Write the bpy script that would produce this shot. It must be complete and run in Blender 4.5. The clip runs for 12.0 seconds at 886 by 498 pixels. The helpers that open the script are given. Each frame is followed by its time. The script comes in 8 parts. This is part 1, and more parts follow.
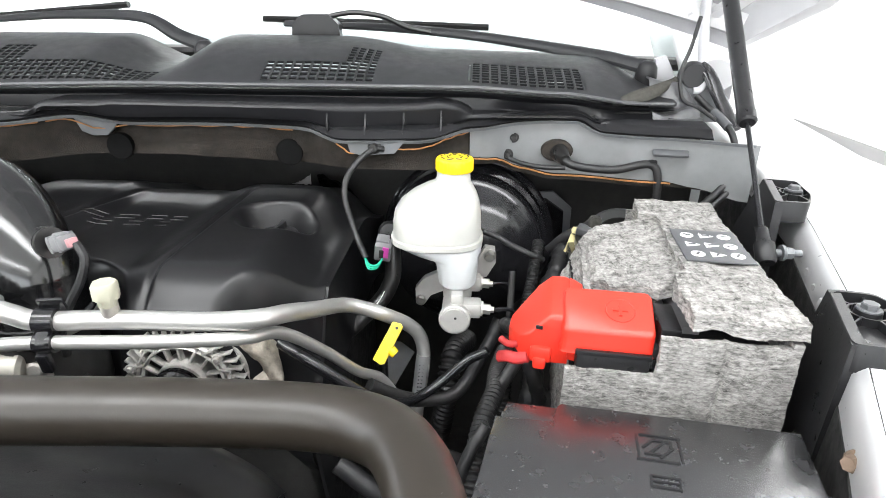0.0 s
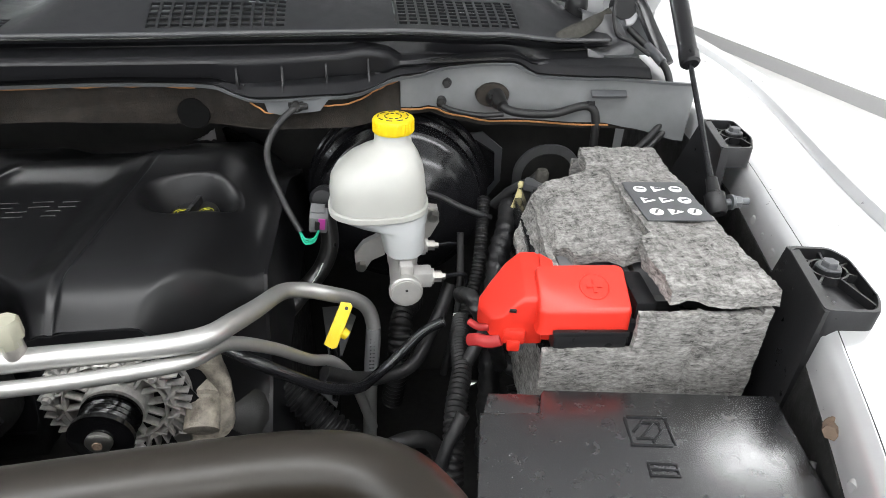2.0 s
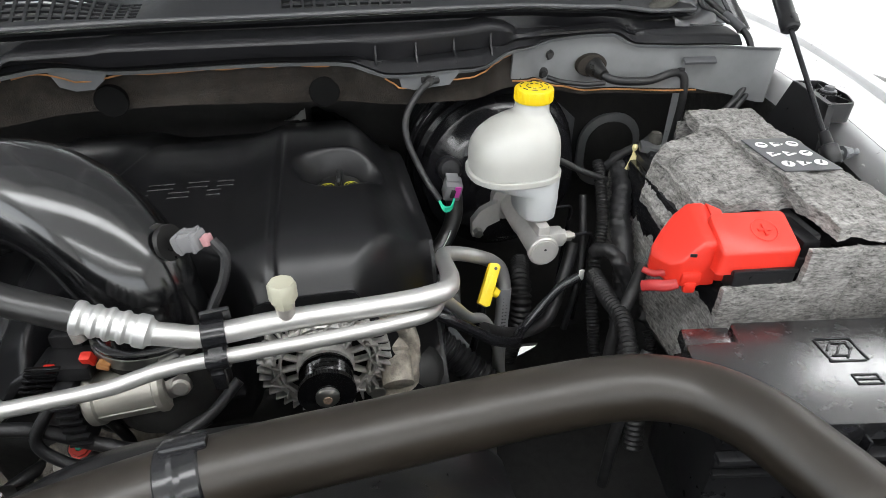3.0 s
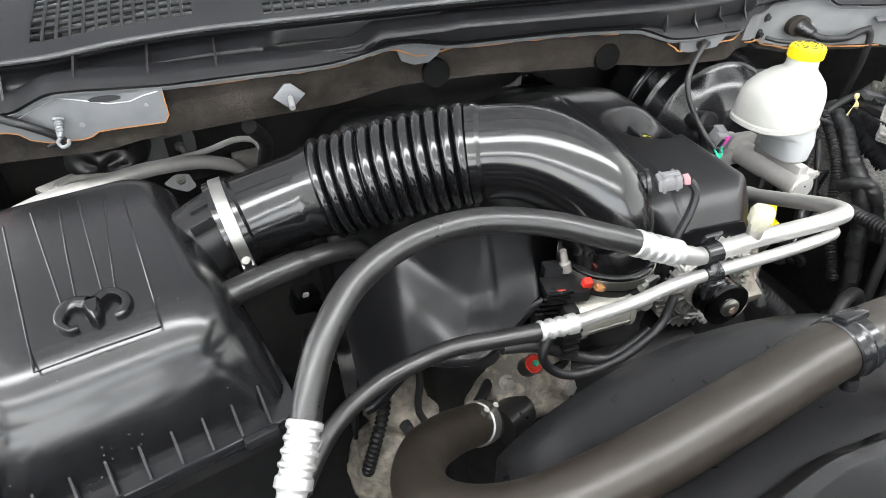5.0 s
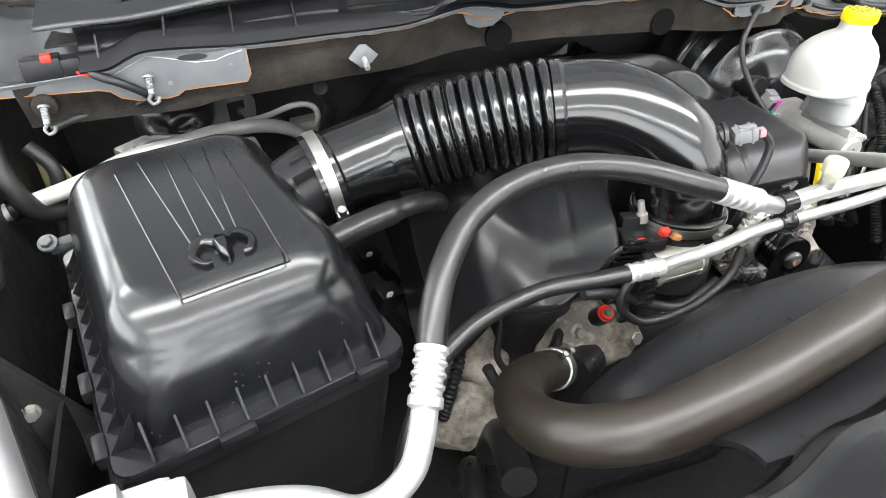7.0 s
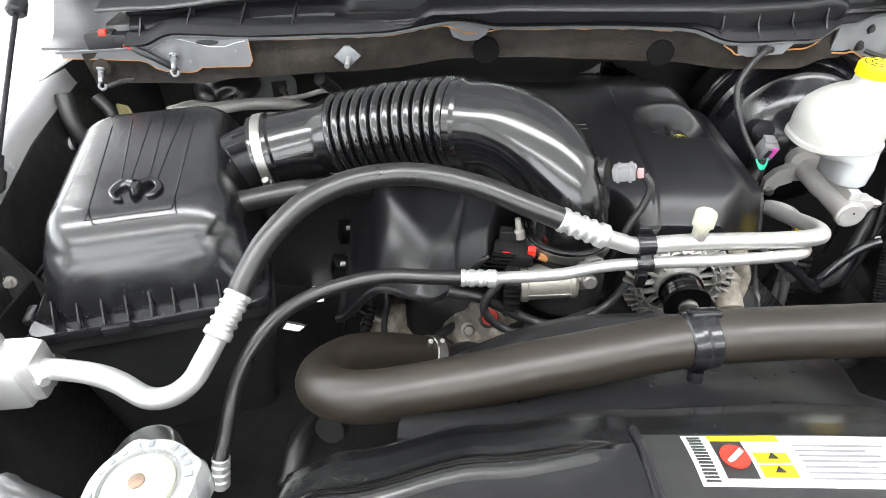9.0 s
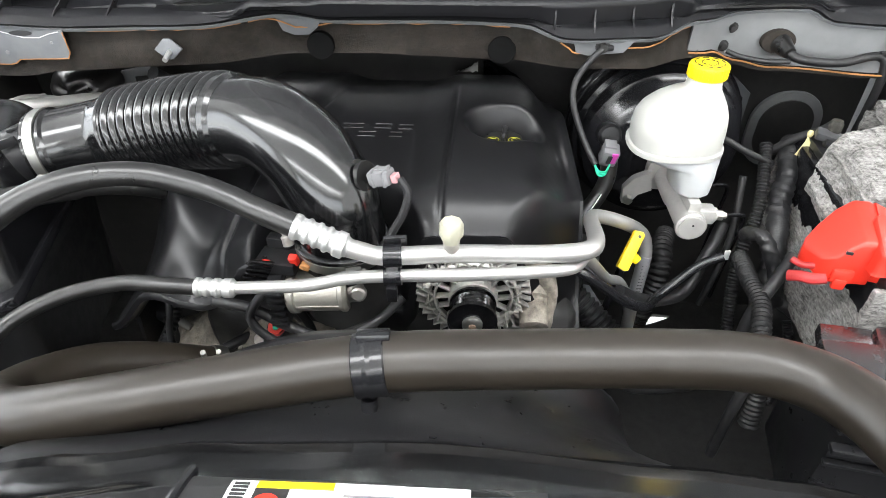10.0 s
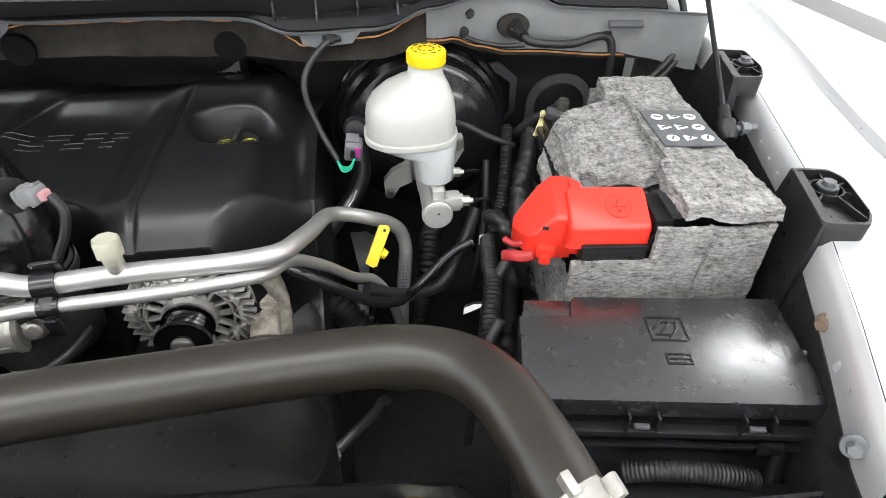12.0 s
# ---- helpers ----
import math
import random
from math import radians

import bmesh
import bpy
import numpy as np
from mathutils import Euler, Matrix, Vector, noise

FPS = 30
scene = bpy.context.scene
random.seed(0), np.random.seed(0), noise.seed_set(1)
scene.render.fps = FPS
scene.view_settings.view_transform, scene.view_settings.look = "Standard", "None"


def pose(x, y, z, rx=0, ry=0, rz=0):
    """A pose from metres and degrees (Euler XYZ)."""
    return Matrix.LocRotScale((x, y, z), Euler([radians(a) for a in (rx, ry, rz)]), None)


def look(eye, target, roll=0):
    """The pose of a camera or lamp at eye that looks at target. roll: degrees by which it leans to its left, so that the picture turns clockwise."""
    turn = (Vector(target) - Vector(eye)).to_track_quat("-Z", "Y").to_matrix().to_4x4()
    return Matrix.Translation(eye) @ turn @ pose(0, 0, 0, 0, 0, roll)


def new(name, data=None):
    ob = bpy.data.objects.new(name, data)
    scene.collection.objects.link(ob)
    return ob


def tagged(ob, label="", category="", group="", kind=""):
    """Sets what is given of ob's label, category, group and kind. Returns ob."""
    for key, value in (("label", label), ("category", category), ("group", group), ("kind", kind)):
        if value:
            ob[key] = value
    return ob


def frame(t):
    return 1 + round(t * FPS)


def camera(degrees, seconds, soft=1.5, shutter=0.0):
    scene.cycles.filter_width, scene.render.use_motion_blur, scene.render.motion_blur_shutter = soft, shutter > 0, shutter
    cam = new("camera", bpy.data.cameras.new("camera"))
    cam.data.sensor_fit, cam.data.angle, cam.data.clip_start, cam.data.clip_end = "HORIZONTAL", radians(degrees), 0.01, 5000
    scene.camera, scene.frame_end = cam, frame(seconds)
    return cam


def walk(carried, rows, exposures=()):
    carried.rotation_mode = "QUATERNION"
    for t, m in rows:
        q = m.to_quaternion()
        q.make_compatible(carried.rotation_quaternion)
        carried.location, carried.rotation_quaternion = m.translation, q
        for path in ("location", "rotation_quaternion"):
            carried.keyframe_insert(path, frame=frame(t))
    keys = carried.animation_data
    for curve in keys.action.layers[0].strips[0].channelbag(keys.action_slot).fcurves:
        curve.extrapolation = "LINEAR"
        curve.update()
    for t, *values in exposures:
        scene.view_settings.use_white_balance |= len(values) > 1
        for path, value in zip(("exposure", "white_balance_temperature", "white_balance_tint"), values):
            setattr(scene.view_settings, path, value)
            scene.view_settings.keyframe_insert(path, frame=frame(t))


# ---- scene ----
cam = camera(74.4, 12.0, soft=0.9)
PATH = [
    (0, (0.06, 0.06, 1.474), (-0.033, 1.901, 0.698), 0.7),
    (0.5, (0.09, 0.106, 1.464), (0.144, 1.93, 0.645), 0.9),
    (1, (0.098, 0.144, 1.463), (0.202, 1.943, 0.596), 1.1),
    (1.5, (0.073, 0.141, 1.486), (0.218, 1.908, 0.558), 1.0),
    (2, (0.009, 0.132, 1.508), (0.246, 1.829, 0.476), 1.0),
    (2.5, (-0.107, 0.117, 1.515), (0.203, 1.783, 0.452), 0.4),
    (2.7, (-0.149, 0.114, 1.511), (0.179, 1.772, 0.441), 0.3),
    (4.3, (-0.467, 0.153, 1.522), (-0.021, 1.722, 0.364), 0.3),
    (4.5, (-0.528, 0.148, 1.53), (-0.068, 1.708, 0.367), 0.2),
    (5, (-0.675, 0.135, 1.542), (-0.185, 1.682, 0.374), -0.1),
    (5.5, (-0.774, 0.138, 1.532), (-0.27, 1.677, 0.358), -0.2),
    (6, (-0.822, 0.147, 1.53), (-0.321, 1.671, 0.336), -0.4),
    (6.5, (-0.811, 0.144, 1.53), (-0.306, 1.66, 0.327), -0.4),
    (7, (-0.767, 0.121, 1.529), (-0.29, 1.641, 0.319), -0.2),
    (7.2, (-0.739, 0.095, 1.529), (-0.309, 1.624, 0.314), -0.1),
    (8.8, (-0.53, 0.01, 1.58), (-0.561, 1.585, 0.349), -1.1),
    (9, (-0.488, 0.013, 1.575), (-0.543, 1.591, 0.347), -0.8),
    (9.5, (-0.369, 0.027, 1.57), (-0.472, 1.601, 0.341), -0.9),
    (10, (-0.226, 0.065, 1.551), (-0.339, 1.642, 0.325), -0.8),
    (10.5, (-0.097, 0.084, 1.532), (-0.186, 1.674, 0.322), -0.0),
    (11, (-0.018, 0.086, 1.527), (-0.014, 1.665, 0.3), 0.4),
    (11.5, (0.003, 0.093, 1.525), (0.166, 1.663, 0.297), 0.8),
    (12, (-0.043, 0.086, 1.531), (0.204, 1.649, 0.308), 1.0),
]
EXPOSURES = [(0, -0.38), (1.0, -0.65), (1.5, -0.82), (2.0, -1.05), (2.7, -1.25), (4.0, -0.50), (4.5, -0.36), (5.5, -0.20), (6.5, -0.12), (9.0, -0.20), (10.0, -0.32), (11.0, -0.48), (12.0, -0.86)]
walk(cam, [(t, look(eye, target, roll)) for t, eye, target, roll in PATH], EXPOSURES)


# ---- world, lights, exposure ----
world = bpy.data.worlds.new("sky")
scene.world = world
world.use_nodes = True
wn = world.node_tree
sky = wn.nodes.new("ShaderNodeTexSky")
sky.sky_type = "NISHITA"
sky.sun_disc = False
sky.sun_elevation = radians(40)
sky.sun_rotation = radians(200)
wn.links.new(sky.outputs["Color"], wn.nodes["Background"].inputs["Color"])
wn.nodes["Background"].inputs["Strength"].default_value = 0.12


def area_lamp(name, m, sx, sy, watts, colour=(1, 1, 1)):
    lamp = bpy.data.lights.new(name, "AREA")
    lamp.shape, lamp.size, lamp.size_y, lamp.energy, lamp.color = "RECTANGLE", sx, sy, watts, colour
    ob = new(name, lamp)
    ob.matrix_world = m
    return ob


# ---- materials ----
def material(name, colour, rough=0.5, metal=0.0, vary=0.15, grain=60.0, bump=0.15, dust=0.0, spots=0.0, coat=0.0, stretch=(1, 1, 1), trans=0.0, emit=0.0, ior=1.5, spec=0.5, lump=0.25, fine=600.0, crisp=0.2, sss=0.0):
    """A surface with colour and roughness variation at two scales, fine relief, and optional dust."""
    m = bpy.data.materials.new(name)
    m.use_nodes = True
    t = m.node_tree
    b = t.nodes["Principled BSDF"]
    b.inputs["Metallic"].default_value = metal
    b.inputs["IOR"].default_value = ior
    b.inputs["Specular IOR Level"].default_value = spec
    b.inputs["Coat Weight"].default_value = coat
    b.inputs["Coat Roughness"].default_value = 0.08
    b.inputs["Transmission Weight"].default_value = trans
    b.inputs["Subsurface Weight"].default_value = sss
    b.inputs["Subsurface Radius"].default_value = (0.012, 0.012, 0.011)
    b.inputs["Subsurface Scale"].default_value = 1.0
    co = t.nodes.new("ShaderNodeTexCoord")
    mp = t.nodes.new("ShaderNodeMapping")
    mp.inputs["Scale"].default_value = stretch
    t.links.new(co.outputs["Object"], mp.inputs["Vector"])

    def tex(scale, detail, rough_=0.6):
        n = t.nodes.new("ShaderNodeTexNoise")
        n.inputs["Scale"].default_value, n.inputs["Detail"].default_value, n.inputs["Roughness"].default_value = scale, detail, rough_
        t.links.new(mp.outputs["Vector"], n.inputs["Vector"])
        return n

    def span(src, a, b_, lo, hi):
        r = t.nodes.new("ShaderNodeMapRange")
        for k, v in zip(("From Min", "From Max", "To Min", "To Max"), (a, b_, lo, hi)):
            r.inputs[k].default_value = v
        t.links.new(src, r.inputs["Value"])
        return r.outputs["Result"]

    big, small = tex(grain * 0.12, 3), tex(grain, 5)
    mix = t.nodes.new("ShaderNodeMath")
    mix.operation = "MULTIPLY_ADD"
    mix.inputs[1].default_value = 0.5
    t.links.new(small.outputs["Fac"], mix.inputs[0])
    half = t.nodes.new("ShaderNodeMath")
    half.operation = "MULTIPLY"
    half.inputs[1].default_value = 0.5
    t.links.new(big.outputs["Fac"], half.inputs[0])
    t.links.new(half.outputs[0], mix.inputs[2])
    tone = span(mix.outputs[0], 0.5 - crisp, 0.5 + crisp, 1 - vary, 1 + vary)
    rgb = t.nodes.new("ShaderNodeVectorMath")
    rgb.operation = "SCALE"
    rgb.inputs[0].default_value = colour
    t.links.new(tone, rgb.inputs["Scale"])
    out = rgb.outputs["Vector"]
    rgh = span(small.outputs["Fac"], 0.3, 0.7, max(rough * (1 - 0.6 * vary) - 0.02, 0.02), min(rough * (1 + 0.6 * vary) + 0.03, 1))
    if dust:
        d = tex(grain * 0.35, 6, 0.7)
        amount = span(d.outputs["Fac"], 0.45, 0.75, 0.0, dust)
        mx = t.nodes.new("ShaderNodeMix")
        mx.data_type = "RGBA"
        t.links.new(amount, mx.inputs["Factor"])
        t.links.new(out, mx.inputs["A"])
        mx.inputs["B"].default_value = (0.30, 0.28, 0.25, 1)
        out = mx.outputs["Result"]
    if spots:
        v = t.nodes.new("ShaderNodeTexVoronoi")
        v.inputs["Scale"].default_value = grain * 2.2
        t.links.new(mp.outputs["Vector"], v.inputs["Vector"])
        d = tex(grain * 0.25, 2)
        gate = span(d.outputs["Fac"], 0.5, 0.62, 0.0, spots)
        dot = span(v.outputs["Distance"], 0.05, 0.10, 1.0, 0.0)
        ml = t.nodes.new("ShaderNodeMath")
        ml.operation = "MULTIPLY"
        t.links.new(gate, ml.inputs[0])
        t.links.new(dot, ml.inputs[1])
        mx = t.nodes.new("ShaderNodeMix")
        mx.data_type = "RGBA"
        t.links.new(ml.outputs[0], mx.inputs["Factor"])
        t.links.new(out, mx.inputs["A"])
        mx.inputs["B"].default_value = (0.45, 0.44, 0.42, 1)
        out = mx.outputs["Result"]
    t.links.new(out, b.inputs["Base Color"])
    t.links.new(rgh, b.inputs["Roughness"])
    if bump:
        fn = tex(fine, 3)
        ad = t.nodes.new("ShaderNodeMath")
        ad.operation = "MULTIPLY_ADD"
        ad.inputs[1].default_value = lump
        t.links.new(small.outputs["Fac"], ad.inputs[0])
        t.links.new(fn.outputs["Fac"], ad.inputs[2])
        bp = t.nodes.new("ShaderNodeBump")
        bp.inputs["Strength"].default_value, bp.inputs["Distance"].default_value = bump, 0.001
        t.links.new(ad.outputs[0], bp.inputs["Height"])
        t.links.new(bp.outputs["Normal"], b.inputs["Normal"])
    if emit:
        b.inputs["Emission Color"].default_value = (*colour, 1)
        b.inputs["Emission Strength"].default_value = emit
    return m


def felt_material(name, colour):
    """Pressed grey fibre: long fine streaks, dark specks and pale tufts."""
    m = bpy.data.materials.new(name)
    m.use_nodes = True
    t = m.node_tree
    b = t.nodes["Principled BSDF"]
    b.inputs["Roughness"].default_value = 0.95
    b.inputs["Specular IOR Level"].default_value = 0.12
    co = t.nodes.new("ShaderNodeTexCoord")

    def streak(stretch, scale, detail, turn=0.0):
        mp = t.nodes.new("ShaderNodeMapping")
        mp.inputs["Scale"].default_value = stretch
        mp.inputs["Rotation"].default_value = (0, radians(turn * 0.5), radians(turn))
        n = t.nodes.new("ShaderNodeTexNoise")
        n.inputs["Scale"].default_value, n.inputs["Detail"].default_value, n.inputs["Roughness"].default_value = scale, detail, 0.7
        n.inputs["Distortion"].default_value = 0.6
        t.links.new(co.outputs["Object"], mp.inputs["Vector"])
        t.links.new(mp.outputs["Vector"], n.inputs["Vector"])
        return n.outputs["Fac"]

    def maths(op, a, b_):
        n = t.nodes.new("ShaderNodeMath")
        n.operation = op
        for k, v in enumerate((a, b_)):
            if isinstance(v, (int, float)):
                n.inputs[k].default_value = v
            else:
                t.links.new(v, n.inputs[k])
        return n.outputs[0]

    fibre = maths("MULTIPLY", maths("ADD", streak((0.20, 0.5, 1.0), 430, 6, 8), streak((0.5, 0.22, 1.0), 360, 6, -25)), 0.5)
    blot = streak((0.6, 0.8, 1.2), 55, 4)
    mixed = maths("ADD", maths("MULTIPLY", fibre, 0.78), maths("MULTIPLY", blot, 0.22))
    ramp = t.nodes.new("ShaderNodeValToRGB")
    e = ramp.color_ramp.elements
    e[0].position, e[0].color = 0.38, (*[c * 0.20 for c in colour], 1)
    e[1].position, e[1].color = 0.62, (*[c * 1.9 for c in colour], 1)
    mid = ramp.color_ramp.elements.new(0.49)
    mid.color = (*[c * 0.92 for c in colour], 1)
    t.links.new(mixed, ramp.inputs["Fac"])
    t.links.new(ramp.outputs["Color"], b.inputs["Base Color"])
    bp = t.nodes.new("ShaderNodeBump")
    bp.inputs["Strength"].default_value, bp.inputs["Distance"].default_value = 0.9, 0.0012
    t.links.new(fibre, bp.inputs["Height"])
    t.links.new(bp.outputs["Normal"], b.inputs["Normal"])
    return m


BLACK = material("black moulded plastic", (0.013, 0.013, 0.014), 0.31, vary=0.15, bump=0.10, dust=0.006, spec=0.28)
GLOSS = material("glossy black plastic", (0.011, 0.011, 0.0125), 0.17, vary=0.05, bump=0.03, coat=0.0, lump=0.0)
GLOSSD = material("glossy black lid with specks", (0.007, 0.007, 0.008), 0.21, vary=0.10, bump=0.02, lump=0.0, grain=70, spots=0.55, spec=0.75)
TUBE = material("shiny intake plastic", (0.005, 0.005, 0.0055), 0.14, vary=0.1, bump=0.015, lump=0.0, spec=0.75)
COWL = material("weathered grey-black plastic", (0.015, 0.0155, 0.017), 0.46, vary=0.10, bump=0.10, dust=0.01, spec=0.32)
COVER = material("satin engine cover plastic", (0.0080, 0.0080, 0.0088), 0.30, vary=0.03, bump=0.0, spec=0.32)
FUSELID = material("hazy glossy fuse box lid", (0.012, 0.012, 0.013), 0.25, vary=0.08, bump=0.0, grain=70, spots=0.8, ior=2.05)
LOOM = material("dull black loom plastic", (0.010, 0.010, 0.0105), 0.46, vary=0.2, bump=0.1, dust=0.02, spec=0.3)
DULLRED = material("dull red cable sleeve", (0.34, 0.020, 0.020), 0.5, vary=0.15, bump=0.1)
PINK = material("pale pink plastic", (0.42, 0.22, 0.23), 0.45, vary=0.1, bump=0.0)
OLIVE = material("faded yellow print", (0.42, 0.40, 0.02), 0.5, vary=0.2, bump=0.0)
PALECAN = material("pale plated motor can", (0.40, 0.385, 0.34), 0.42, metal=0.45, vary=0.12, bump=0.1, dust=0.1)
RUBBER = material("black hose rubber", (0.010, 0.0098, 0.0096), 0.31, vary=0.15, bump=0.05, dust=0.012, spec=0.6)
HOSE = material("brownish coolant hose rubber", (0.019, 0.0152, 0.0112), 0.38, vary=0.12, bump=0.03, lump=0.0)
WIRE = material("black loom tape", (0.009, 0.009, 0.010), 0.5, vary=0.3, bump=0.3, dust=0.05)
ALU = material("brushed aluminium pipe", (0.50, 0.495, 0.48), 0.38, metal=0.72, vary=0.12, bump=0.08, stretch=(0.3, 1, 1))
CRIMP = material("bright crimped aluminium", (0.58, 0.58, 0.57), 0.42, metal=0.75, vary=0.08, bump=0.08)
CAST = material("cast aluminium", (0.42, 0.40, 0.37), 0.45, metal=0.7, vary=0.25, bump=0.5, lump=1.0, grain=120, dust=0.15)
DIRTY = material("dirty engine casting", (0.33, 0.295, 0.245), 0.62, metal=0.2, vary=0.6, crisp=0.09, bump=0.9, lump=1.5, grain=75, dust=0.5)
MACH = material("pale machined aluminium casting", (0.50, 0.49, 0.47), 0.50, metal=0.45, vary=0.10, bump=0.25, lump=0.6, grain=140)
# Darker than the SILVER body paint, to carry the shade under the bonnet.
HOODIN = material("silver paint darkened for bonnet shade", (0.36, 0.36, 0.37), 0.40, metal=0.2, vary=0.06, bump=0.03)
TRAY = material("dark cowl tray plastic", (0.009, 0.009, 0.0102), 0.34, vary=0.12, bump=0.08, spec=0.28)
CORNER = material("grey corner moulding", (0.05, 0.051, 0.054), 0.36, vary=0.15, bump=0.08, dust=0.08)
CLIPM = material("milky clip plastic", (0.18, 0.187, 0.195), 0.3, vary=0.08, bump=0.03)
SIDEP = material("pale grey bulkhead steel", (0.21, 0.215, 0.22), 0.38, metal=0.3, vary=0.12, bump=0.05, dust=0.08)
PLUGM = material("dull black grommet", (0.003, 0.003, 0.003), 0.75, vary=0.2, bump=0.1, spec=0.1)
ALTM = material("oxidised alternator aluminium", (0.47, 0.455, 0.43), 0.48, metal=0.35, vary=0.35, crisp=0.12, bump=0.5, lump=1.0, grain=100)
FOAM = material("frayed grey foam", (0.055, 0.053, 0.047), 0.95, vary=0.5, bump=0.8, lump=1.0, spec=0.1, grain=220)
FIBRE = material("loose pale felt fibre", (0.30, 0.295, 0.28), 0.9, vary=0.3, bump=0.0)
STEEL = material("zinc plated steel", (0.40, 0.395, 0.37), 0.40, metal=1.0, vary=0.15, bump=0.1)
SILVER = material("silver body paint", (0.56, 0.56, 0.565), 0.30, metal=0.35, vary=0.04, bump=0.02, coat=0.6, dust=0.03)
PRIMER = material("grey painted body steel", (0.125, 0.131, 0.138), 0.42, metal=0.25, vary=0.12, bump=0.05, dust=0.15)
# Steel darkened well below PRIMER; shade under the cowl sits in the colour.
DARKBODY = material("firewall steel with shade in its colour", (0.022, 0.0215, 0.021), 0.45, vary=0.25, bump=0.1, dust=0.06)
FELTB = material("brown firewall insulation", (0.017, 0.0140, 0.0115), 0.9, crisp=0.1, vary=0.5, bump=0.7, lump=1.0, spec=0.2, grain=90, dust=0.05)
ORANGE = material("cut orange foam edge", (0.34, 0.15, 0.05), 0.8, vary=0.25, bump=0.3)
FELT = felt_material("grey battery felt", (0.225, 0.218, 0.208))
RED = material("red terminal cover plastic", (0.66, 0.030, 0.016), 0.36, vary=0.06, bump=0.05)
YELLOW = material("yellow plastic", (0.76, 0.55, 0.008), 0.38, vary=0.05, bump=0.05)
WHITEL = material("fluid-filled white tank plastic", (0.47, 0.485, 0.49), 0.32, vary=0.06, bump=0.04, grain=25, sss=0.35)
WHITEP = material("translucent white tank plastic", (0.455, 0.455, 0.425), 0.34, vary=0.08, bump=0.04, grain=25, sss=0.35)
MILKY = material("milky translucent cap plastic", (0.25, 0.257, 0.257), 0.25, vary=0.12, bump=0.03, spec=0.6)
IVORY = material("ivory valve cap plastic", (0.37, 0.36, 0.28), 0.36, vary=0.06, bump=0.05)
GREYP = material("grey connector plastic", (0.17, 0.17, 0.175), 0.45, vary=0.08, bump=0.05)
PAPER = material("white sticker", (0.82, 0.82, 0.80), 0.35, vary=0.03, bump=0.02)
INK = material("black print", (0.02, 0.02, 0.02), 0.4, vary=0.1, bump=0.0)
INKGREY = material("dark grey label", (0.075, 0.077, 0.082), 0.45, vary=0.1, bump=0.03)
TAG = material("pale yellow paper tag", (0.62, 0.55, 0.28), 0.7, vary=0.15, bump=0.1)
# Near-black; the shade of gaps, slots and the lower bay sits in this colour.
DARK = material("near-black with recess shade", (0.010, 0.0098, 0.0096), 0.6, vary=0.4, bump=0.4, dust=0.04)
RUST = material("rusty bracket", (0.15, 0.105, 0.075), 0.75, vary=0.4, bump=0.5)
WALLP = material("white showroom wall paint", (0.82, 0.82, 0.81), 0.6, vary=0.02, bump=0.05, grain=6)
SKIRT = material("grey skirting", (0.27, 0.265, 0.265), 0.5, vary=0.04, bump=0.03)
FLOORM = material("polished pale floor", (0.72, 0.71, 0.70), 0.22, vary=0.05, bump=0.02, grain=4, dust=0.06)
DASH = material("grey dashboard vinyl", (0.32, 0.33, 0.33), 0.6, vary=0.06, bump=0.1)
GREEN = material("green wire", (0.02, 0.42, 0.25), 0.4, vary=0.05, bump=0.0)
MAGENTA = material("violet lock tab", (0.55, 0.06, 0.36), 0.4, vary=0.05, bump=0.0)
GLASS = material("windscreen glass", (0.88, 0.955, 0.945), 0.02, vary=0.0, bump=0.0, trans=1.0, ior=1.45)
LAMPM = material("lamp diffuser", (1.0, 0.99, 0.97), 0.5, vary=0.0, bump=0.0, emit=6.0)


# ---- mesh helpers ----
def mesh_of(bm, name, mat, smooth=True, angle=38):
    bmesh.ops.recalc_face_normals(bm, faces=bm.faces[:])
    me = bpy.data.meshes.new(name)
    bm.to_mesh(me)
    bm.free()
    me.materials.append(mat)
    if smooth:
        for p in me.polygons:
            p.use_smooth = True
        me.set_sharp_from_angle(angle=radians(angle))
    return me


def thing(name, label, category, group="", kind="", at=(0, 0, 0)):
    ob = new(name)
    ob.empty_display_size = 0.02
    ob.location = at
    return tagged(ob, label, category, group, kind)


def part(name, bm, mat, parent, label="", smooth=True, angle=38):
    ob = new(name, mesh_of(bm, name, mat, smooth, angle))
    if parent is not None:
        ob.parent = parent
        ob.matrix_parent_inverse = Matrix.Translation(-parent.location)
    return tagged(ob, label)


def solo(name, bm, mat, label, category, group="", kind="", smooth=True):
    return tagged(new(name, mesh_of(bm, name, mat, smooth)), label, category, group, kind)


def curve_pts(pts, n=8):
    """A smooth line through the given points."""
    p = [Vector(q) for q in pts]
    p = [p[0] * 2 - p[1]] + p + [p[-1] * 2 - p[-2]]
    out = []
    for i in range(1, len(p) - 2):
        a, b, c, d = p[i - 1 : i + 3]
        for k in range(n):
            s = k / n
            out.append(0.5 * (2 * b + (c - a) * s + (2 * a - 5 * b + 4 * c - d) * s * s + (3 * b - a - 3 * c + d) * s**3))
    return out + [p[-2]]


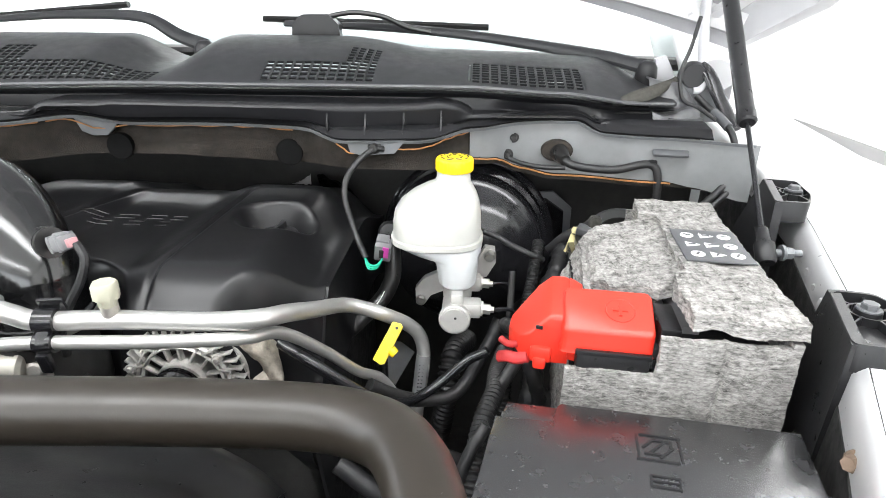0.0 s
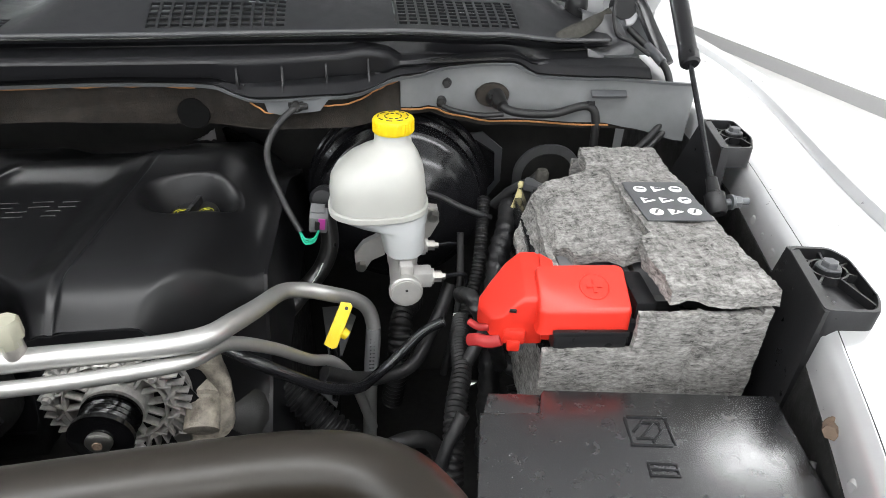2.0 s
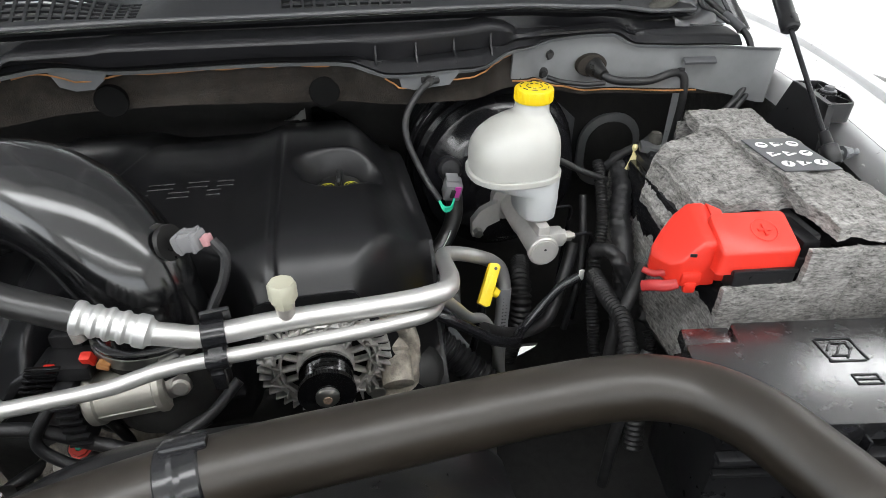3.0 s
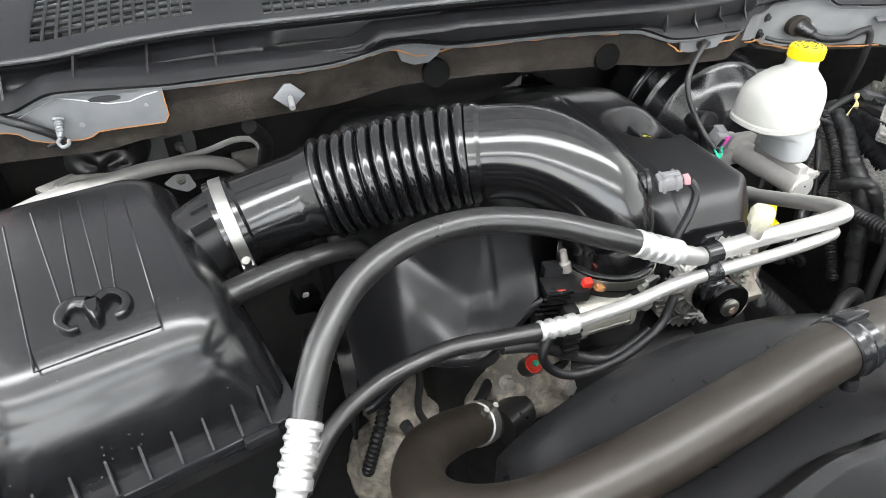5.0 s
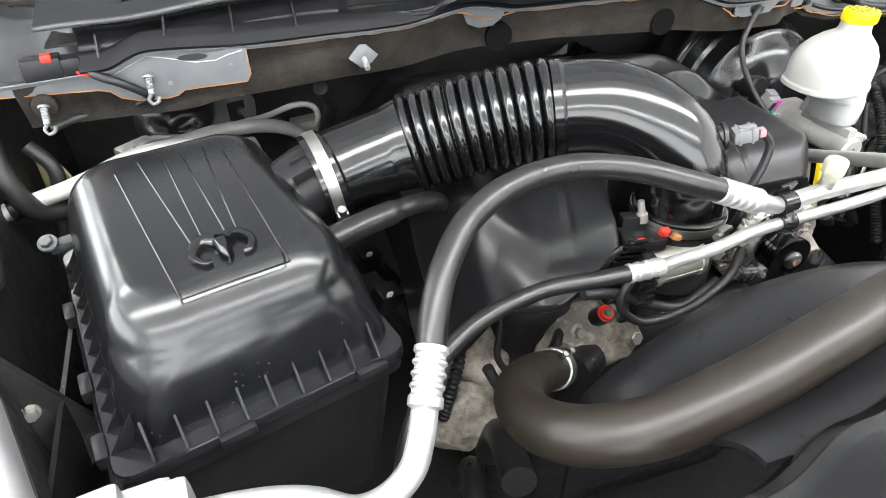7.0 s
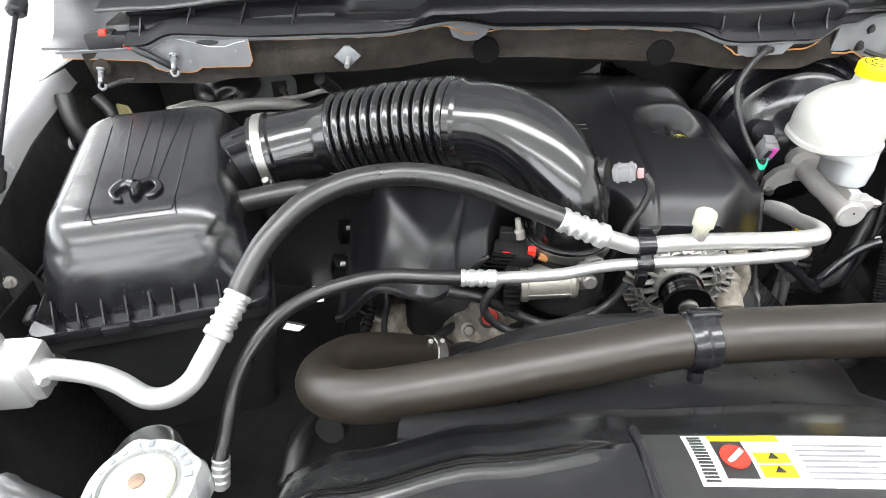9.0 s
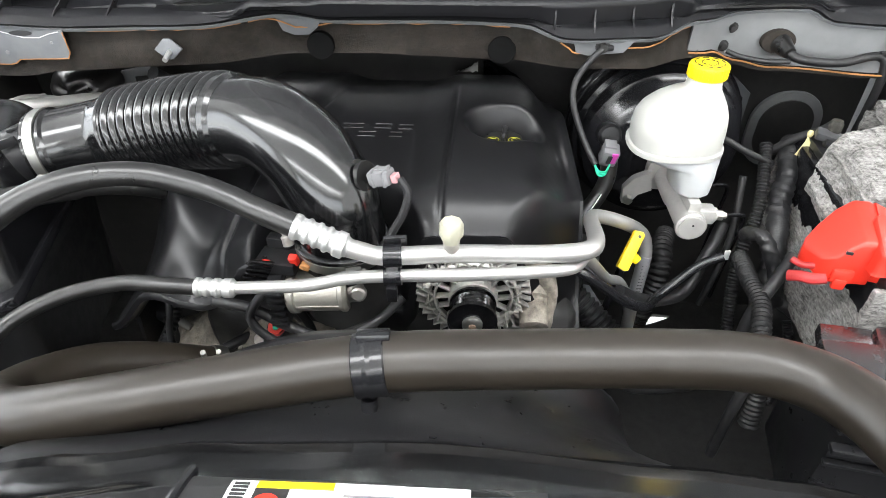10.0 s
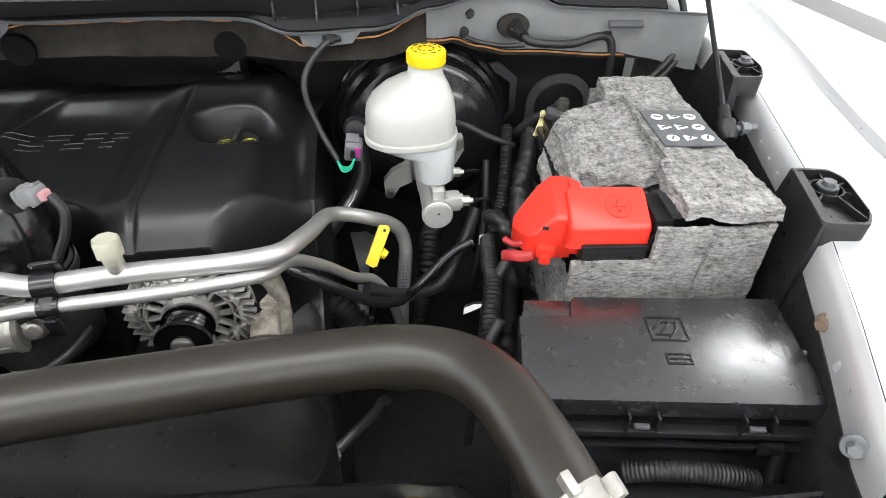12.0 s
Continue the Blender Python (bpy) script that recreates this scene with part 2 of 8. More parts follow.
def sweep(path, radius, seg=16, caps=True, bm=None, flat=1.0):
    """A round bar along a path; radius is a number or a function of 0..1."""
    bm = bm or bmesh.new()
    n = len(path)
    length = [0.0]
    for a, b in zip(path, path[1:]):
        length.append(length[-1] + (b - a).length)
    rings = []
    tan0 = (path[1] - path[0]).normalized()
    nor = tan0.orthogonal().normalized()
    for i, p in enumerate(path):
        tan = (path[min(i + 1, n - 1)] - path[max(i - 1, 0)]).normalized()
        nor = (nor - tan * nor.dot(tan)).normalized()
        bi = tan.cross(nor)
        r = radius(length[i] / length[-1]) if callable(radius) else radius
        rings.append([bm.verts.new(p + (nor * math.cos(2 * math.pi * k / seg) + bi * math.sin(2 * math.pi * k / seg) * flat) * r) for k in range(seg)])
    for a, b in zip(rings, rings[1:]):
        for k in range(seg):
            bm.faces.new((a[k], a[(k + 1) % seg], b[(k + 1) % seg], b[k]))
    if caps:
        bm.faces.new(rings[0][::-1])
        bm.faces.new(rings[-1])
    return bm


def pipe(pts, radius, seg=14, n=8, bm=None):
    return sweep(curve_pts(pts, n), radius, seg, bm=bm)


def straight(a, b, radius, seg=16, steps=1, bm=None):
    a, b = Vector(a), Vector(b)
    return sweep([a.lerp(b, i / steps) for i in range(steps + 1)], radius, seg, bm=bm)


def rings_along(a, b, stations, seg=24, bm=None):
    """A turned solid from a to b: stations are (share of the way, radius)."""
    a, b = Vector(a), Vector(b)
    bm = bm or bmesh.new()
    w = (b - a).normalized()
    u = w.orthogonal().normalized()
    v = w.cross(u)
    rings = [[bm.verts.new(a.lerp(b, s) + (u * math.cos(2 * math.pi * k / seg) + v * math.sin(2 * math.pi * k / seg)) * r) for k in range(seg)] for s, r in stations]
    for p, q in zip(rings, rings[1:]):
        for k in range(seg):
            bm.faces.new((p[k], p[(k + 1) % seg], q[(k + 1) % seg], q[k]))
    bm.faces.new(rings[0][::-1])
    bm.faces.new(rings[-1])
    return bm


def rbox(m, size, bevel=0.004, seg=2, bm=None):
    """A box with rounded edges, at pose m, centred."""
    b2 = bmesh.new()
    bmesh.ops.create_cube(b2, size=1.0)
    for v in b2.verts:
        v.co = Vector((v.co.x * size[0], v.co.y * size[1], v.co.z * size[2]))
    if bevel:
        bmesh.ops.bevel(b2, geom=b2.edges[:], offset=min(bevel, min(size) * 0.45), segments=seg, affect="EDGES", profile=0.6)
    bmesh.ops.transform(b2, matrix=m, verts=b2.verts[:])
    if bm is None:
        return b2
    return merge(bm, b2)


def merge(bm, other):
    me = bpy.data.meshes.new("tmp")
    other.to_mesh(me)
    other.free()
    bm.from_mesh(me)
    bpy.data.meshes.remove(me)
    return bm


def prism(outline, z0, z1, m=None, bevel=0.0, bm=None, seg=2):
    """An outline in the plane, raised from z0 to z1."""
    b2 = bmesh.new()
    lo = [b2.verts.new((x, y, z0)) for x, y in outline]
    hi = [b2.verts.new((x, y, z1)) for x, y in outline]
    b2.faces.new(lo[::-1])
    top = b2.faces.new(hi)
    for i in range(len(lo)):
        j = (i + 1) % len(lo)
        b2.faces.new((lo[i], lo[j], hi[j], hi[i]))
    bmesh.ops.recalc_face_normals(b2, faces=b2.faces[:])
    if bevel:
        bmesh.ops.bevel(b2, geom=list(top.edges), offset=bevel, segments=seg, affect="EDGES", profile=0.6)
    if m is not None:
        bmesh.ops.transform(b2, matrix=m, verts=b2.verts[:])
    return b2 if bm is None else merge(bm, b2)


def round_rect(w, d, r, n=5, cx=0.0, cy=0.0):
    out = []
    for sx, sy, a0 in ((1, 1, 0), (-1, 1, 90), (-1, -1, 180), (1, -1, 270)):
        for k in range(n + 1):
            a = radians(a0 + 90 * k / n)
            out.append((cx + sx * (w / 2 - r) + r * math.cos(a), cy + sy * (d / 2 - r) + r * math.sin(a)))
    return out


def loft(sections, closed=True, cap=True, bm=None):
    """Faces between rings of points with equal counts."""
    bm = bm or bmesh.new()
    rings = [[bm.verts.new(p) for p in s] for s in sections]
    n = len(rings[0])
    for a, b in zip(rings, rings[1:]):
        for k in range(n if closed else n - 1):
            bm.faces.new((a[k], a[(k + 1) % n], b[(k + 1) % n], b[k]))
    if cap and closed:
        bm.faces.new(rings[0][::-1])
        bm.faces.new(rings[-1])
    return bm


def slab(nu, nv, f, thick=0.004, bm=None, skip=None):
    """A curved sheet f(u, v) -> point, with thickness."""
    bm = bm or bmesh.new()
    P = [[Vector(f(i / nu, j / nv)) for j in range(nv + 1)] for i in range(nu + 1)]
    N = []
    for i in range(nu + 1):
        row = []
        for j in range(nv + 1):
            du = P[min(i + 1, nu)][j] - P[max(i - 1, 0)][j]
            dv = P[i][min(j + 1, nv)] - P[i][max(j - 1, 0)]
            row.append(du.cross(dv).normalized())
        N.append(row)
    A = [[bm.verts.new(P[i][j]) for j in range(nv + 1)] for i in range(nu + 1)]
    B = [[bm.verts.new(P[i][j] - N[i][j] * thick) for j in range(nv + 1)] for i in range(nu + 1)]
    for i in range(nu):
        for j in range(nv):
            if skip and skip((i + 0.5) / nu, (j + 0.5) / nv):
                continue
            bm.faces.new((A[i][j], A[i + 1][j], A[i + 1][j + 1], A[i][j + 1]))
            bm.faces.new((B[i][j], B[i][j + 1], B[i + 1][j + 1], B[i + 1][j]))
    for i in range(nu):
        bm.faces.new((A[i][0], B[i][0], B[i + 1][0], A[i + 1][0]))
        bm.faces.new((A[i][nv], A[i + 1][nv], B[i + 1][nv], B[i][nv]))
    for j in range(nv):
        bm.faces.new((A[0][j], A[0][j + 1], B[0][j + 1], B[0][j]))
        bm.faces.new((A[nu][j], B[nu][j], B[nu][j + 1], A[nu][j + 1]))
    return bm


def along(table, x):
    """Smooth value of a table of (x, value) at x."""
    if x <= table[0][0]:
        return table[0][1]
    for (a, va), (b, vb) in zip(table, table[1:]):
        if x <= b:
            s = (x - a) / (b - a)
            return va + (vb - va) * s * s * (3 - 2 * s)
    return table[-1][1]


def smooth01(a, b, x):
    s = min(max((x - a) / (b - a), 0), 1)
    return s * s * (3 - 2 * s)


def hexbolt(at, way, r=0.006, h=0.005, washer=0.0, bm=None):
    at, way = Vector(at), Vector(way).normalized()
    bm = bm or bmesh.new()
    if washer:
        rings_along(at - way * 0.002, at + way * 0.0015, [(0, washer), (0.8, washer), (1, washer * 0.93)], 20, bm)
    rings_along(at, at + way * h, [(0, r), (0.85, r), (1, r * 0.85)], 6, bm)
    return bm


def soften(outline, r, n=4):
    """An outline with its corners rounded by r."""
    out = []
    k = len(outline)
    for i in range(k):
        a, b, c = (Vector(outline[j % k]) for j in (i - 1, i, i + 1))
        p, q = b + (a - b).normalized() * r, b + (c - b).normalized() * r
        for s in range(n + 1):
            f = s / n
            out.append(tuple(p * (1 - f) ** 2 + b * 2 * f * (1 - f) + q * f * f))
    return out


MID = -0.31  # the truck's centre line


def mirror_x(x):
    return 2 * MID - x

# ---- showroom ----
def room_box(name, x0, x1, y0, y1, z0, z1, mat, label, cat):
    return solo(name, rbox(pose((x0 + x1) / 2, (y0 + y1) / 2, (z0 + z1) / 2), (x1 - x0, y1 - y0, z1 - z0), 0), mat, label, cat, kind="structure", smooth=False)


X0, X1, Y0, Y1, H = -5.2, 4.27, -4.8, 8.03, 3.3
room_box("floor", X0 - 0.2, X1 + 0.2, Y0 - 0.2, Y1 + 0.2, -0.15, 0.0, FLOORM, "pale polished showroom floor", "floor")
room_box("wall_east", X1, X1 + 0.2, Y0, Y1, 0.0, H, WALLP, "white painted showroom wall beside the truck", "wall")
# the side wall, with a second shop window level with the truck's nose
room_box("wall_west", X0 - 0.2, X0, Y0, -2.6, 0.0, H, WALLP, "white painted showroom wall", "wall")
room_box("wall_west", X0 - 0.2, X0, 7.3, Y1, 0.0, H, WALLP, "white painted showroom wall", "wall")
room_box("wall_west", X0 - 0.2, X0, -2.6, 7.3, 2.9, H, WALLP, "white lintel over the side window", "wall")
room_box("wall_west", X0 - 0.2, X0, -2.6, 7.3, 0.0, 0.5, WALLP, "white sill wall under the side window", "wall")
room_box("ground", -60, X0 - 0.2, Y0 - 0.2, 60, -0.2, -0.15, SKIRT, "grey paving outside the side window", "ground")
area_lamp("side_daylight", pose(X0 - 0.1, 2.35, 1.7, 90, 0, -90), 9.8, 2.3, 590, (0.94, 0.975, 1.0))
room_box("wall_north", X0 - 0.2, X1 + 0.2, Y1, Y1 + 0.2, 0.0, H, WALLP, "white painted end wall of the showroom", "wall")
room_box("ceiling", X0 - 0.2, X1 + 0.2, Y0 - 0.2, Y1 + 0.2, H, H + 0.15, WALLP, "white showroom ceiling", "ceiling")
room_box("baseboard", X1 - 0.02, X1, Y0, Y1 - 0.02, 0.0, 0.13, SKIRT, "grey skirting along the white wall", "baseboard")
room_box("baseboard", X0, X1, Y1 - 0.02, Y1, 0.0, 0.13, SKIRT, "grey skirting along the end wall", "baseboard")
# the front wall, with a wide shop window
room_box("wall_south", X0 - 0.2, X0 + 0.5, Y0 - 0.2, Y0, 0.0, H, WALLP, "white pier beside the shop window", "wall")
room_box("wall_south", X1 - 0.5, X1 + 0.2, Y0 - 0.2, Y0, 0.0, H, WALLP, "white pier beside the shop window", "wall")
room_box("wall_south", X0 + 0.5, X1 - 0.5, Y0 - 0.2, Y0, 2.9, H, WALLP, "white lintel over the shop window", "wall")
room_box("wall_south", X0 + 0.5, X1 - 0.5, Y0 - 0.2, Y0, 0.0, 0.4, WALLP, "white sill wall under the shop window", "wall")
room_box("ground", -60, 60, -60, Y0 - 0.2, -0.2, -0.15, SKIRT, "grey paving outside the shop window", "ground")
area_lamp("window_daylight", pose((X0 + X1) / 2, Y0 - 0.1, 1.65, 90, 0, 0), 8.0, 2.4, 420, (0.95, 0.98, 1.0))

for ly, watts in ((-3.2, 150), (-0.45, 170), (2.0, 230), (3.6, 120), (5.3, 130)):
    fix = thing("ceiling_light", "long white ceiling light strip, switched on", "ceiling light", "ceiling lights", at=(-0.4, ly, H))
    part("frame", rbox(pose(-0.4, ly, H - 0.02), (7.3, 0.62, 0.04), 0.006), WALLP, fix)
    part("diffuser", rbox(pose(-0.4, ly, H - 0.043), (7.2, 0.54, 0.008), 0.002), LAMPM, fix, "glowing white diffuser")
    area_lamp("panel_light", pose(-0.4, ly, H - 0.06), 7.1, 0.5, watts, (0.945, 0.97, 1.0))

# ---- cowl and firewall ----
FACE_Y = [(-1.06, 0.815), (-0.9, 0.822), (-0.65, 0.838), (-0.45, 0.872), (-0.2, 0.862), (-0.1, 0.832), (-0.02, 0.838), (0.06, 0.885), (0.12, 0.915), (0.2, 0.912), (0.32, 0.885), (0.44, 0.85)]
EDGE_Z = [(-1.06, 1.298), (-0.93, 1.302), (-0.88, 1.318), (-0.76, 1.312), (-0.6, 1.313), (-0.5, 1.322), (-0.43, 1.313), (-0.27, 1.316), (-0.17, 1.314), (-0.12, 1.302), (0.0, 1.303), (0.06, 1.312), (0.18, 1.320), (0.205, 1.320), (0.24, 1.305), (0.44, 1.305)]
LIP_Y = [(-1.06, 0.80), (-0.92, 0.83), (-0.8, 0.86), (-0.6, 0.87), (0.05, 0.87), (0.2, 0.885), (0.3, 0.93)]
LIP_Z = [(-1.06, 1.352), (-0.9, 1.352), (-0.7, 1.362), (-0.36, 1.369), (0.05, 1.371), (0.18, 1.363), (0.3, 1.345)]
TOP_Z = [(-1.06, 1.385), (-0.72, 1.412), (-0.52, 1.413), (-0.41, 1.375), (-0.335, 1.413), (-0.16, 1.413), (-0.0, 1.395), (0.24, 1.388), (0.36, 1.345)]

cowl = thing("cowl_grille", "weathered black plastic cowl panel with grid vents below windscreen", "cowl panel", at=(MID, 0.95, 1.36))


def cowl_top(u, v):
    x = -0.98 + 1.33 * u
    y0, z0, z1 = along(LIP_Y, x), along(LIP_Z, x), along(TOP_Z, x)
    y = y0 + (1.075 - y0) * v
    return (x, y, z0 + (z1 + 0.010 - z0) * (1 - (1 - v) ** 2.2))


VENTS = [(-0.240, -0.080, 0.03, 0.265), (-0.128, -0.080, 0.265, 0.56), (0.054, 0.212, 0.06, 0.42), (-0.61, -0.40, 0.03, 0.265), (-0.66, -0.61, 0.03, 0.50), (-0.90, -0.735, 0.086, 0.55)]


def in_vent(u, v):
    x = -0.98 + 1.33 * u
    return any(a - 0.002 < x < b + 0.002 and p < v < q for a, b, p, q in VENTS)


part("upper_panel", slab(266, 50, cowl_top, 0.004, skip=in_vent), COWL, cowl)
# Lip in a lighter grey than the panel, to give its highlight.
part("lip", sweep([Vector((x, along(LIP_Y, x) - 0.002, along(LIP_Z, x) - 0.001)) for x in np.linspace(-0.98, 0.345, 60)], 0.0030, 8), CORNER, cowl, "rolled lip, paler for its highlight")


def ledge_on(x):
    return smooth01(-0.675, -0.64, x) * (1 - smooth01(0.035, 0.055, x))


def ledge_z(x):
    return along([(-0.67, 1.322), (-0.56, 1.3265), (-0.525, 1.343), (-0.45, 1.3445), (-0.43, 1.347), (-0.02, 1.347), (0.01, 1.350), (0.04, 1.346)], x)


def ledge_y(x):
    return along([(-0.67, 0.842), (-0.5, 0.836), (-0.15, 0.832), (0.05, 0.862)], x)


def cowl_front(u, v):
    """Stepped tray between the lip and the sheet-metal edge."""
    x = -0.95 + 1.33 * u
    ya, za = along(LIP_Y, x) + 0.010, along(LIP_Z, x) - 0.008
    yd, zd = along(FACE_Y, x) - 0.014, along(EDGE_Z, x) + 0.004
    on = ledge_on(x)
    zl, yl = ledge_z(x), ledge_y(x)
    back = (ya + 0.012, zl + 0.001)
    plain = [((ya + yd) / 2 + 0.012, za - 0.022), ((ya + yd) / 2 + 0.012, za - 0.026), ((ya + yd) / 2 + 0.004, za - 0.032), ((ya + yd) / 2, zd + 0.014)]
    step = [back, (yl + 0.003, zl), (yl, zl - 0.003), (yl + 0.004, zd + 0.012)]
    prof = [(ya, za), (ya + 0.012, za - 0.008)] + [(p[0] + (q[0] - p[0]) * on, p[1] + (q[1] - p[1]) * on) for p, q in zip(plain, step)] + [(yd + 0.010, zd + 0.009), (yd, zd)]
    s = v * (len(prof) - 1)
    i = min(int(s), len(prof) - 2)
    f = s - i
    return (x, prof[i][0] + (prof[i + 1][0] - prof[i][0]) * f, prof[i][1] + (prof[i + 1][1] - prof[i][1]) * f)


part("front_tray", slab(160, 42, cowl_front, 0.003), TRAY, cowl, "stepped black front tray")
# Thin strip paler than the tray: the ledge's highlight, put in as colour.
part("ledge_edge", sweep([Vector((x, ledge_y(x) + 0.0005, ledge_z(x) - 0.0010)) for x in np.linspace(-0.66, 0.035, 80)], 0.0013, 8), COWL, cowl, "ledge edge with its highlight in the colour")
def cowl_rib(rx, outline):
    part("rib", prism(outline, -0.0012, 0.0012, Matrix(((0, 0, 1, rx), (1, 0, 0, 0), (0, 1, 0, 0), (0, 0, 0, 1)))), BLACK, cowl)


for rx in (-0.93, -0.86, -0.79, -0.72):
    y, z, ya = along(FACE_Y, rx), along(EDGE_Z, rx), along(LIP_Y, rx)
    cowl_rib(rx, [(y - 0.012, z + 0.006), (ya + 0.004, z + 0.006), (ya + 0.004, z + 0.036), (y - 0.004, z + 0.018)])
for rx in (-0.135, -0.085, -0.035, 0.015):
    y, z, yl, zl = along(FACE_Y, rx), along(EDGE_Z, rx), ledge_y(rx), ledge_z(rx)
    cowl_rib(rx, [(y - 0.013, z + 0.011), (yl + 0.012, z + 0.012), (yl + 0.012, zl - 0.006), (yl - 0.001, zl - 0.006), (yl - 0.006, (z + zl) / 2)])


def vent(boxes):
    """The grid of thin bars across an opening, over the added dark sheet."""
    bars = bmesh.new()
    g = lambda x, v, up: Vector(cowl_top((x + 0.98) / 1.33, v)) + Vector((0, 0, up))
    for a, b, p, q in boxes:
        nx = max(2, round((b - a) / 0.0132))
        ny = max(2, round((q - p) / 0.048))
        for i in range(nx + 1):
            x = a + (b - a) * i / nx
            merge(bars, slab(1, 8, lambda u, w: g(x - 0.0016 + 0.0032 * u, p + (q - p) * w, -0.0005), 0.003))
        for j in range(ny + 1):
            v = p + (q - p) * j / ny
            merge(bars, slab(8, 1, lambda u, w: g(a + (b - a) * u, v - 0.0055 + 0.011 * w, -0.0008), 0.003))
    part("vent_grid", bars, COWL, cowl, "black plastic vent grid")


def left_corner(u, v):
    """Folded moulding where the cowl meets the wing."""
    x, y = -1.075 + 0.135 * u, 0.815 + 0.15 * v
    return (x, y, 1.302 + 0.050 * smooth01(0.15, 0.6, v) + 0.012 * math.sin(7 * u + 2.0 * v) * smooth01(0.1, 0.5, v) + 0.016 * smooth01(0.55, 0.95, u) * smooth01(0.2, 0.4, v))


part("corner_moulding", slab(24, 24, left_corner, 0.004), CORNER, cowl, "folded grey corner moulding")
part("foam_strip", sweep(curve_pts([(-1.06, 0.90, 1.372), (-1.0, 0.885, 1.366), (-0.955, 0.875, 1.358), (-0.93, 0.872, 1.356)], 6), lambda q: 0.010 - 0.003 * q, 10, flat=0.7), FELTB, cowl, "grey foam strip")
# Dark sheet added so the vents and the lip gap read as shade.
part("vent_shade", slab(40, 8, lambda u, v: (lambda x: (x, along(LIP_Y, x) + 0.012 + (1.10 - along(LIP_Y, x)) * v, 1.330 + 0.02 * v))(-0.98 + 1.33 * u), 0.003), DARK, cowl, "dark sheet added for the shade below the vents")
vent(VENTS[0:2])
vent(VENTS[2:3])
vent(VENTS[3:5])
vent(VENTS[5:6])

firewall = thing("firewall", "dark firewall with brown insulation and grey sheet metal edge", "firewall", at=(MID, 1.0, 1.1))
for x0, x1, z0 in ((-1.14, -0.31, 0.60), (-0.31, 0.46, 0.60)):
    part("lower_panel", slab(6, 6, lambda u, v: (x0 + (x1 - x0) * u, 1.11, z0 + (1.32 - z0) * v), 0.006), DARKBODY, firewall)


def lining(u, v):
    x = -1.02 + 1.09 * u
    y, z = along(FACE_Y, x), along(EDGE_Z, x) - 0.004
    low = along([(-1.02, 1.246), (-0.86, 1.246), (-0.81, 1.253), (-0.60, 1.257), (-0.49, 1.265), (-0.36, 1.268), (-0.31, 1.266), (-0.20, 1.262), (0.07, 1.260)], x)
    if v < 0.6:
        return (x, y + 0.002 + 0.004 * math.sin(14 * x + 6 * v), z + (low - z) * v / 0.6)
    w = (v - 0.6) / 0.4
    return (x, y + 0.002 + 0.09 * w, low - 0.004 * w + 0.01 * w * w)


# Added dark sheet that closes the corner gap in place of shade.
part("corner_filler", slab(4, 6, lambda u, v: (-1.085, 0.80 + 0.32 * u, 0.60 + 0.66 * v), 0.006), DARKBODY, firewall)
part("insulation", slab(70, 12, lining, -0.008), FELTB, firewall, "brown fibre insulation mat")
# the folded steel edge over the insulation
part("steel_flange", slab(80, 3, lambda u, v: (lambda x: (x, along(FACE_Y, x) - 0.012 + 0.004 * v, along(EDGE_Z, x) + 0.001 + 0.001 * v))(-1.05 + 1.48 * u), 0.003), PRIMER, firewall, "thin grey steel flange")


def right_steel(u, v):
    x = 0.055 + 0.385 * u
    y, z = along(FACE_Y, x), along(EDGE_Z, x)
    low = along([(0.05, 1.272), (0.09, 1.268), (0.13, 1.252), (0.18, 1.243), (0.33, 1.243), (0.37, 1.238), (0.44, 1.225)], x)
    return (x, y - 0.004 + 0.004 * v, z + (low - z) * v)


part("side_panel", slab(30, 6, right_steel, -0.004), SIDEP, firewall, "bare grey steel panel")
part("under_lining", slab(24, 5, lambda u, v: (lambda x: (x, along(FACE_Y, x) + 0.004 + 0.12 * v, along([(0.05, 1.272), (0.09, 1.268), (0.13, 1.252), (0.18, 1.243), (0.44, 1.245)], x) - 0.004 - 0.008 * v))(0.05 + 0.38 * u), 0.006), FELTB, firewall)


def cut_edge(x0, x1, dz, name="foam_edge", off=-0.006, n=14):
    rng = random.Random(int(x0 * 1000) + 5)
    pts = []
    for x in np.linspace(x0, x1, n):
        pts.append(Vector((x, along(FACE_Y, x) + off, along(EDGE_Z, x) + (dz(x) if callable(dz) else dz) + rng.uniform(-0.0012, 0.0012))))
    part(name, sweep(pts, 0.0011, 6), ORANGE, firewall, "cut orange foam edge")


part("pale_edge", sweep([Vector((x, along(FACE_Y, x) - 0.0125, along(EDGE_Z, x) + 0.0018)) for x in np.linspace(-1.05, 0.43, 140)], 0.0010, 6), PRIMER, firewall, "pale rolled steel edge")
cut_edge(-0.76, -0.55, -0.003)
cut_edge(-0.54, -0.43, lambda x: -0.003 - 0.012 * math.exp(-((x + 0.475) / 0.025) ** 2))
cut_edge(-0.42, -0.19, -0.003)
cut_edge(-0.125, -0.055, lambda x: -0.004 - 0.016 * (1 - smooth01(-0.125, -0.10, x)) * 0 - 0.012 * smooth01(-0.125, -0.105, x))
cut_edge(-0.05, 0.052, lambda x: -0.004 - 0.006 * (1 - smooth01(-0.03, 0.03, x)))
low_edge = [(0.055, 1.272), (0.09, 1.268), (0.13, 1.252), (0.18, 1.243), (0.34, 1.243)]
part("foam_edge", sweep([Vector((x, along(FACE_Y, x) - 0.007, along(low_edge, x) - 0.001)) for x in np.linspace(0.055, 0.34, 24)], 0.0013, 6), ORANGE, firewall, "cut orange foam edge")
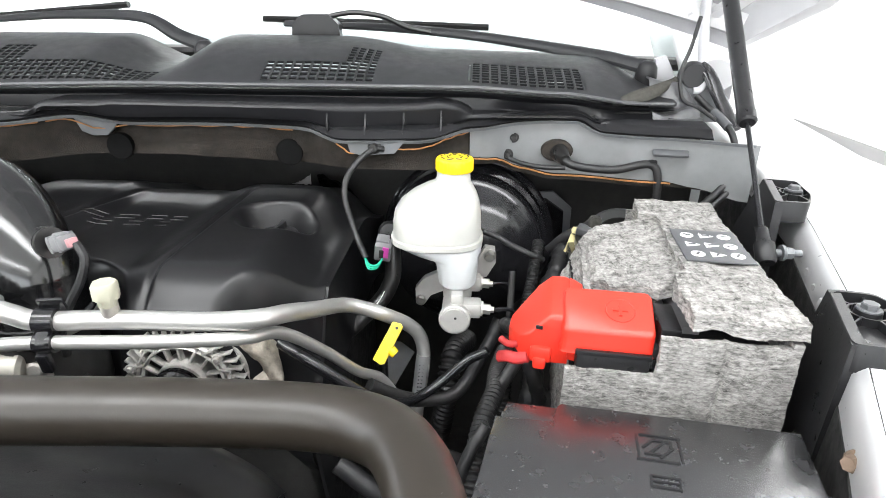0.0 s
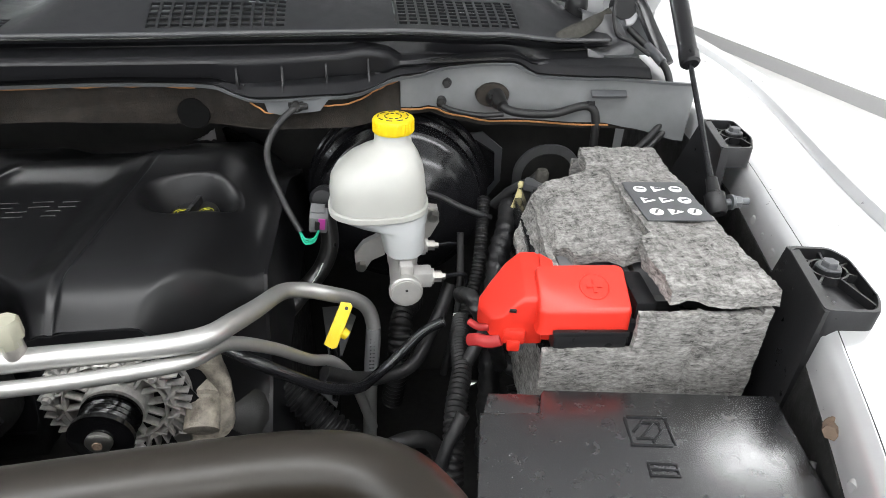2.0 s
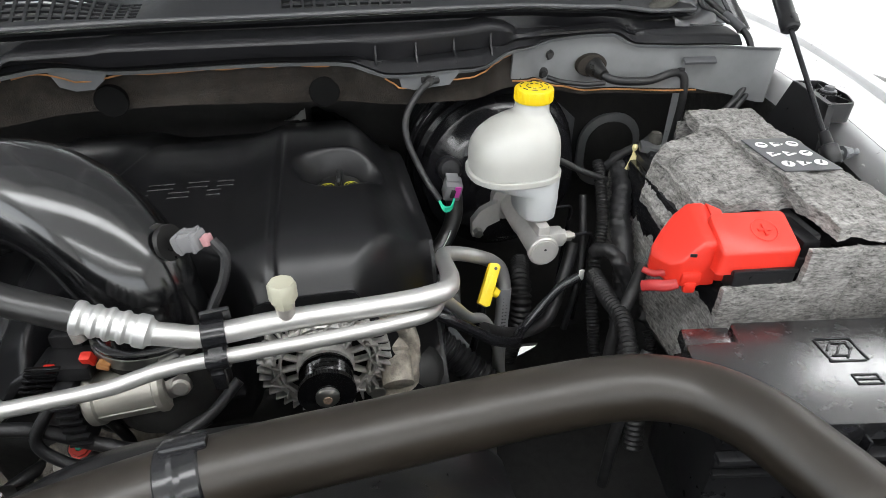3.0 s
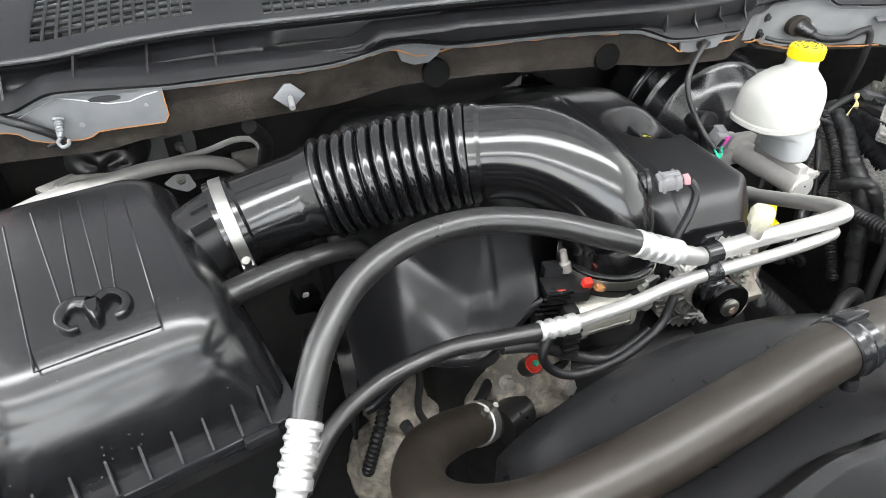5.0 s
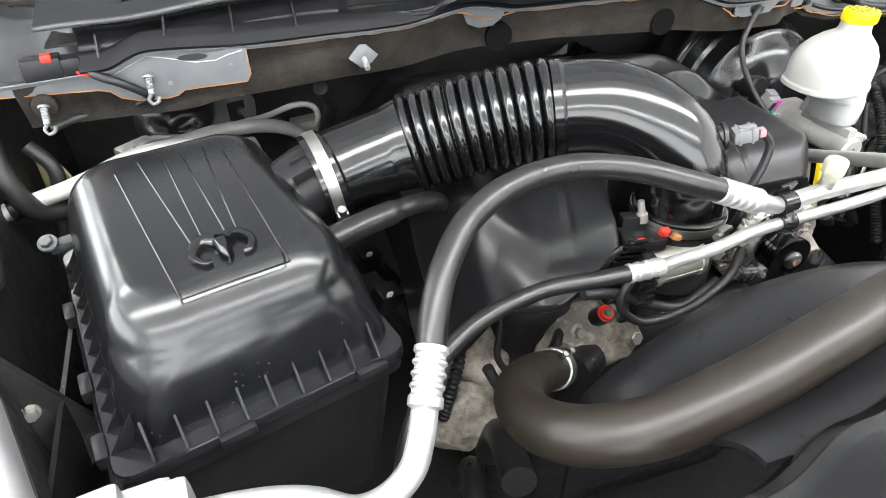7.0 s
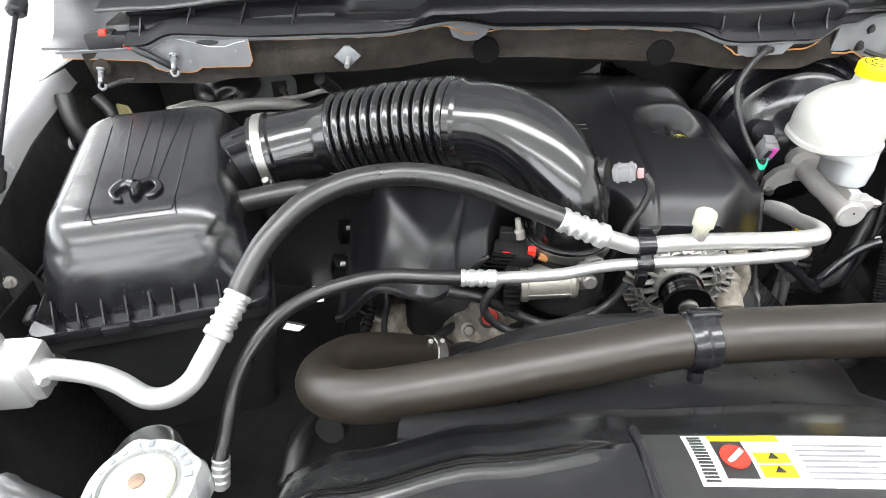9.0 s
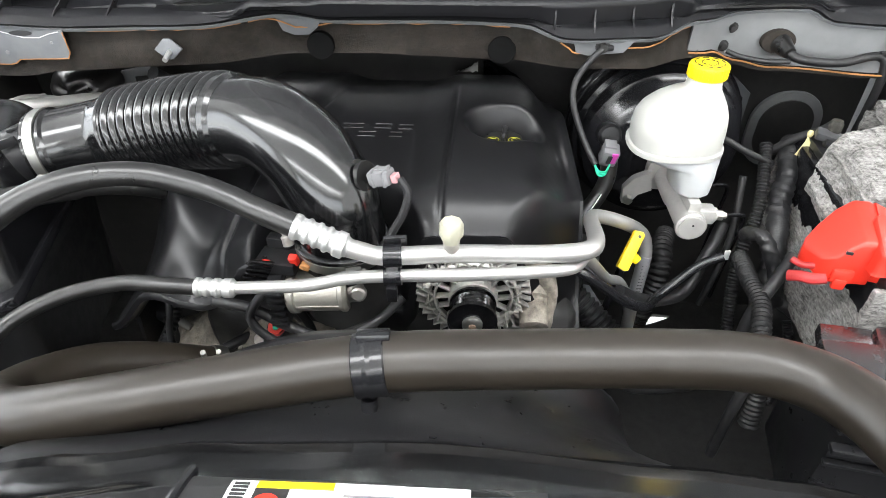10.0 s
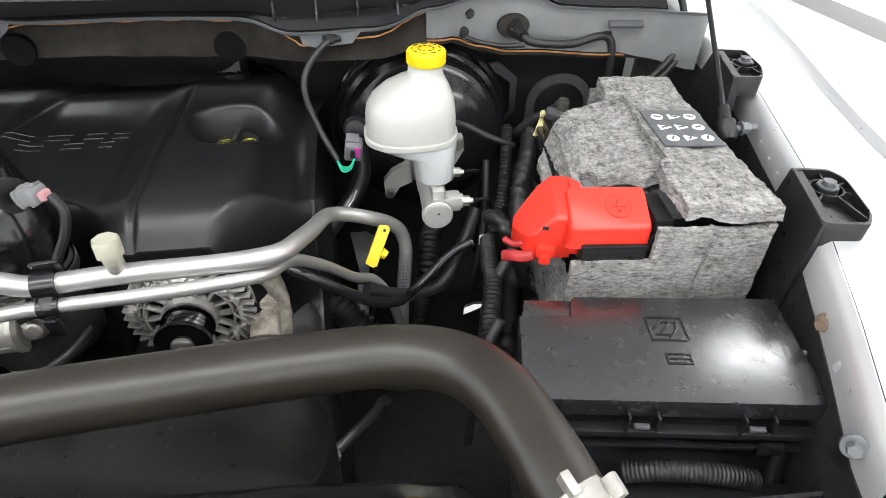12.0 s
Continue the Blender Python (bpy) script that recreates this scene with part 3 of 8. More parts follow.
for hx in (-0.451, -0.199):
    y = along(FACE_Y, hx)
    part("rubber_plug", rings_along((hx, y + 0.006, 1.278), (hx, y - 0.0035, 1.278), [(0, 0.019), (0.95, 0.019), (1, 0.0185)], 28), PLUGM, firewall, "round black rubber plug")
# grey tab over the insulation
part("steel_tab", prism([(-0.032, 0.006), (-0.024, -0.012), (-0.008, -0.018), (0.012, -0.017), (0.024, -0.008), (0.032, 0.006)], -0.002, 0.002, pose(-0.475, along(FACE_Y, -0.475) - 0.004, 1.312, 90, 0, 0)), PRIMER, firewall, "grey steel tab")
part("steel_tab", prism([(-0.03, 0.006), (-0.025, -0.012), (-0.01, -0.016), (0.035, -0.012), (0.05, 0.006)], -0.002, 0.002, pose(-0.08, along(FACE_Y, -0.08) - 0.006, 1.300, 90, 0, 0)), PRIMER, firewall, "grey steel tab")
# left steel plate, cut foam along its lower edge
plate_low = [(-0.786, 1.276), (-0.800, 1.2755), (-0.830, 1.275), (-0.855, 1.274), (-0.863, 1.269), (-0.872, 1.267), (-0.905, 1.268), (-0.921, 1.273), (-0.930, 1.281), (-0.940, 1.284), (-1.0, 1.286), (-1.05, 1.287)]
plate_high = [(-1.05, 1.300), (-0.925, 1.300), (-0.884, 1.319), (-0.78, 1.313)]
PLATE = Matrix(((1, 0, 0, 0), (0, 0, -1, 0.8165), (0, 1, 0, 0), (0, 0, 0, 1)))
part("steel_plate", prism(plate_high + [(-0.781, 1.282)] + plate_low, -0.0008, 0.0008, PLATE), PRIMER, firewall, "grey steel plate with orange foam edge")
part("foam_edge", sweep([PLATE @ Vector((x, z - 0.0008, 0)) for x, z in [(-0.781, 1.312), (-0.7805, 1.284)] + plate_low], 0.0010, 6), ORANGE, firewall, "cut orange foam edge")
part("pressed_oval", prism([(0.016 * math.cos(a), 0.0035 * math.sin(a)) for a in np.linspace(0, 2 * math.pi, 24, endpoint=False)], 0, 0.0012, PLATE @ pose(-0.838, 1.309, 0.0006)), COWL, firewall)
# Bead in SILVER on the grey plate: an edge highlight given by colour.
part("rolled_bead", sweep([PLATE @ Vector((x, z, 0.001)) for x, z in ((-0.925, 1.297), (-0.884, 1.315), (-0.866, 1.311), (-0.836, 1.303), (-0.815, 1.303), (-0.80, 1.308), (-0.785, 1.311))], 0.0007, 6), SILVER, firewall, "rolled bead, its highlight in pale silver")
for px, pz, pr in ((-0.868, 1.283, 0.003), (-0.80, 1.297, 0.0022)):
    part("rivet", rings_along(PLATE @ Vector((px, pz, 0)), PLATE @ Vector((px, pz, 0.002)), [(0, pr), (1, pr * 0.8)], 12), GREYP, firewall)

# ---- fenders ----
RAIL_X = [(0.0, 0.18), (0.26, 0.265), (0.35, 0.308), (0.42, 0.338), (0.52, 0.382), (0.70, 0.432), (0.85, 0.455), (1.10, 0.48)]


def rail_z(y):
    return 1.249 + 0.075 * (y - 0.7)


def lin(table, x):
    return float(np.interp(x, [a for a, _ in table], [b for _, b in table]))


SEAM_X = [(y, x + 0.009) for y, x in RAIL_X]


def fender(side, label):
    sx = (lambda x: x) if side > 0 else (lambda x: mirror_x(x) - 0.010)
    f = thing("fender", label, "fender", "front fenders", at=(sx(0.5), 0.6, 1.2))

    def skin(u, v):
        y = 0.235 + 1.015 * u
        x0, z0 = lin(RAIL_X, y), rail_z(y)
        crest = 0.612 - 0.11 * (1 - smooth01(0.45, 1.1, y)) - 0.06 * (1 - smooth01(-0.1, 0.5, y))
        prof = [(x0, z0 - 0.045), (x0 + 0.002, z0 - 0.006), (x0 + 0.008, z0), (x0 + 0.07, z0 + 0.003), (crest - 0.02, z0 + 0.001), (crest - 0.006, z0 - 0.006), (crest, z0 + 0.004), (crest + 0.02, z0 + 0.003), (crest + 0.09, z0 - 0.03), (crest + 0.13, z0 - 0.12), (crest + 0.14, z0 - 0.42)]
        s = v * (len(prof) - 1)
        i = min(int(s), len(prof) - 2)
        g = s - i
        return (sx(prof[i][0] + (prof[i + 1][0] - prof[i][0]) * g), y, prof[i][1] + (prof[i + 1][1] - prof[i][1]) * g)

    part("skin", slab(40, 20, skin, 0.003 * side), SILVER, f, "silver painted outer skin")

    def inner(u, v):
        y = -0.1 + 1.2 * u
        return (sx(lin(RAIL_X, y) - 0.004 - 0.02 * v), y, rail_z(y) - 0.035 - 0.55 * v)

    part("inner_liner", slab(20, 8, inner, 0.004 * side), DARK, f, "black plastic inner liner")
    part("panel_seam", sweep([Vector((sx(lin(SEAM_X, y)), y, rail_z(y) + 0.0022)) for y in np.linspace(0.28, 0.9, 30)], 0.0011, 6), DARK, f, "dark panel seam")
    # mounting holes and dimples on the rail
    for y, r in ((0.46, 0.005), (0.57, 0.006), (0.60, 0.0045), (0.63, 0.006), (0.33, 0.006)):
        x, z = lin(RAIL_X, y), rail_z(y) - 0.024
        part("plug", rings_along((sx(x + 0.002), y, z), (sx(x - 0.003), y, z), [(0, r), (0.6, r), (1, r * 0.7)], 14), SILVER, f)
    for y, dx in ((0.78, 0.07), (0.86, 0.05), (0.9, 0.09)):
        part("slot", rings_along((sx(lin(RAIL_X, y) + dx), y, rail_z(y) + 0.001), (sx(lin(RAIL_X, y) + dx), y, rail_z(y) + 0.0045), [(0, 0.006), (1, 0.006)], 14), DARKBODY, f, "dark mounting hole")
    return f


fender(1, "silver painted wing with bolted rail beside the battery")
fender(-1, "silver painted wing with rail beside the air box")

# ---- bottom of the bay ----
engine = thing("engine_block", "dirty dark engine block low in the bay", "engine", at=(MID, 0.7, 0.6))
part("block", rbox(pose(-0.33, 0.76, 0.83), (0.46, 0.42, 0.5), 0.04, 3), DARK, engine)
part("timing_cover", rbox(pose(-0.36, 0.56, 0.86), (0.30, 0.08, 0.36), 0.03, 3), DARK, engine)
# Added closing panels: they keep light from below out of the bay.
tray_parts = thing("bay_closing", "added dark panels closing the bay to light from below", "splash tray", at=(MID, 0.5, 0.6))


def tray_panel(x0, x1, y0, y1, gaps):
    """An added flat panel with gaps through which the floor shows."""
    bm = bmesh.new()
    edges = []
    for loop in [[(x0, y0), (x1, y0), (x1, y1), (x0, y1)]] + gaps:
        vs = [bm.verts.new((x, y, 0.600)) for x, y in loop]
        edges += [bm.edges.new((vs[i - 1], vs[i])) for i in range(len(vs))]
    bmesh.ops.triangle_fill(bm, use_beauty=True, edges=edges)
    low = bmesh.ops.extrude_face_region(bm, geom=bm.faces[:])["geom"]
    for v in low:
        if isinstance(v, bmesh.types.BMVert):
            v.co.z = 0.592
    bmesh.ops.recalc_face_normals(bm, faces=bm.faces)
    return bm


part("panel", tray_panel(-1.15, MID, -0.15, 1.25, [[(-0.860, 1.131), (-0.838, 1.135), (-0.820, 1.103), (-0.819, 1.054), (-0.838, 1.052), (-0.856, 1.036), (-0.874, 1.052), (-0.858, 1.082)], [(-0.901, 0.960), (-0.895, 0.986), (-0.842, 0.974), (-0.857, 0.952)]]), DARK, tray_parts)
part("panel", tray_panel(MID, 0.50, -0.15, 1.25, [[(0.129, 1.212), (0.140, 1.202), (0.138, 1.138), (0.130, 1.136)], [(0.154, 1.028), (0.164, 1.058), (0.187, 1.067), (0.224, 1.064), (0.213, 1.053), (0.176, 1.036)]]), DARK, tray_parts)
for x0 in (-1.15, 0.50):
    part("side_panel", rbox(pose(x0, 0.5, 0.80), (0.01, 1.3, 0.42), 0), DARK, tray_parts)
part("front_panel", rbox(pose(MID, -0.15, 0.85), (1.65, 0.01, 0.55), 0), DARK, tray_parts)

# ---- windscreen, dashboard, wipers ----
ws = thing("windscreen", "raked teal-tinted windscreen glass", "windscreen", at=(MID, 1.3, 1.5))


def screen(u, v):
    x = -1.05 + 1.48 * u
    bow = 0.10 * ((x - MID) / 0.74) ** 2
    return (x, 1.13 + 0.02 + 0.85 * v - 0.0 + bow * 0.4, 1.385 + 0.62 * v - bow * 0.12)


glass = part("pane", slab(24, 10, screen, 0.005), GLASS, ws)
glass.visible_shadow = False
part("lower_seal", sweep([Vector(screen(u, 0.0)) + Vector((0, -0.008, 0.004)) for u in np.linspace(0, 1, 30)], 0.012, 8), RUBBER, ws, "black rubber seal")
solo("dashboard", slab(20, 8, lambda u, v: (-1.0 + 1.38 * u, 1.22 + 0.55 * v, 1.36 + 0.06 * math.sin(v * 2.2) + 0.01 * math.sin(u * 9)), 0.03), DASH, "grey dashboard top behind the windscreen", "dashboard")
cab = thing("truck_cab", "silver cab shell with roof and pillars behind the windscreen", "truck cab", at=(MID, 2.2, 1.4))
part("roof", slab(10, 8, lambda u, v: (-1.05 + 1.48 * u, 1.98 + 1.5 * v, 2.0 + 0.03 * math.sin(math.pi * u)), 0.03), SILVER, cab)
for sx_ in (0.46, mirror_x(0.46)):
    part("pillar", pipe([(sx_, 1.12, 1.36), (sx_ + (0.0), 1.55, 1.70), (sx_, 1.98, 2.0)], 0.045, 10), SILVER, cab)
    part("door_panel", rbox(pose(sx_ * 1.0 + (0.09 if sx_ > 0 else -0.09), 2.0, 1.05), (0.08, 1.7, 0.75), 0.03), SILVER, cab)
part("underfloor", rbox(pose(MID, 2.1, 0.84), (1.5, 1.9, 0.06), 0.01), DARK, cab, "dark underfloor")
part("rear_wall", rbox(pose(MID, 3.0, 1.1), (1.4, 0.06, 0.9), 0.02), DASH, cab)


def wiper(path, pivot, label):
    w = thing("wiper", label, "wiper", "windscreen wipers", at=pivot)
    pts = curve_pts(path, 10)
    part("arm", sweep(pts, lambda s: 0.0125 - 0.006 * s, 10, flat=0.6), COWL, w)
    p = Vector(pivot)
    part("pivot_cap", rings_along(p + Vector((0, 0.004, -0.03)), p + Vector((0, -0.004, 0.012)), [(0, 0.017), (0.55, 0.017), (0.8, 0.015), (0.95, 0.010), (1, 0.005)], 20), BLACK, w)
    a, b = Vector(path[-1]), Vector(path[-2])
    part("blade", sweep([a + (b - a) * k * 0.25 + Vector((0, 0.018, 0.006)) for k in range(-1, 9)], 0.006, 6), RUBBER, w, "black rubber blade")
    return w


wiper([(-0.372, 1.02, 1.408), (-0.42, 1.035, 1.422), (-0.49, 1.07, 1.447), (-0.6, 1.10, 1.45), (-0.72, 1.12, 1.445), (-0.9, 1.14, 1.43)], (-0.372, 1.02, 1.404), "black wiper arm and blade parked on cowl")
nz = thing("washer_nozzle", "black washer nozzle block with hose at windscreen foot", "washer nozzle", at=(-0.214, 1.12, 1.42))
part("block", loft([[Vector((-0.214 + x * k, y, z)) for x, y in ((-0.042, 1.105), (0.042, 1.105), (0.040, 1.135), (-0.040, 1.135))] for k, z in ((1, 1.405), (0.96, 1.438), (0.55, 1.455))]), BLACK, nz)
part("hose", pipe([(-0.19, 1.115, 1.452), (-0.15, 1.118, 1.458), (-0.10, 1.12, 1.452), (-0.06, 1.122, 1.436), (-0.02, 1.124, 1.428)], 0.0045, 10), RUBBER, nz)
wiper([(0.325, 1.02, 1.385), (0.27, 1.05, 1.397), (0.2, 1.09, 1.406), (0.05, 1.12, 1.424), (-0.1, 1.14, 1.434), (-0.28, 1.15, 1.438)], (0.325, 1.02, 1.384), "black wiper arm crossing the windscreen foot")

# ---- hood, hinges, gas struts ----
hood = thing("hood", "raised silver bonnet with pressed inner frame", "hood", at=(MID, 1.0, 1.5))


def hood_at(u, v, up=0.0):
    """u across, v from the rear edge to the nose."""
    x = MID + 0.93 * (2 * u - 1) * (1 - 0.16 * (1 - min(v / 0.16, 1.0)) ** 2.0)
    side = abs(u - 0.5) * 2
    yr = 1.20 - 0.16 * side**3
    zr = 1.52 - 0.13 * side**2.5
    ln = 1.18
    return Vector((x, yr - ln * 0.62 * v, zr + ln * 0.785 * v)) + Vector((0, 0.785, 0.62)) * up


part("outer_skin", slab(28, 14, lambda u, v: hood_at(u, v, 0.03), 0.003), SILVER, hood)
part("inner_panel", slab(28, 14, lambda u, v: hood_at(0.02 + 0.96 * u, 0.01 + 0.97 * v, 0.004 * math.sin(u * 40) * math.sin(v * 25)), 0.003), HOODIN, hood, "pressed grey inner panel")
for uu in (0.06, 0.27, 0.5, 0.73, 0.94):
    part("stiffener", sweep([hood_at(uu, v, -0.004) for v in np.linspace(0.03, 0.95, 12)], 0.022, 8, flat=0.6), SILVER, hood)
for vv in (0.04, 0.5, 0.95):
    part("stiffener", sweep([hood_at(u, vv, -0.004) for u in np.linspace(0.04, 0.96, 24)], 0.024, 8, flat=0.6), SILVER, hood)


def hinge(side):
    sx = (lambda x: x) if side > 0 else mirror_x
    h = thing("bonnet_hinge", "silver painted bonnet hinge with black link and cable", "hinge", "bonnet hinges", at=(sx(0.41), 0.97, 1.36))
    part("arm", sweep(curve_pts([(sx(0.412), 1.06, 1.52), (sx(0.404), 1.03, 1.455), (sx(0.401), 1.005, 1.405), (sx(0.400), 0.99, 1.372), (sx(0.396), 0.985, 1.360), (sx(0.388), 0.985, 1.358)], 6), 0.0048, 10, flat=1.8), HOODIN, h, "silver painted hook-shaped arm")
    part("pivot", rings_along((sx(0.386), 0.982, 1.378), (sx(0.386), 0.996, 1.378), [(0, 0.017), (0.7, 0.021), (1, 0.021)], 22), BLACK, h)
    part("link", sweep(curve_pts([(sx(0.396), 0.995, 1.392), (sx(0.408), 0.985, 1.380), (sx(0.420), 0.965, 1.352), (sx(0.430), 0.945, 1.328), (sx(0.436), 0.928, 1.310)], 6), 0.011, 10, flat=0.6), GLOSS, h, "black hinge link")
    part("base", loft([[Vector((sx(x), y, z)) for x, z in ((0.360, 1.31), (0.362, 1.372), (0.378, 1.392), (0.405, 1.388), (0.432, 1.352), (0.452, 1.31))] for y in (0.985, 0.991)]), PRIMER, h, "grey pressed base plate")

    def fold(u, v):
        x = 0.318 + 0.066 * u
        y = 0.915 + 0.075 * v - 0.010 * math.sin(3 * u)
        z = 1.300 + 0.034 * smooth01(0.0, 0.28, v) + 0.044 * smooth01(0.42, 0.85, v) * (0.45 + 0.55 * math.sin(1.2 + 2.2 * u)) - 0.006 * math.sin(6 * u)
        return (sx(x), y, z)

    part("corner_cover", slab(24, 24, fold, 0.003 * side), CORNER, h, "folded grey corner moulding")
    part("corner_block", loft([[Vector((sx(x), y, z)) for x, y in soften([(0.335, 0.912), (0.384, 0.906), (0.390, 0.936), (0.345, 0.940)], 0.006)] for z in (1.300, 1.3225, 1.3255)]), CORNER, h, "grey moulded end block")
    part("foam_strip", sweep(curve_pts([(sx(0.268), 0.925, 1.347), (sx(0.290), 0.935, 1.352), (sx(0.318), 0.950, 1.358), (sx(0.345), 0.968, 1.368), (sx(0.360), 0.978, 1.374)], 6), lambda q: 0.005 + 0.006 * math.sin(math.pi * min(q + 0.1, 1.0)), 10, flat=0.6), FOAM, h, "frayed grey foam strip")
    part("body_bracket", loft([[Vector((sx(x), y, z)) for x, z in ((0.338, 1.352), (0.338, 1.398), (0.352, 1.404), (0.366, 1.380), (0.372, 1.350))] for y in (1.02, 1.035)]), HOODIN, h, "grey painted body bracket")
    part("cable", pipe([(sx(0.38), 0.98, 1.46), (sx(0.365), 0.955, 1.42), (sx(0.355), 0.950, 1.385), (sx(0.362), 0.945, 1.350), (sx(0.385), 0.940, 1.338), (sx(0.41), 0.932, 1.322)], 0.003, 8), WIRE, h)
    return h


hinge(1)
hinge(-1)


def gas_strut(low, joint, high, label):
    low, joint, high = Vector(low), Vector(joint), Vector(high)
    s = thing("gas_strut", label, "gas strut", "bonnet gas struts", at=low)
    w = (high - low).normalized()
    part("rod", straight(low, joint + w * 0.01, 0.0031, 12), GLOSS, s, "thin shiny rod")
    part("cylinder", rings_along(joint, high, [(0, 0.009), (0.01, 0.0115), (0.06, 0.0115), (0.065, 0.0105), (1, 0.0105)], 18), BLACK, s)
    part("ball_socket", rings_along(low - w * 0.012, low + w * 0.03, [(0, 0.008), (0.1, 0.0105), (0.55, 0.0105), (0.6, 0.007), (1, 0.006)], 14), BLACK, s)
    return s


gas_strut((0.369, 0.640, 1.236), (0.385, 0.778, 1.346), (0.411, 1.00, 1.523), "black gas strut holding up the bonnet")
gas_strut((-0.992, 0.545, 1.25), (-1.018, 0.72, 1.375), (-1.05, 0.95, 1.54), "black gas strut beside the air box")
for p, w in (((0.372, 0.643, 1.236), (1, 0, 0.0)), ((-0.992, 0.545, 1.248), (-1, 0, 0))):
    solo("ball_stud", hexbolt(Vector(p) + Vector(w) * 0.016, w, 0.0068, 0.010, 0.0085, rings_along(Vector(p), Vector(p) + Vector(w) * 0.035, [(0, 0.004), (1, 0.004)], 10)), PRIMER, "zinc plated ball stud on the wing rail", "ball stud", "ball studs")

# ---- hood bump stop brackets on the rail ----


def rest_bracket(outline, bolt_at, z, foot, label):
    """A ribbed tray on the rail, with a broad wedge leg hanging inside it; the first two corners bear the leg."""
    cx, cy = sum(p[0] for p in outline) / len(outline), sum(p[1] for p in outline) / len(outline)
    b = thing("rest_bracket", label, "bracket", "moulded wing brackets", at=(cx, cy, z))
    o = soften(outline, 0.007)
    shrink = lambda d: [(cx + (x - cx) * (1 - d), cy + (y - cy) * (1 - d)) for x, y in o]
    at_z = lambda pts, zz: [Vector((x, y, zz)) for x, y in pts]
    part("rim", loft([at_z(shrink(0.02), z - 0.024), at_z(o, z - 0.002), at_z(shrink(0.02), z), at_z(shrink(0.09), z), at_z(shrink(0.12), z - 0.012)], cap=False), BLACK, b)
    part("floor_plate", prism(shrink(0.04), z - 0.0135, z - 0.0105), BLACK, b)
    bx, by = bolt_at
    part("boss_ring", loft([[Vector((bx + r * math.cos(t_), by + r * math.sin(t_), zz)) for t_ in np.linspace(0, 2 * math.pi, 28, endpoint=False)] for r, zz in ((0.0155, z - 0.012), (0.0155, z - 0.003), (0.0138, z - 0.003), (0.0138, z - 0.012))], cap=False), BLACK, b)
    part("boss", rings_along((bx, by, z - 0.012), (bx, by, z - 0.001), [(0, 0.011), (0.99, 0.010), (1, 0.009)], 20), BLACK, b)
    for k in range(7):
        a = radians(360 / 7 * k + 15)
        d = 0.004
        far = 0.0
        while d < 0.09:
            x, y = bx + math.cos(a) * d, by + math.sin(a) * d
            hit = False
            for (p, q), (r, s) in zip(o, o[1:] + o[:1]):
                if (q > y) != (s > y) and x < (r - p) * (y - q) / (s - q) + p:
                    hit = not hit
            if not hit:
                break
            far, d = d, d + 0.002
        if far > 0.02:
            mid = (far + 0.013) / 2
            part("web", rbox(pose(bx + math.cos(a) * mid, by + math.sin(a) * mid, z - 0.008, 0, 0, math.degrees(a)), (far - 0.013, 0.0018, 0.010), 0), BLACK, b)
    part("bolt", hexbolt((bx, by, z - 0.001), (0, 0, 1), 0.0068, 0.006, 0.0095), INKGREY, b, "dark hex bolt")
    (ax, ay), (ex, ey) = outline[0], outline[1]
    w = Vector((0.010, 0.0, 0))
    tops = [Vector((ax, ay, z - 0.001)), Vector((ex, ey, z - 0.001))]
    part("leg", loft([[tops[0], tops[1], tops[1] + w, tops[0] + w], [Vector(foot[0]), Vector(foot[1]), Vector(foot[1]) + w, Vector(foot[0]) + w], [Vector(foot[0]) + Vector((0, 0, -0.12)), Vector(foot[1]) + Vector((0, 0, -0.12)), Vector(foot[1]) + w + Vector((0, 0, -0.12)), Vector(foot[0]) + w + Vector((0, 0, -0.12))]]), BLACK, b, "black wedge leg inside the rail")
    return b


rest_bracket([(0.370, 0.530), (0.338, 0.438), (0.378, 0.430), (0.392, 0.447), (0.410, 0.505), (0.405, 0.524)], (0.384, 0.495), 1.2505, ((0.345, 0.540, 1.09), (0.338, 0.445, 1.07)), "black ribbed bracket with bolt on wing rail")
rest_bracket([(0.424, 0.790), (0.394, 0.692), (0.430, 0.689), (0.448, 0.720), (0.460, 0.782)], (0.438, 0.742), 1.277, ((0.378, 0.81, 1.12), (0.385, 0.67, 1.12)), "small black ribbed bracket near the firewall")

# ---- battery ----
BU, BV = Vector((0.9945, -0.1045, 0)), Vector((0.1045, 0.9945, 0))
BFL = Vector((0.145, 0.4913, 0))


def bat(u, v, z):
    p = BFL + BU * u + BV * v
    return Vector((p.x, p.y, z))


BM = Matrix(((BU.x, BV.x, 0, BFL.x), (BU.y, BV.y, 0, BFL.y), (0, 0, 1, 0), (0, 0, 0, 1)))
battery = thing("battery", "black battery with grey lid showing under its felt jacket", "battery", at=(0.26, 0.64, 1.05))
part("case", rbox(BM @ pose(0.095, 0.155, 1.12), (0.170, 0.290, 0.15), 0.006), GLOSS, battery)
part("lid", rbox(BM @ pose(0.098, 0.155, 1.194), (0.158, 0.285, 0.02), 0.006), BLACK, battery)
part("cell_cover", rbox(BM @ pose(0.062, 0.100, 1.205), (0.066, 0.050, 0.010), 0.004), GREYP, battery, "pale grey cell cover")
part("cell_cover", rbox(BM @ pose(0.108, 0.078, 1.206), (0.020, 0.070, 0.010), 0.003), GREYP, battery, "pale grey cell cover")
part("raised_block", rbox(BM @ pose(0.087, 0.042, 1.206), (0.018, 0.050, 0.030), 0.003), BLACK, battery, "black raised block")
part("terminal_tray", rbox(BM @ pose(0.040, 0.024, 1.188), (0.062, 0.040, 0.022), 0.003), BLACK, battery, "black terminal tray")
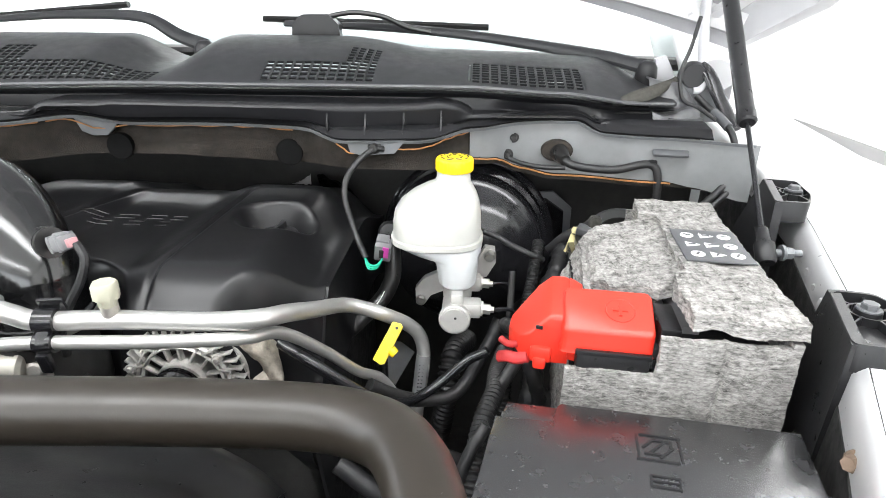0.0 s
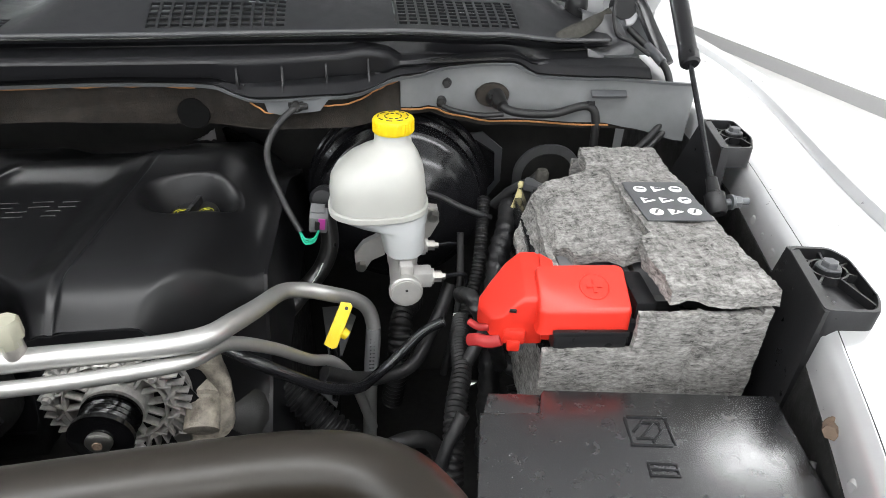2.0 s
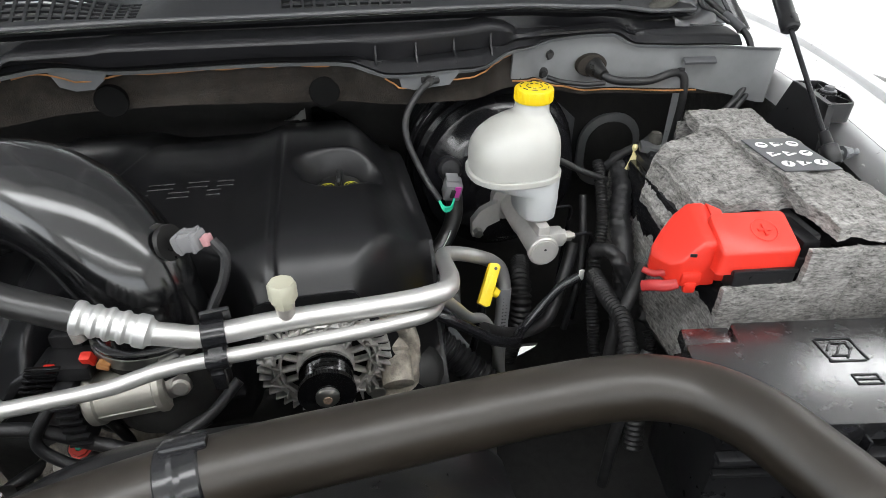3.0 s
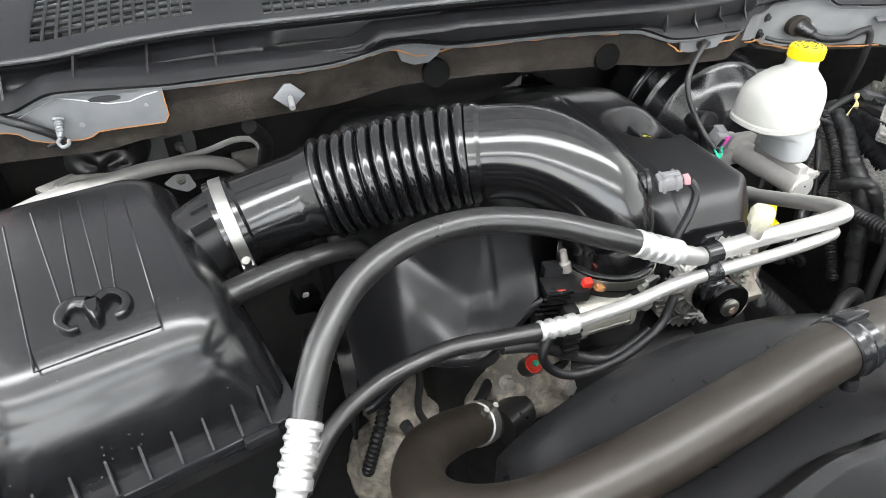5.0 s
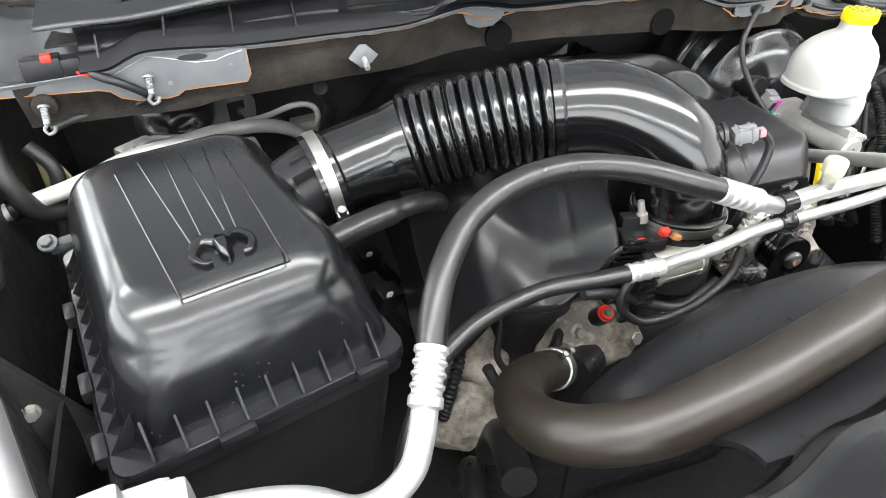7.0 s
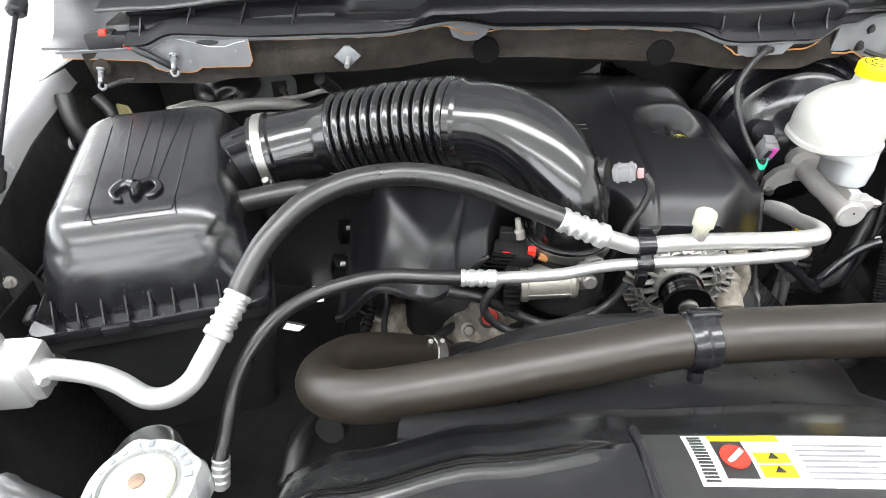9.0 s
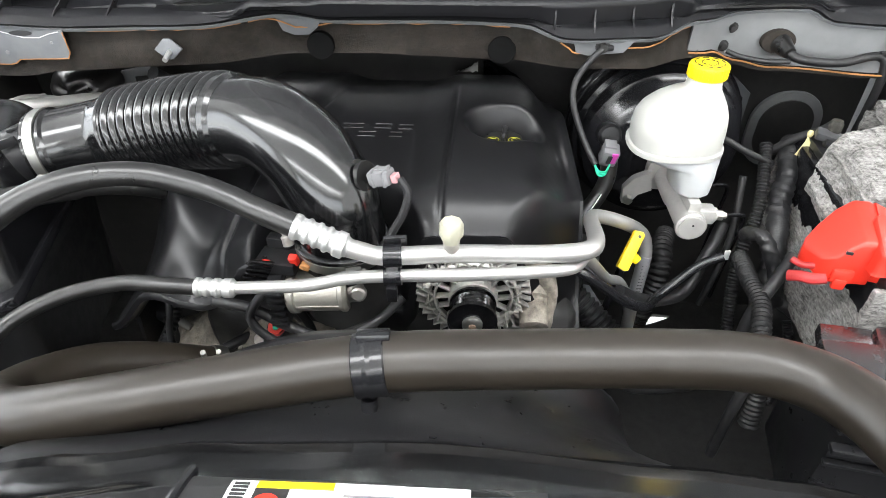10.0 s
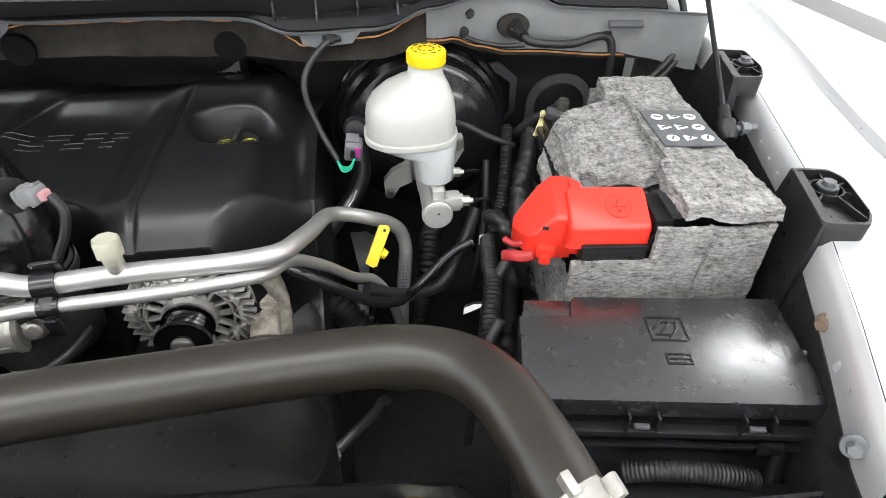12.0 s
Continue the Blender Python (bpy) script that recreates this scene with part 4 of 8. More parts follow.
part("tray_lip", rbox(BM @ pose(0.040, 0.006, 1.198), (0.064, 0.004, 0.005), 0.001), BLACK, battery)

jacket = thing("battery_jacket", "worn grey felt jacket wrapped round the battery", "battery jacket", at=(0.26, 0.64, 1.05))


def fuzz(p, amp):
    n = noise.noise_vector(p * 220) * amp * 0.8 + noise.noise_vector(p * 60) * amp + noise.noise_vector(p * 18) * amp * 1.6
    return p + n


def felt_panel(corner, eu, ev, nu, nv, thick, name, amp=0.0012, cut=None, seam=None):
    """A felt sheet spanned by two edges, with loose, uneven surface; cut(u, v) leaves cells out."""
    corner, eu, ev = Vector(corner), Vector(eu), Vector(ev)
    nrm = eu.cross(ev).normalized()
    bm = bmesh.new()
    A, B = {}, {}
    for i in range(nu + 1):
        for j in range(nv + 1):
            p = corner + eu * (i / nu) + ev * (j / nv)
            if seam is not None:
                p = p - nrm * 0.0035 * math.exp(-(((i / nu) - seam - 0.006 * math.sin(9 * j / nv)) / 0.012) ** 2)
            A[i, j] = bm.verts.new(fuzz(p, amp))
            B[i, j] = bm.verts.new(fuzz(p - nrm * thick, amp))
    cells = {(i, j) for i in range(nu) for j in range(nv) if not (cut and cut((i + 0.5) / nu, (j + 0.5) / nv))}
    for i, j in cells:
        bm.faces.new((A[i, j], A[i + 1, j], A[i + 1, j + 1], A[i, j + 1]))
        bm.faces.new((B[i, j], B[i, j + 1], B[i + 1, j + 1], B[i + 1, j]))
        for (di, dj), (e0, e1) in (((-1, 0), ((i, j), (i, j + 1))), ((1, 0), ((i + 1, j), (i + 1, j + 1))), ((0, -1), ((i, j), (i + 1, j))), ((0, 1), ((i, j + 1), (i + 1, j + 1)))):
            if (i + di, j + dj) not in cells:
                bm.faces.new((A[e0], A[e1], B[e1], B[e0]))
    for v in [v for v in bm.verts if not v.link_faces]:
        bm.verts.remove(v)
    return part(name, bm, FELT, jacket)


felt_panel(bat(0, 0, 1.05), BU * 0.183, Vector((0, 0, 0.171)), 90, 60, 0.007, "front_wall", cut=lambda u, v: u < 0.41 and v > 0.775, seam=0.70)
felt_panel(bat(0.183, 0, 1.05), BV * 0.305, Vector((0, 0, 0.176)), 60, 30, 0.007, "side_wall")
felt_panel(bat(0, 0.30, 1.05), -BV * 0.30, Vector((0.020, 0, 0.165)), 60, 30, 0.007, "side_wall", amp=0.0016, cut=lambda u, v: (u > 0.72 and v > 0.74) or (u < 0.25 and v > 0.72))
felt_panel(bat(0.185, 0.305, 1.05), -BU * 0.185, Vector((0, 0, 0.182)), 40, 30, 0.007, "back_wall", cut=lambda u, v: u > 0.55 and v > 0.70)


def strip_top(u, v):
    return 1.2410 + 0.016 * v + 0.004 * math.sin(14 * v + 2) * smooth01(0.0, 0.05, v)


def patch_top(u, v):
    return 1.2165 + 0.12 * u - 0.040 * (1 - smooth01(0.0, 0.042, u)) ** 1.6 + 0.006 * smooth01(0.10, 0.24, v)


def felt_flap(outline, top, thick, name, cells=0.0032):
    """A felt flap: an outline in battery coordinates filled with a fine grid and clipped to it."""
    us, vs = [p[0] for p in outline], [p[1] for p in outline]
    u0, v0, nu, nv = min(us), min(vs), int((max(us) - min(us)) / cells), int((max(vs) - min(vs)) / cells)

    def inside(u, v):
        hit = False
        for (a, b), (c, d) in zip(outline, outline[1:] + outline[:1]):
            if (b > v) != (d > v) and u < (c - a) * (v - b) / (d - b) + a:
                hit = not hit
        return hit

    cells_ = {(i, j) for i in range(nu + 1) for j in range(nv + 1) if inside(u0 + (i + 0.5) * cells, v0 + (j + 0.5) * cells)}
    bm = bmesh.new()
    verts = {}

    def vert(i, j, s):
        if (i, j, s) not in verts:
            u, v = u0 + i * cells, v0 + j * cells
            best = None
            for (a, b), (c, d) in zip(outline, outline[1:] + outline[:1]):
                ln = (c - a) ** 2 + (d - b) ** 2
                k = min(max(((u - a) * (c - a) + (v - b) * (d - b)) / ln, 0), 1)
                e = math.hypot(u - a - k * (c - a), v - b - k * (d - b))
                if best is None or e < best[0]:
                    best = (e, a + k * (c - a), b + k * (d - b))
            if best[0] < 0.72 * cells:
                u, v = best[1], best[2]
            zz = top(u, v) - (0 if s else thick) + 0.0022 * noise.noise(Vector((u * 30, v * 30, thick)))
            p = fuzz(bat(u, v, zz), 0.0020)
            verts[i, j, s] = bm.verts.new(p)
        return verts[i, j, s]

    for i, j in cells_:
        bm.faces.new([vert(a, b, 1) for a, b in ((i, j), (i + 1, j), (i + 1, j + 1), (i, j + 1))])
        bm.faces.new([vert(a, b, 0) for a, b in ((i, j), (i, j + 1), (i + 1, j + 1), (i + 1, j))])
        for (di, dj), (e0, e1) in (((-1, 0), ((i, j), (i, j + 1))), ((1, 0), ((i + 1, j), (i + 1, j + 1))), ((0, -1), ((i, j), (i + 1, j))), ((0, 1), ((i, j + 1), (i + 1, j + 1)))):
            if (i + di, j + dj) not in cells_:
                bm.faces.new((vert(*e0, 1), vert(*e1, 1), vert(*e1, 0), vert(*e0, 0)))
    return part(name, bm, FELT, jacket)


felt_flap([(0.099, 0.006), (0.118, 0.010), (0.140, 0.000), (0.185, 0.000), (0.187, 0.12), (0.184, 0.305), (0.150, 0.312), (0.092, 0.308), (0.088, 0.285), (0.091, 0.262), (0.110, 0.255), (0.112, 0.10), (0.098, 0.085), (0.094, 0.045)], strip_top, 0.013, "top_flap")
felt_flap([(0.002, 0.105), (0.002, 0.205), (0.020, 0.232), (0.040, 0.243), (0.070, 0.252), (0.092, 0.262), (0.118, 0.250), (0.116, 0.080), (0.098, 0.084), (0.085, 0.080), (0.072, 0.090), (0.044, 0.092), (0.038, 0.108), (0.018, 0.112)], patch_top, 0.011, "top_flap")
rng_f = random.Random(11)
hairs = bmesh.new()
for k in range(2600):
    side = rng_f.random()
    if side < 0.62:
        u, v = rng_f.uniform(0.03, 0.174), rng_f.uniform(0.02, 0.30)
        if (u < 0.11 and not (0.13 < v < 0.24)) or (0.112 < u < 0.184 and 0.115 < v < 0.215):
            continue
        p, flat_n = bat(u, v, (strip_top(u, v) if u > 0.112 else patch_top(u, v)) + rng_f.uniform(0.0005, 0.002)), Vector((0, 0, 1))
    else:
        u, zz = rng_f.uniform(0.004, 0.176), rng_f.uniform(1.06, 1.222)
        if u < 0.092 and zz > 1.175:
            continue
        p, flat_n = bat(u, -0.0022, zz), -BV
    d = Vector((rng_f.gauss(0, 1), rng_f.gauss(0, 1), rng_f.gauss(0, 0.5)))
    d = (d - flat_n * d.dot(flat_n)).normalized() * rng_f.uniform(0.0015, 0.0042)
    bow = flat_n * rng_f.uniform(0.0, 0.0022)
    sweep([p - d, p - d * 0.3 + bow + d.cross(flat_n) * rng_f.uniform(-0.3, 0.3), p + d], 0.00013, 3, bm=hairs)
tagged(part("felt_fuzz", hairs, FIBRE, jacket, "loose pale fibres on the felt"), kind="stuff")

# warning label with rows of simple signs
lab = thing("warning_label", "dark grey warning label with white pictograms on felt", "label", at=bat(0.15, 0.165, 1.242))


def on_top(u, v, up):
    return bat(u, v, strip_top(u, v) + up)


LU0, LU1, LV0, LV1 = 0.117, 0.183, 0.121, 0.210
part("sheet", slab(8, 10, lambda u, v: on_top(LU0 + (LU1 - LU0) * u, LV0 + (LV1 - LV0) * v, 0.0028), 0.0012), INKGREY, lab)
for r in range(3):
    for c in range(3):
        cu, cv = LU0 + (LU1 - LU0) * (0.22 + 0.29 * c), LV0 + (LV1 - LV0) * (0.8 - 0.3 * r)
        ce = on_top(cu, cv, 0.0026)
        if c == 1 and r < 2 or (r, c) in ((1, 0), (2, 1)):
            tri = [(-0.006, 0.006), (-0.006, -0.006), (0.008, 0.0)]
            bm = prism(tri, 0, 0.0012, Matrix.Translation(ce) @ BM.to_3x3().to_4x4())
        else:
            bm = rings_along(ce, ce + Vector((0, 0, 0.0012)), [(0, 0.0068), (1, 0.0068)], 20)
        sign = part("sign", bm, PAPER, lab, "white pictogram", smooth=False)
        mark = rbox(Matrix.Translation(ce + Vector((0, 0, 0.0014))) @ pose(0, 0, 0, 0, 0, 40 * (r - 1) + 15), (0.008, 0.0022, 0.0008), 0)
        part("mark", mark, INKGREY, sign, smooth=False)

# red terminal cover
red = thing("terminal_cover", "bright red plastic positive terminal cover with plus sign", "terminal cover", at=(0.16, 0.53, 1.21))
RM = Matrix(((BU.x, BV.x, 0, 0.183), (BU.y, BV.y, 0, 0.5185), (0, 0, 1, 0), (0, 0, 0, 1)))


def red_ring(s, z, tip):
    return [RM @ Vector((x * s, y * s, z + tip * y)) for x, y in round_rect(0.078, 0.042, 0.005, 3)]


part("cap", loft([red_ring(1.03, 1.194, 0.0), red_ring(1.0, 1.199, 0.1), red_ring(1.0, 1.222, 0.40), red_ring(0.985, 1.2255, 0.45), red_ring(0.95, 1.2272, 0.45)]), RED, red)


def red_sec(x, y, z, hy, hz, yaw=-10, flat=0.0):
    m = pose(x, y, z, 0, 0, yaw)
    return [m @ Vector((0, yy, zz + flat * yy)) for yy, zz in round_rect(2 * hy, 2 * hz, min(hy, hz) * 0.16, 3)]


part("shoulder", loft([red_sec(0.1035, 0.538, 1.184, 0.011, 0.008, 20), red_sec(0.1060, 0.539, 1.186, 0.016, 0.0120, 14, 0.1), red_sec(0.115, 0.541, 1.1905, 0.0215, 0.0155, 4, 0.22), red_sec(0.126, 0.5425, 1.1985, 0.0245, 0.0210, -2, 0.30), red_sec(0.135, 0.5420, 1.2035, 0.0252, 0.0245, -5, 0.34), red_sec(0.1375, 0.5415, 1.2042, 0.0253, 0.0250, -5, 0.36), red_sec(0.148, 0.5390, 1.2052, 0.0248, 0.0250, -6, 0.38), red_sec(0.153, 0.5375, 1.2045, 0.0235, 0.0240, -6, 0.40)]), RED, red)
for sx_, sy_, sz_ in ((0.124, 0.5180, 1.2080), (0.1535, 0.5180, 1.2175)):
    part("slot", rbox(pose(sx_, sy_, sz_, 15, 0, -20), (0.006, 0.0018, 0.003), 0), INK, red, "small dark slot")
part("hinge_rib", loft([red_sec(0.152, 0.5365, 1.2085, 0.0236, 0.0215, -6, 0.44), red_sec(0.162, 0.5290, 1.2080, 0.0220, 0.0200, -6, 0.44)]), RED, red)
part("front_clip", rbox(pose(0.127, 0.519, 1.181, 0, 0, -12), (0.020, 0.010, 0.016), 0.004), RED, red)
part("clip_tab", rbox(pose(0.126, 0.516, 1.173, 0, 0, -12), (0.012, 0.008, 0.012), 0.003), RED, red)
TIP = math.degrees(math.atan(0.45))
DISC = RM @ pose(0.010, 0.001, 1.2278, TIP, 0, 0)
part("emboss", sweep([DISC @ Vector((math.cos(a) * 0.0125, math.sin(a) * 0.0125, 0)) for a in np.linspace(0, 2 * math.pi, 25)], 0.0007, 6), RED, red, "raised circle round the plus sign")
part("plus", rbox(DISC @ pose(0, 0, 0.0002), (0.013, 0.0028, 0.0022), 0, bm=rbox(DISC @ pose(0, 0, 0.0004), (0.0028, 0.013, 0.0024), 0)), RED, red, "raised plus sign")
part("cable_tail", pipe([(0.108, 0.531, 1.182), (0.099, 0.537, 1.178), (0.092, 0.545, 1.1785)], 0.0034, 10), DULLRED, red, "dull red cable tail")
part("cable_tail", sweep(curve_pts([(0.116, 0.520, 1.176), (0.106, 0.524, 1.171), (0.098, 0.530, 1.169), (0.091, 0.538, 1.163)], 6), 0.0058, 10, flat=0.7), DULLRED, red, "dull red cable sleeve")

# ---- fuse box ----
fuse = thing("fuse_box", "black fuse box with glossy lid and clip latches", "fuse box", at=(0.19, 0.37, 1.1))
FU = Vector((0.978, -0.207, 0))
FV = Vector((0.207, 0.978, 0))
FO = Vector((0.315, 0.428, 0)) - FU * 0.230 - FV * 0.1185
FM = Matrix(((FU.x, FV.x, 0, FO.x), (FU.y, FV.y, 0, FO.y), (0.055, 0, 1, -0.009 - 0.055 * 0.23), (0, 0, 0, 1)))
lid_out = [(0.0, 0.0), (0.23, 0.0), (0.23, 0.1185), (0.051, 0.1185), (0.048, 0.114), (0.046, 0.094), (0.0, 0.092)]
part("lid", prism(lid_out, 1.168, 1.186, FM, 0.003), FUSELID, fuse, "glossy black lid with dust specks")
part("lid_step", prism([(0.002, 0.090), (0.048, 0.092), (0.049, 0.1185), (0.006, 0.1185)], 1.168, 1.181, FM, 0.003), FUSELID, fuse)
part("body", rbox(FM @ pose(0.115, 0.060, 1.09), (0.224, 0.112, 0.13), 0.006), BLACK, fuse)
part("skirt", rbox(FM @ pose(0.115, -0.002, 1.153), (0.232, 0.010, 0.006), 0.0015), BLACK, fuse, "projecting seal flange")
part("lower_flange", rbox(FM @ pose(0.115, 0.000, 1.132), (0.228, 0.006, 0.004), 0.001), BLACK, fuse)
part("side_latch", rbox(FM @ pose(0.198, -0.004, 1.136), (0.020, 0.006, 0.014), 0.002), GLOSS, fuse)
for lu in (0.092, 0.178):
    lt = part("latch", rbox(FM @ pose(lu, -0.009, 1.160), (0.022, 0.004, 0.005), 0.001), BLACK, fuse)
    part("latch_hook", rbox(FM @ pose(lu, -0.008, 1.1655), (0.012, 0.004, 0.0035), 0.001), INKGREY, lt, "worn pale hook")
    for sg in (-1, 1):
        part("latch_side", rbox(FM @ pose(lu + sg * 0.011, -0.006, 1.168), (0.0022, 0.008, 0.018), 0.0006), GLOSS, lt)
# embossed sign on the lid
for x, y, w, d, tw in ((0.1105, 0.078, 0.002, 0.026, 4), (0.1405, 0.078, 0.002, 0.026, 4), (0.1265, 0.0915, 0.030, 0.002, 0), (0.1245, 0.0645, 0.030, 0.002, 0), (0.1185, 0.083, 0.002, 0.015, -38), (0.1245, 0.079, 0.002, 0.018, -38), (0.131, 0.074, 0.002, 0.016, -38), (0.1275, 0.086, 0.012, 0.002, 0), (0.121, 0.071, 0.012, 0.002, 0), (0.134, 0.082, 0.002, 0.010, 0), (0.128, 0.0485, 0.020, 0.0018, 0), (0.128, 0.0435, 0.020, 0.0018, 0), (0.128, 0.0385, 0.020, 0.0018, 0), (0.1185, 0.0435, 0.0018, 0.012, 0), (0.1375, 0.0435, 0.0018, 0.012, 0)):
    part("embossed_bar", rbox(FM @ pose(x, y, 1.1862, 0, 0, tw), (w, d, 0.0016), 0.0005), GLOSS, fuse)
part("bracket", rbox(FM @ pose(0.16, -0.03, 1.10), (0.19, 0.03, 0.01), 0.003), BLACK, fuse)

# ---- brake booster, master cylinder, reservoir ----
boost = thing("brake_booster", "large glossy black round brake booster", "brake booster", at=(0.055, 0.92, 1.1))
part("shell", rings_along((0.055, 1.08, 1.112), (0.052, 0.845, 1.118), [(0, 0.10), (0.2, 0.128), (0.42, 0.132), (0.45, 0.139), (0.50, 0.139), (0.52, 0.131), (0.64, 0.129), (0.66, 0.122), (0.78, 0.117), (0.80, 0.108), (0.88, 0.098), (0.94, 0.078), (0.97, 0.060), (1, 0.05)], 48), GLOSS, boost)
part("crimp_ring", rings_along((0.055, 0.972, 1.114), (0.055, 0.962, 1.114), [(0, 0.138), (0.2, 0.1405), (0.8, 0.1405), (1, 0.138)], 48), GLOSS, boost)

mc = thing("master_cylinder", "cast aluminium brake master cylinder with fittings", "master cylinder", at=(0.04, 0.73, 1.12))
part("bore", rings_along((0.046, 0.845, 1.117), (0.0437, 0.680, 1.1185), [(0, 0.019), (0.55, 0.019), (0.57, 0.0175), (0.93, 0.0175), (0.95, 0.0195), (0.99, 0.0195), (1, 0.018)], 28), MACH, mc)
part("end_plug", rings_along((0.0437, 0.681, 1.1185), (0.0437, 0.6785, 1.1185), [(0, 0.0165), (1, 0.016)], 24), MACH, mc, "machined end plug")
part("plug_dimple", rings_along((0.0445, 0.6788, 1.1225), (0.0445, 0.6780, 1.1225), [(0, 0.0016), (1, 0.0016)], 10), INK, mc)
part("flange", prism(round_rect(0.062, 0.050, 0.016, 5), -0.007, 0.007, pose(0.046, 0.815, 1.120, 90, 0, 0), 0.002), MACH, mc)
part("ear", loft([[Vector((x, y, z)) for x, z in ((-0.016, 1.100), (-0.004, 1.116), (0.020, 1.128), (0.024, 1.098), (0.006, 1.090), (-0.004, 1.074), (-0.015, 1.076))] for y in (0.800, 0.812)]), MACH, mc)
part("ear", loft([[Vector((x, y, z)) for x, z in ((0.066, 1.118), (0.066, 1.140), (0.080, 1.168), (0.094, 1.166), (0.096, 1.146), (0.084, 1.124))] for y in (0.796, 0.808)]), MACH, mc)
part("stud", hexbolt((-0.008, 0.800, 1.084), (0, -1, 0), 0.007, 0.009, 0.0), STEEL, mc)
part("stud", hexbolt((0.087, 0.796, 1.157), (0, -1, 0), 0.007, 0.012, 0.009), STEEL, mc)
part("cast_rib", rbox(pose(0.045, 0.735, 1.140, 0, 0, 1), (0.016, 0.09, 0.016), 0.004), MACH, mc)
for fy, fz in ((0.703, 1.126), (0.772, 1.128)):
    part("port_block", rbox(pose(0.062, fy, fz - 0.001, 0, 0, 0), (0.028, 0.022, 0.020), 0.004), MACH, mc)
    port = part("port", straight((0.045, fy, fz), (0.078, fy, fz - 0.002), 0.0095, 12), MACH, mc)
    part("nut", rings_along((0.076, fy, fz - 0.002), (0.092, fy, fz - 0.003), [(0, 0.0068), (0.7, 0.0068), (0.72, 0.004), (1, 0.004)], 6), CAST, port)
    part("brake_line", pipe([(0.09, fy, fz - 0.003), (0.11, fy + 0.002, fz - 0.003), (0.119, fy + 0.006, fz - 0.012), (0.120, fy + 0.012, fz - 0.05), (0.118, fy + 0.02, fz - 0.16)], 0.0026, 8), GLOSS, port, "thin black brake line")

resv = thing("brake_reservoir", "milky white brake fluid reservoir with yellow cap", "fluid reservoir", at=(0.03, 0.745, 1.15))


def oval(cx, cy, hx, hy, z, n=36, p=2.6):
    out = []
    for k in range(n):
        a = 2 * math.pi * k / n
        c, s = math.cos(a), math.sin(a)
        out.append(Vector((cx + hx * math.copysign(abs(c) ** (2 / p), c), cy + hy * math.copysign(abs(s) ** (2 / p), s), z)))
    return out


low = [oval(0.045, 0.735, 0.020, 0.032, 1.148), oval(0.045, 0.735, 0.024, 0.036, 1.152), oval(0.044, 0.735, 0.0265, 0.038, 1.175), oval(0.042, 0.738, 0.029, 0.040, 1.184), oval(0.030, 0.742, 0.044, 0.044, 1.190), oval(0.019, 0.745, 0.056, 0.048, 1.199)]
part("lower_shell", loft(low), WHITEL, resv, "bluish white fluid-filled lower shell")
part("seam", loft([oval(0.018, 0.745, 0.0545, 0.047, 1.199), oval(0.018, 0.745, 0.0575, 0.050, 1.2005), oval(0.018, 0.745, 0.0575, 0.050, 1.2065), oval(0.018, 0.745, 0.0545, 0.047, 1.208)]), WHITEP, resv, "raised welded seam")
up = [oval(0.018, 0.745, 0.0545, 0.048, 1.208), oval(0.018, 0.745, 0.0545, 0.048, 1.226), oval(0.0185, 0.745, 0.053, 0.047, 1.239), oval(0.021, 0.746, 0.049, 0.045, 1.249), oval(0.026, 0.747, 0.040, 0.039, 1.260), oval(0.031, 0.748, 0.031, 0.032, 1.268, p=2.2), oval(0.036, 0.748, 0.0225, 0.0225, 1.274, p=2), oval(0.037, 0.748, 0.0205, 0.0205, 1.279, p=2), oval(0.037, 0.748, 0.0200, 0.0200, 1.290, p=2)]
part("upper_shell", loft(up), WHITEP, resv)
capz = part("cap", rings_along((0.038, 0.748, 1.288), (0.038, 0.748, 1.3045), [(0, 0.0218), (0.08, 0.0226), (0.8, 0.0224), (0.93, 0.0218), (1, 0.0200)], 40), YELLOW, resv, "yellow screw cap")
for k in range(32):
    a = 2 * math.pi * k / 32
    part("grip", rbox(pose(0.038 + math.cos(a) * 0.0224, 0.748 + math.sin(a) * 0.0224, 1.2955, 0, 0, math.degrees(a)), (0.0012, 0.0018, 0.012), 0), YELLOW, capz)
wr = bmesh.new()
for rr in (0.0165, 0.009):
    for a0 in range(0, 360, 40):
        sweep([Vector((0.038 + rr * math.cos(radians(a0 + k * 6)), 0.748 + rr * math.sin(radians(a0 + k * 6)), 1.3047)) for k in range(5)], 0.0007, 5, bm=wr)
part("print", wr, INK, capz, "black printed ring of bars")

# ---- air filter box ----
airbox = thing("air_filter_box", "black moulded air filter box with ribbed flange", "air filter box", at=(-0.86, 0.55, 1.1))
AA = radians(16.0)
AU, AV = Vector((math.cos(AA), math.sin(AA), 0)), Vector((-math.sin(AA), math.cos(AA), 0))
AO = Vector((-0.9185, 0.402, 0))
AM = Matrix(((AU.x, AV.x, 0, AO.x), (AU.y, AV.y, 0, AO.y), (0, 0, 1, 0), (0, 0, 0, 1)))
AW, AD = 0.239, 0.322


def ring(w, d, r, cx, cy, z, slope=0.0, n=8):
    return [AM @ Vector((x, y, z + slope * (y - 0.16))) for x, y in round_rect(w, d, r, n, cx, cy)]


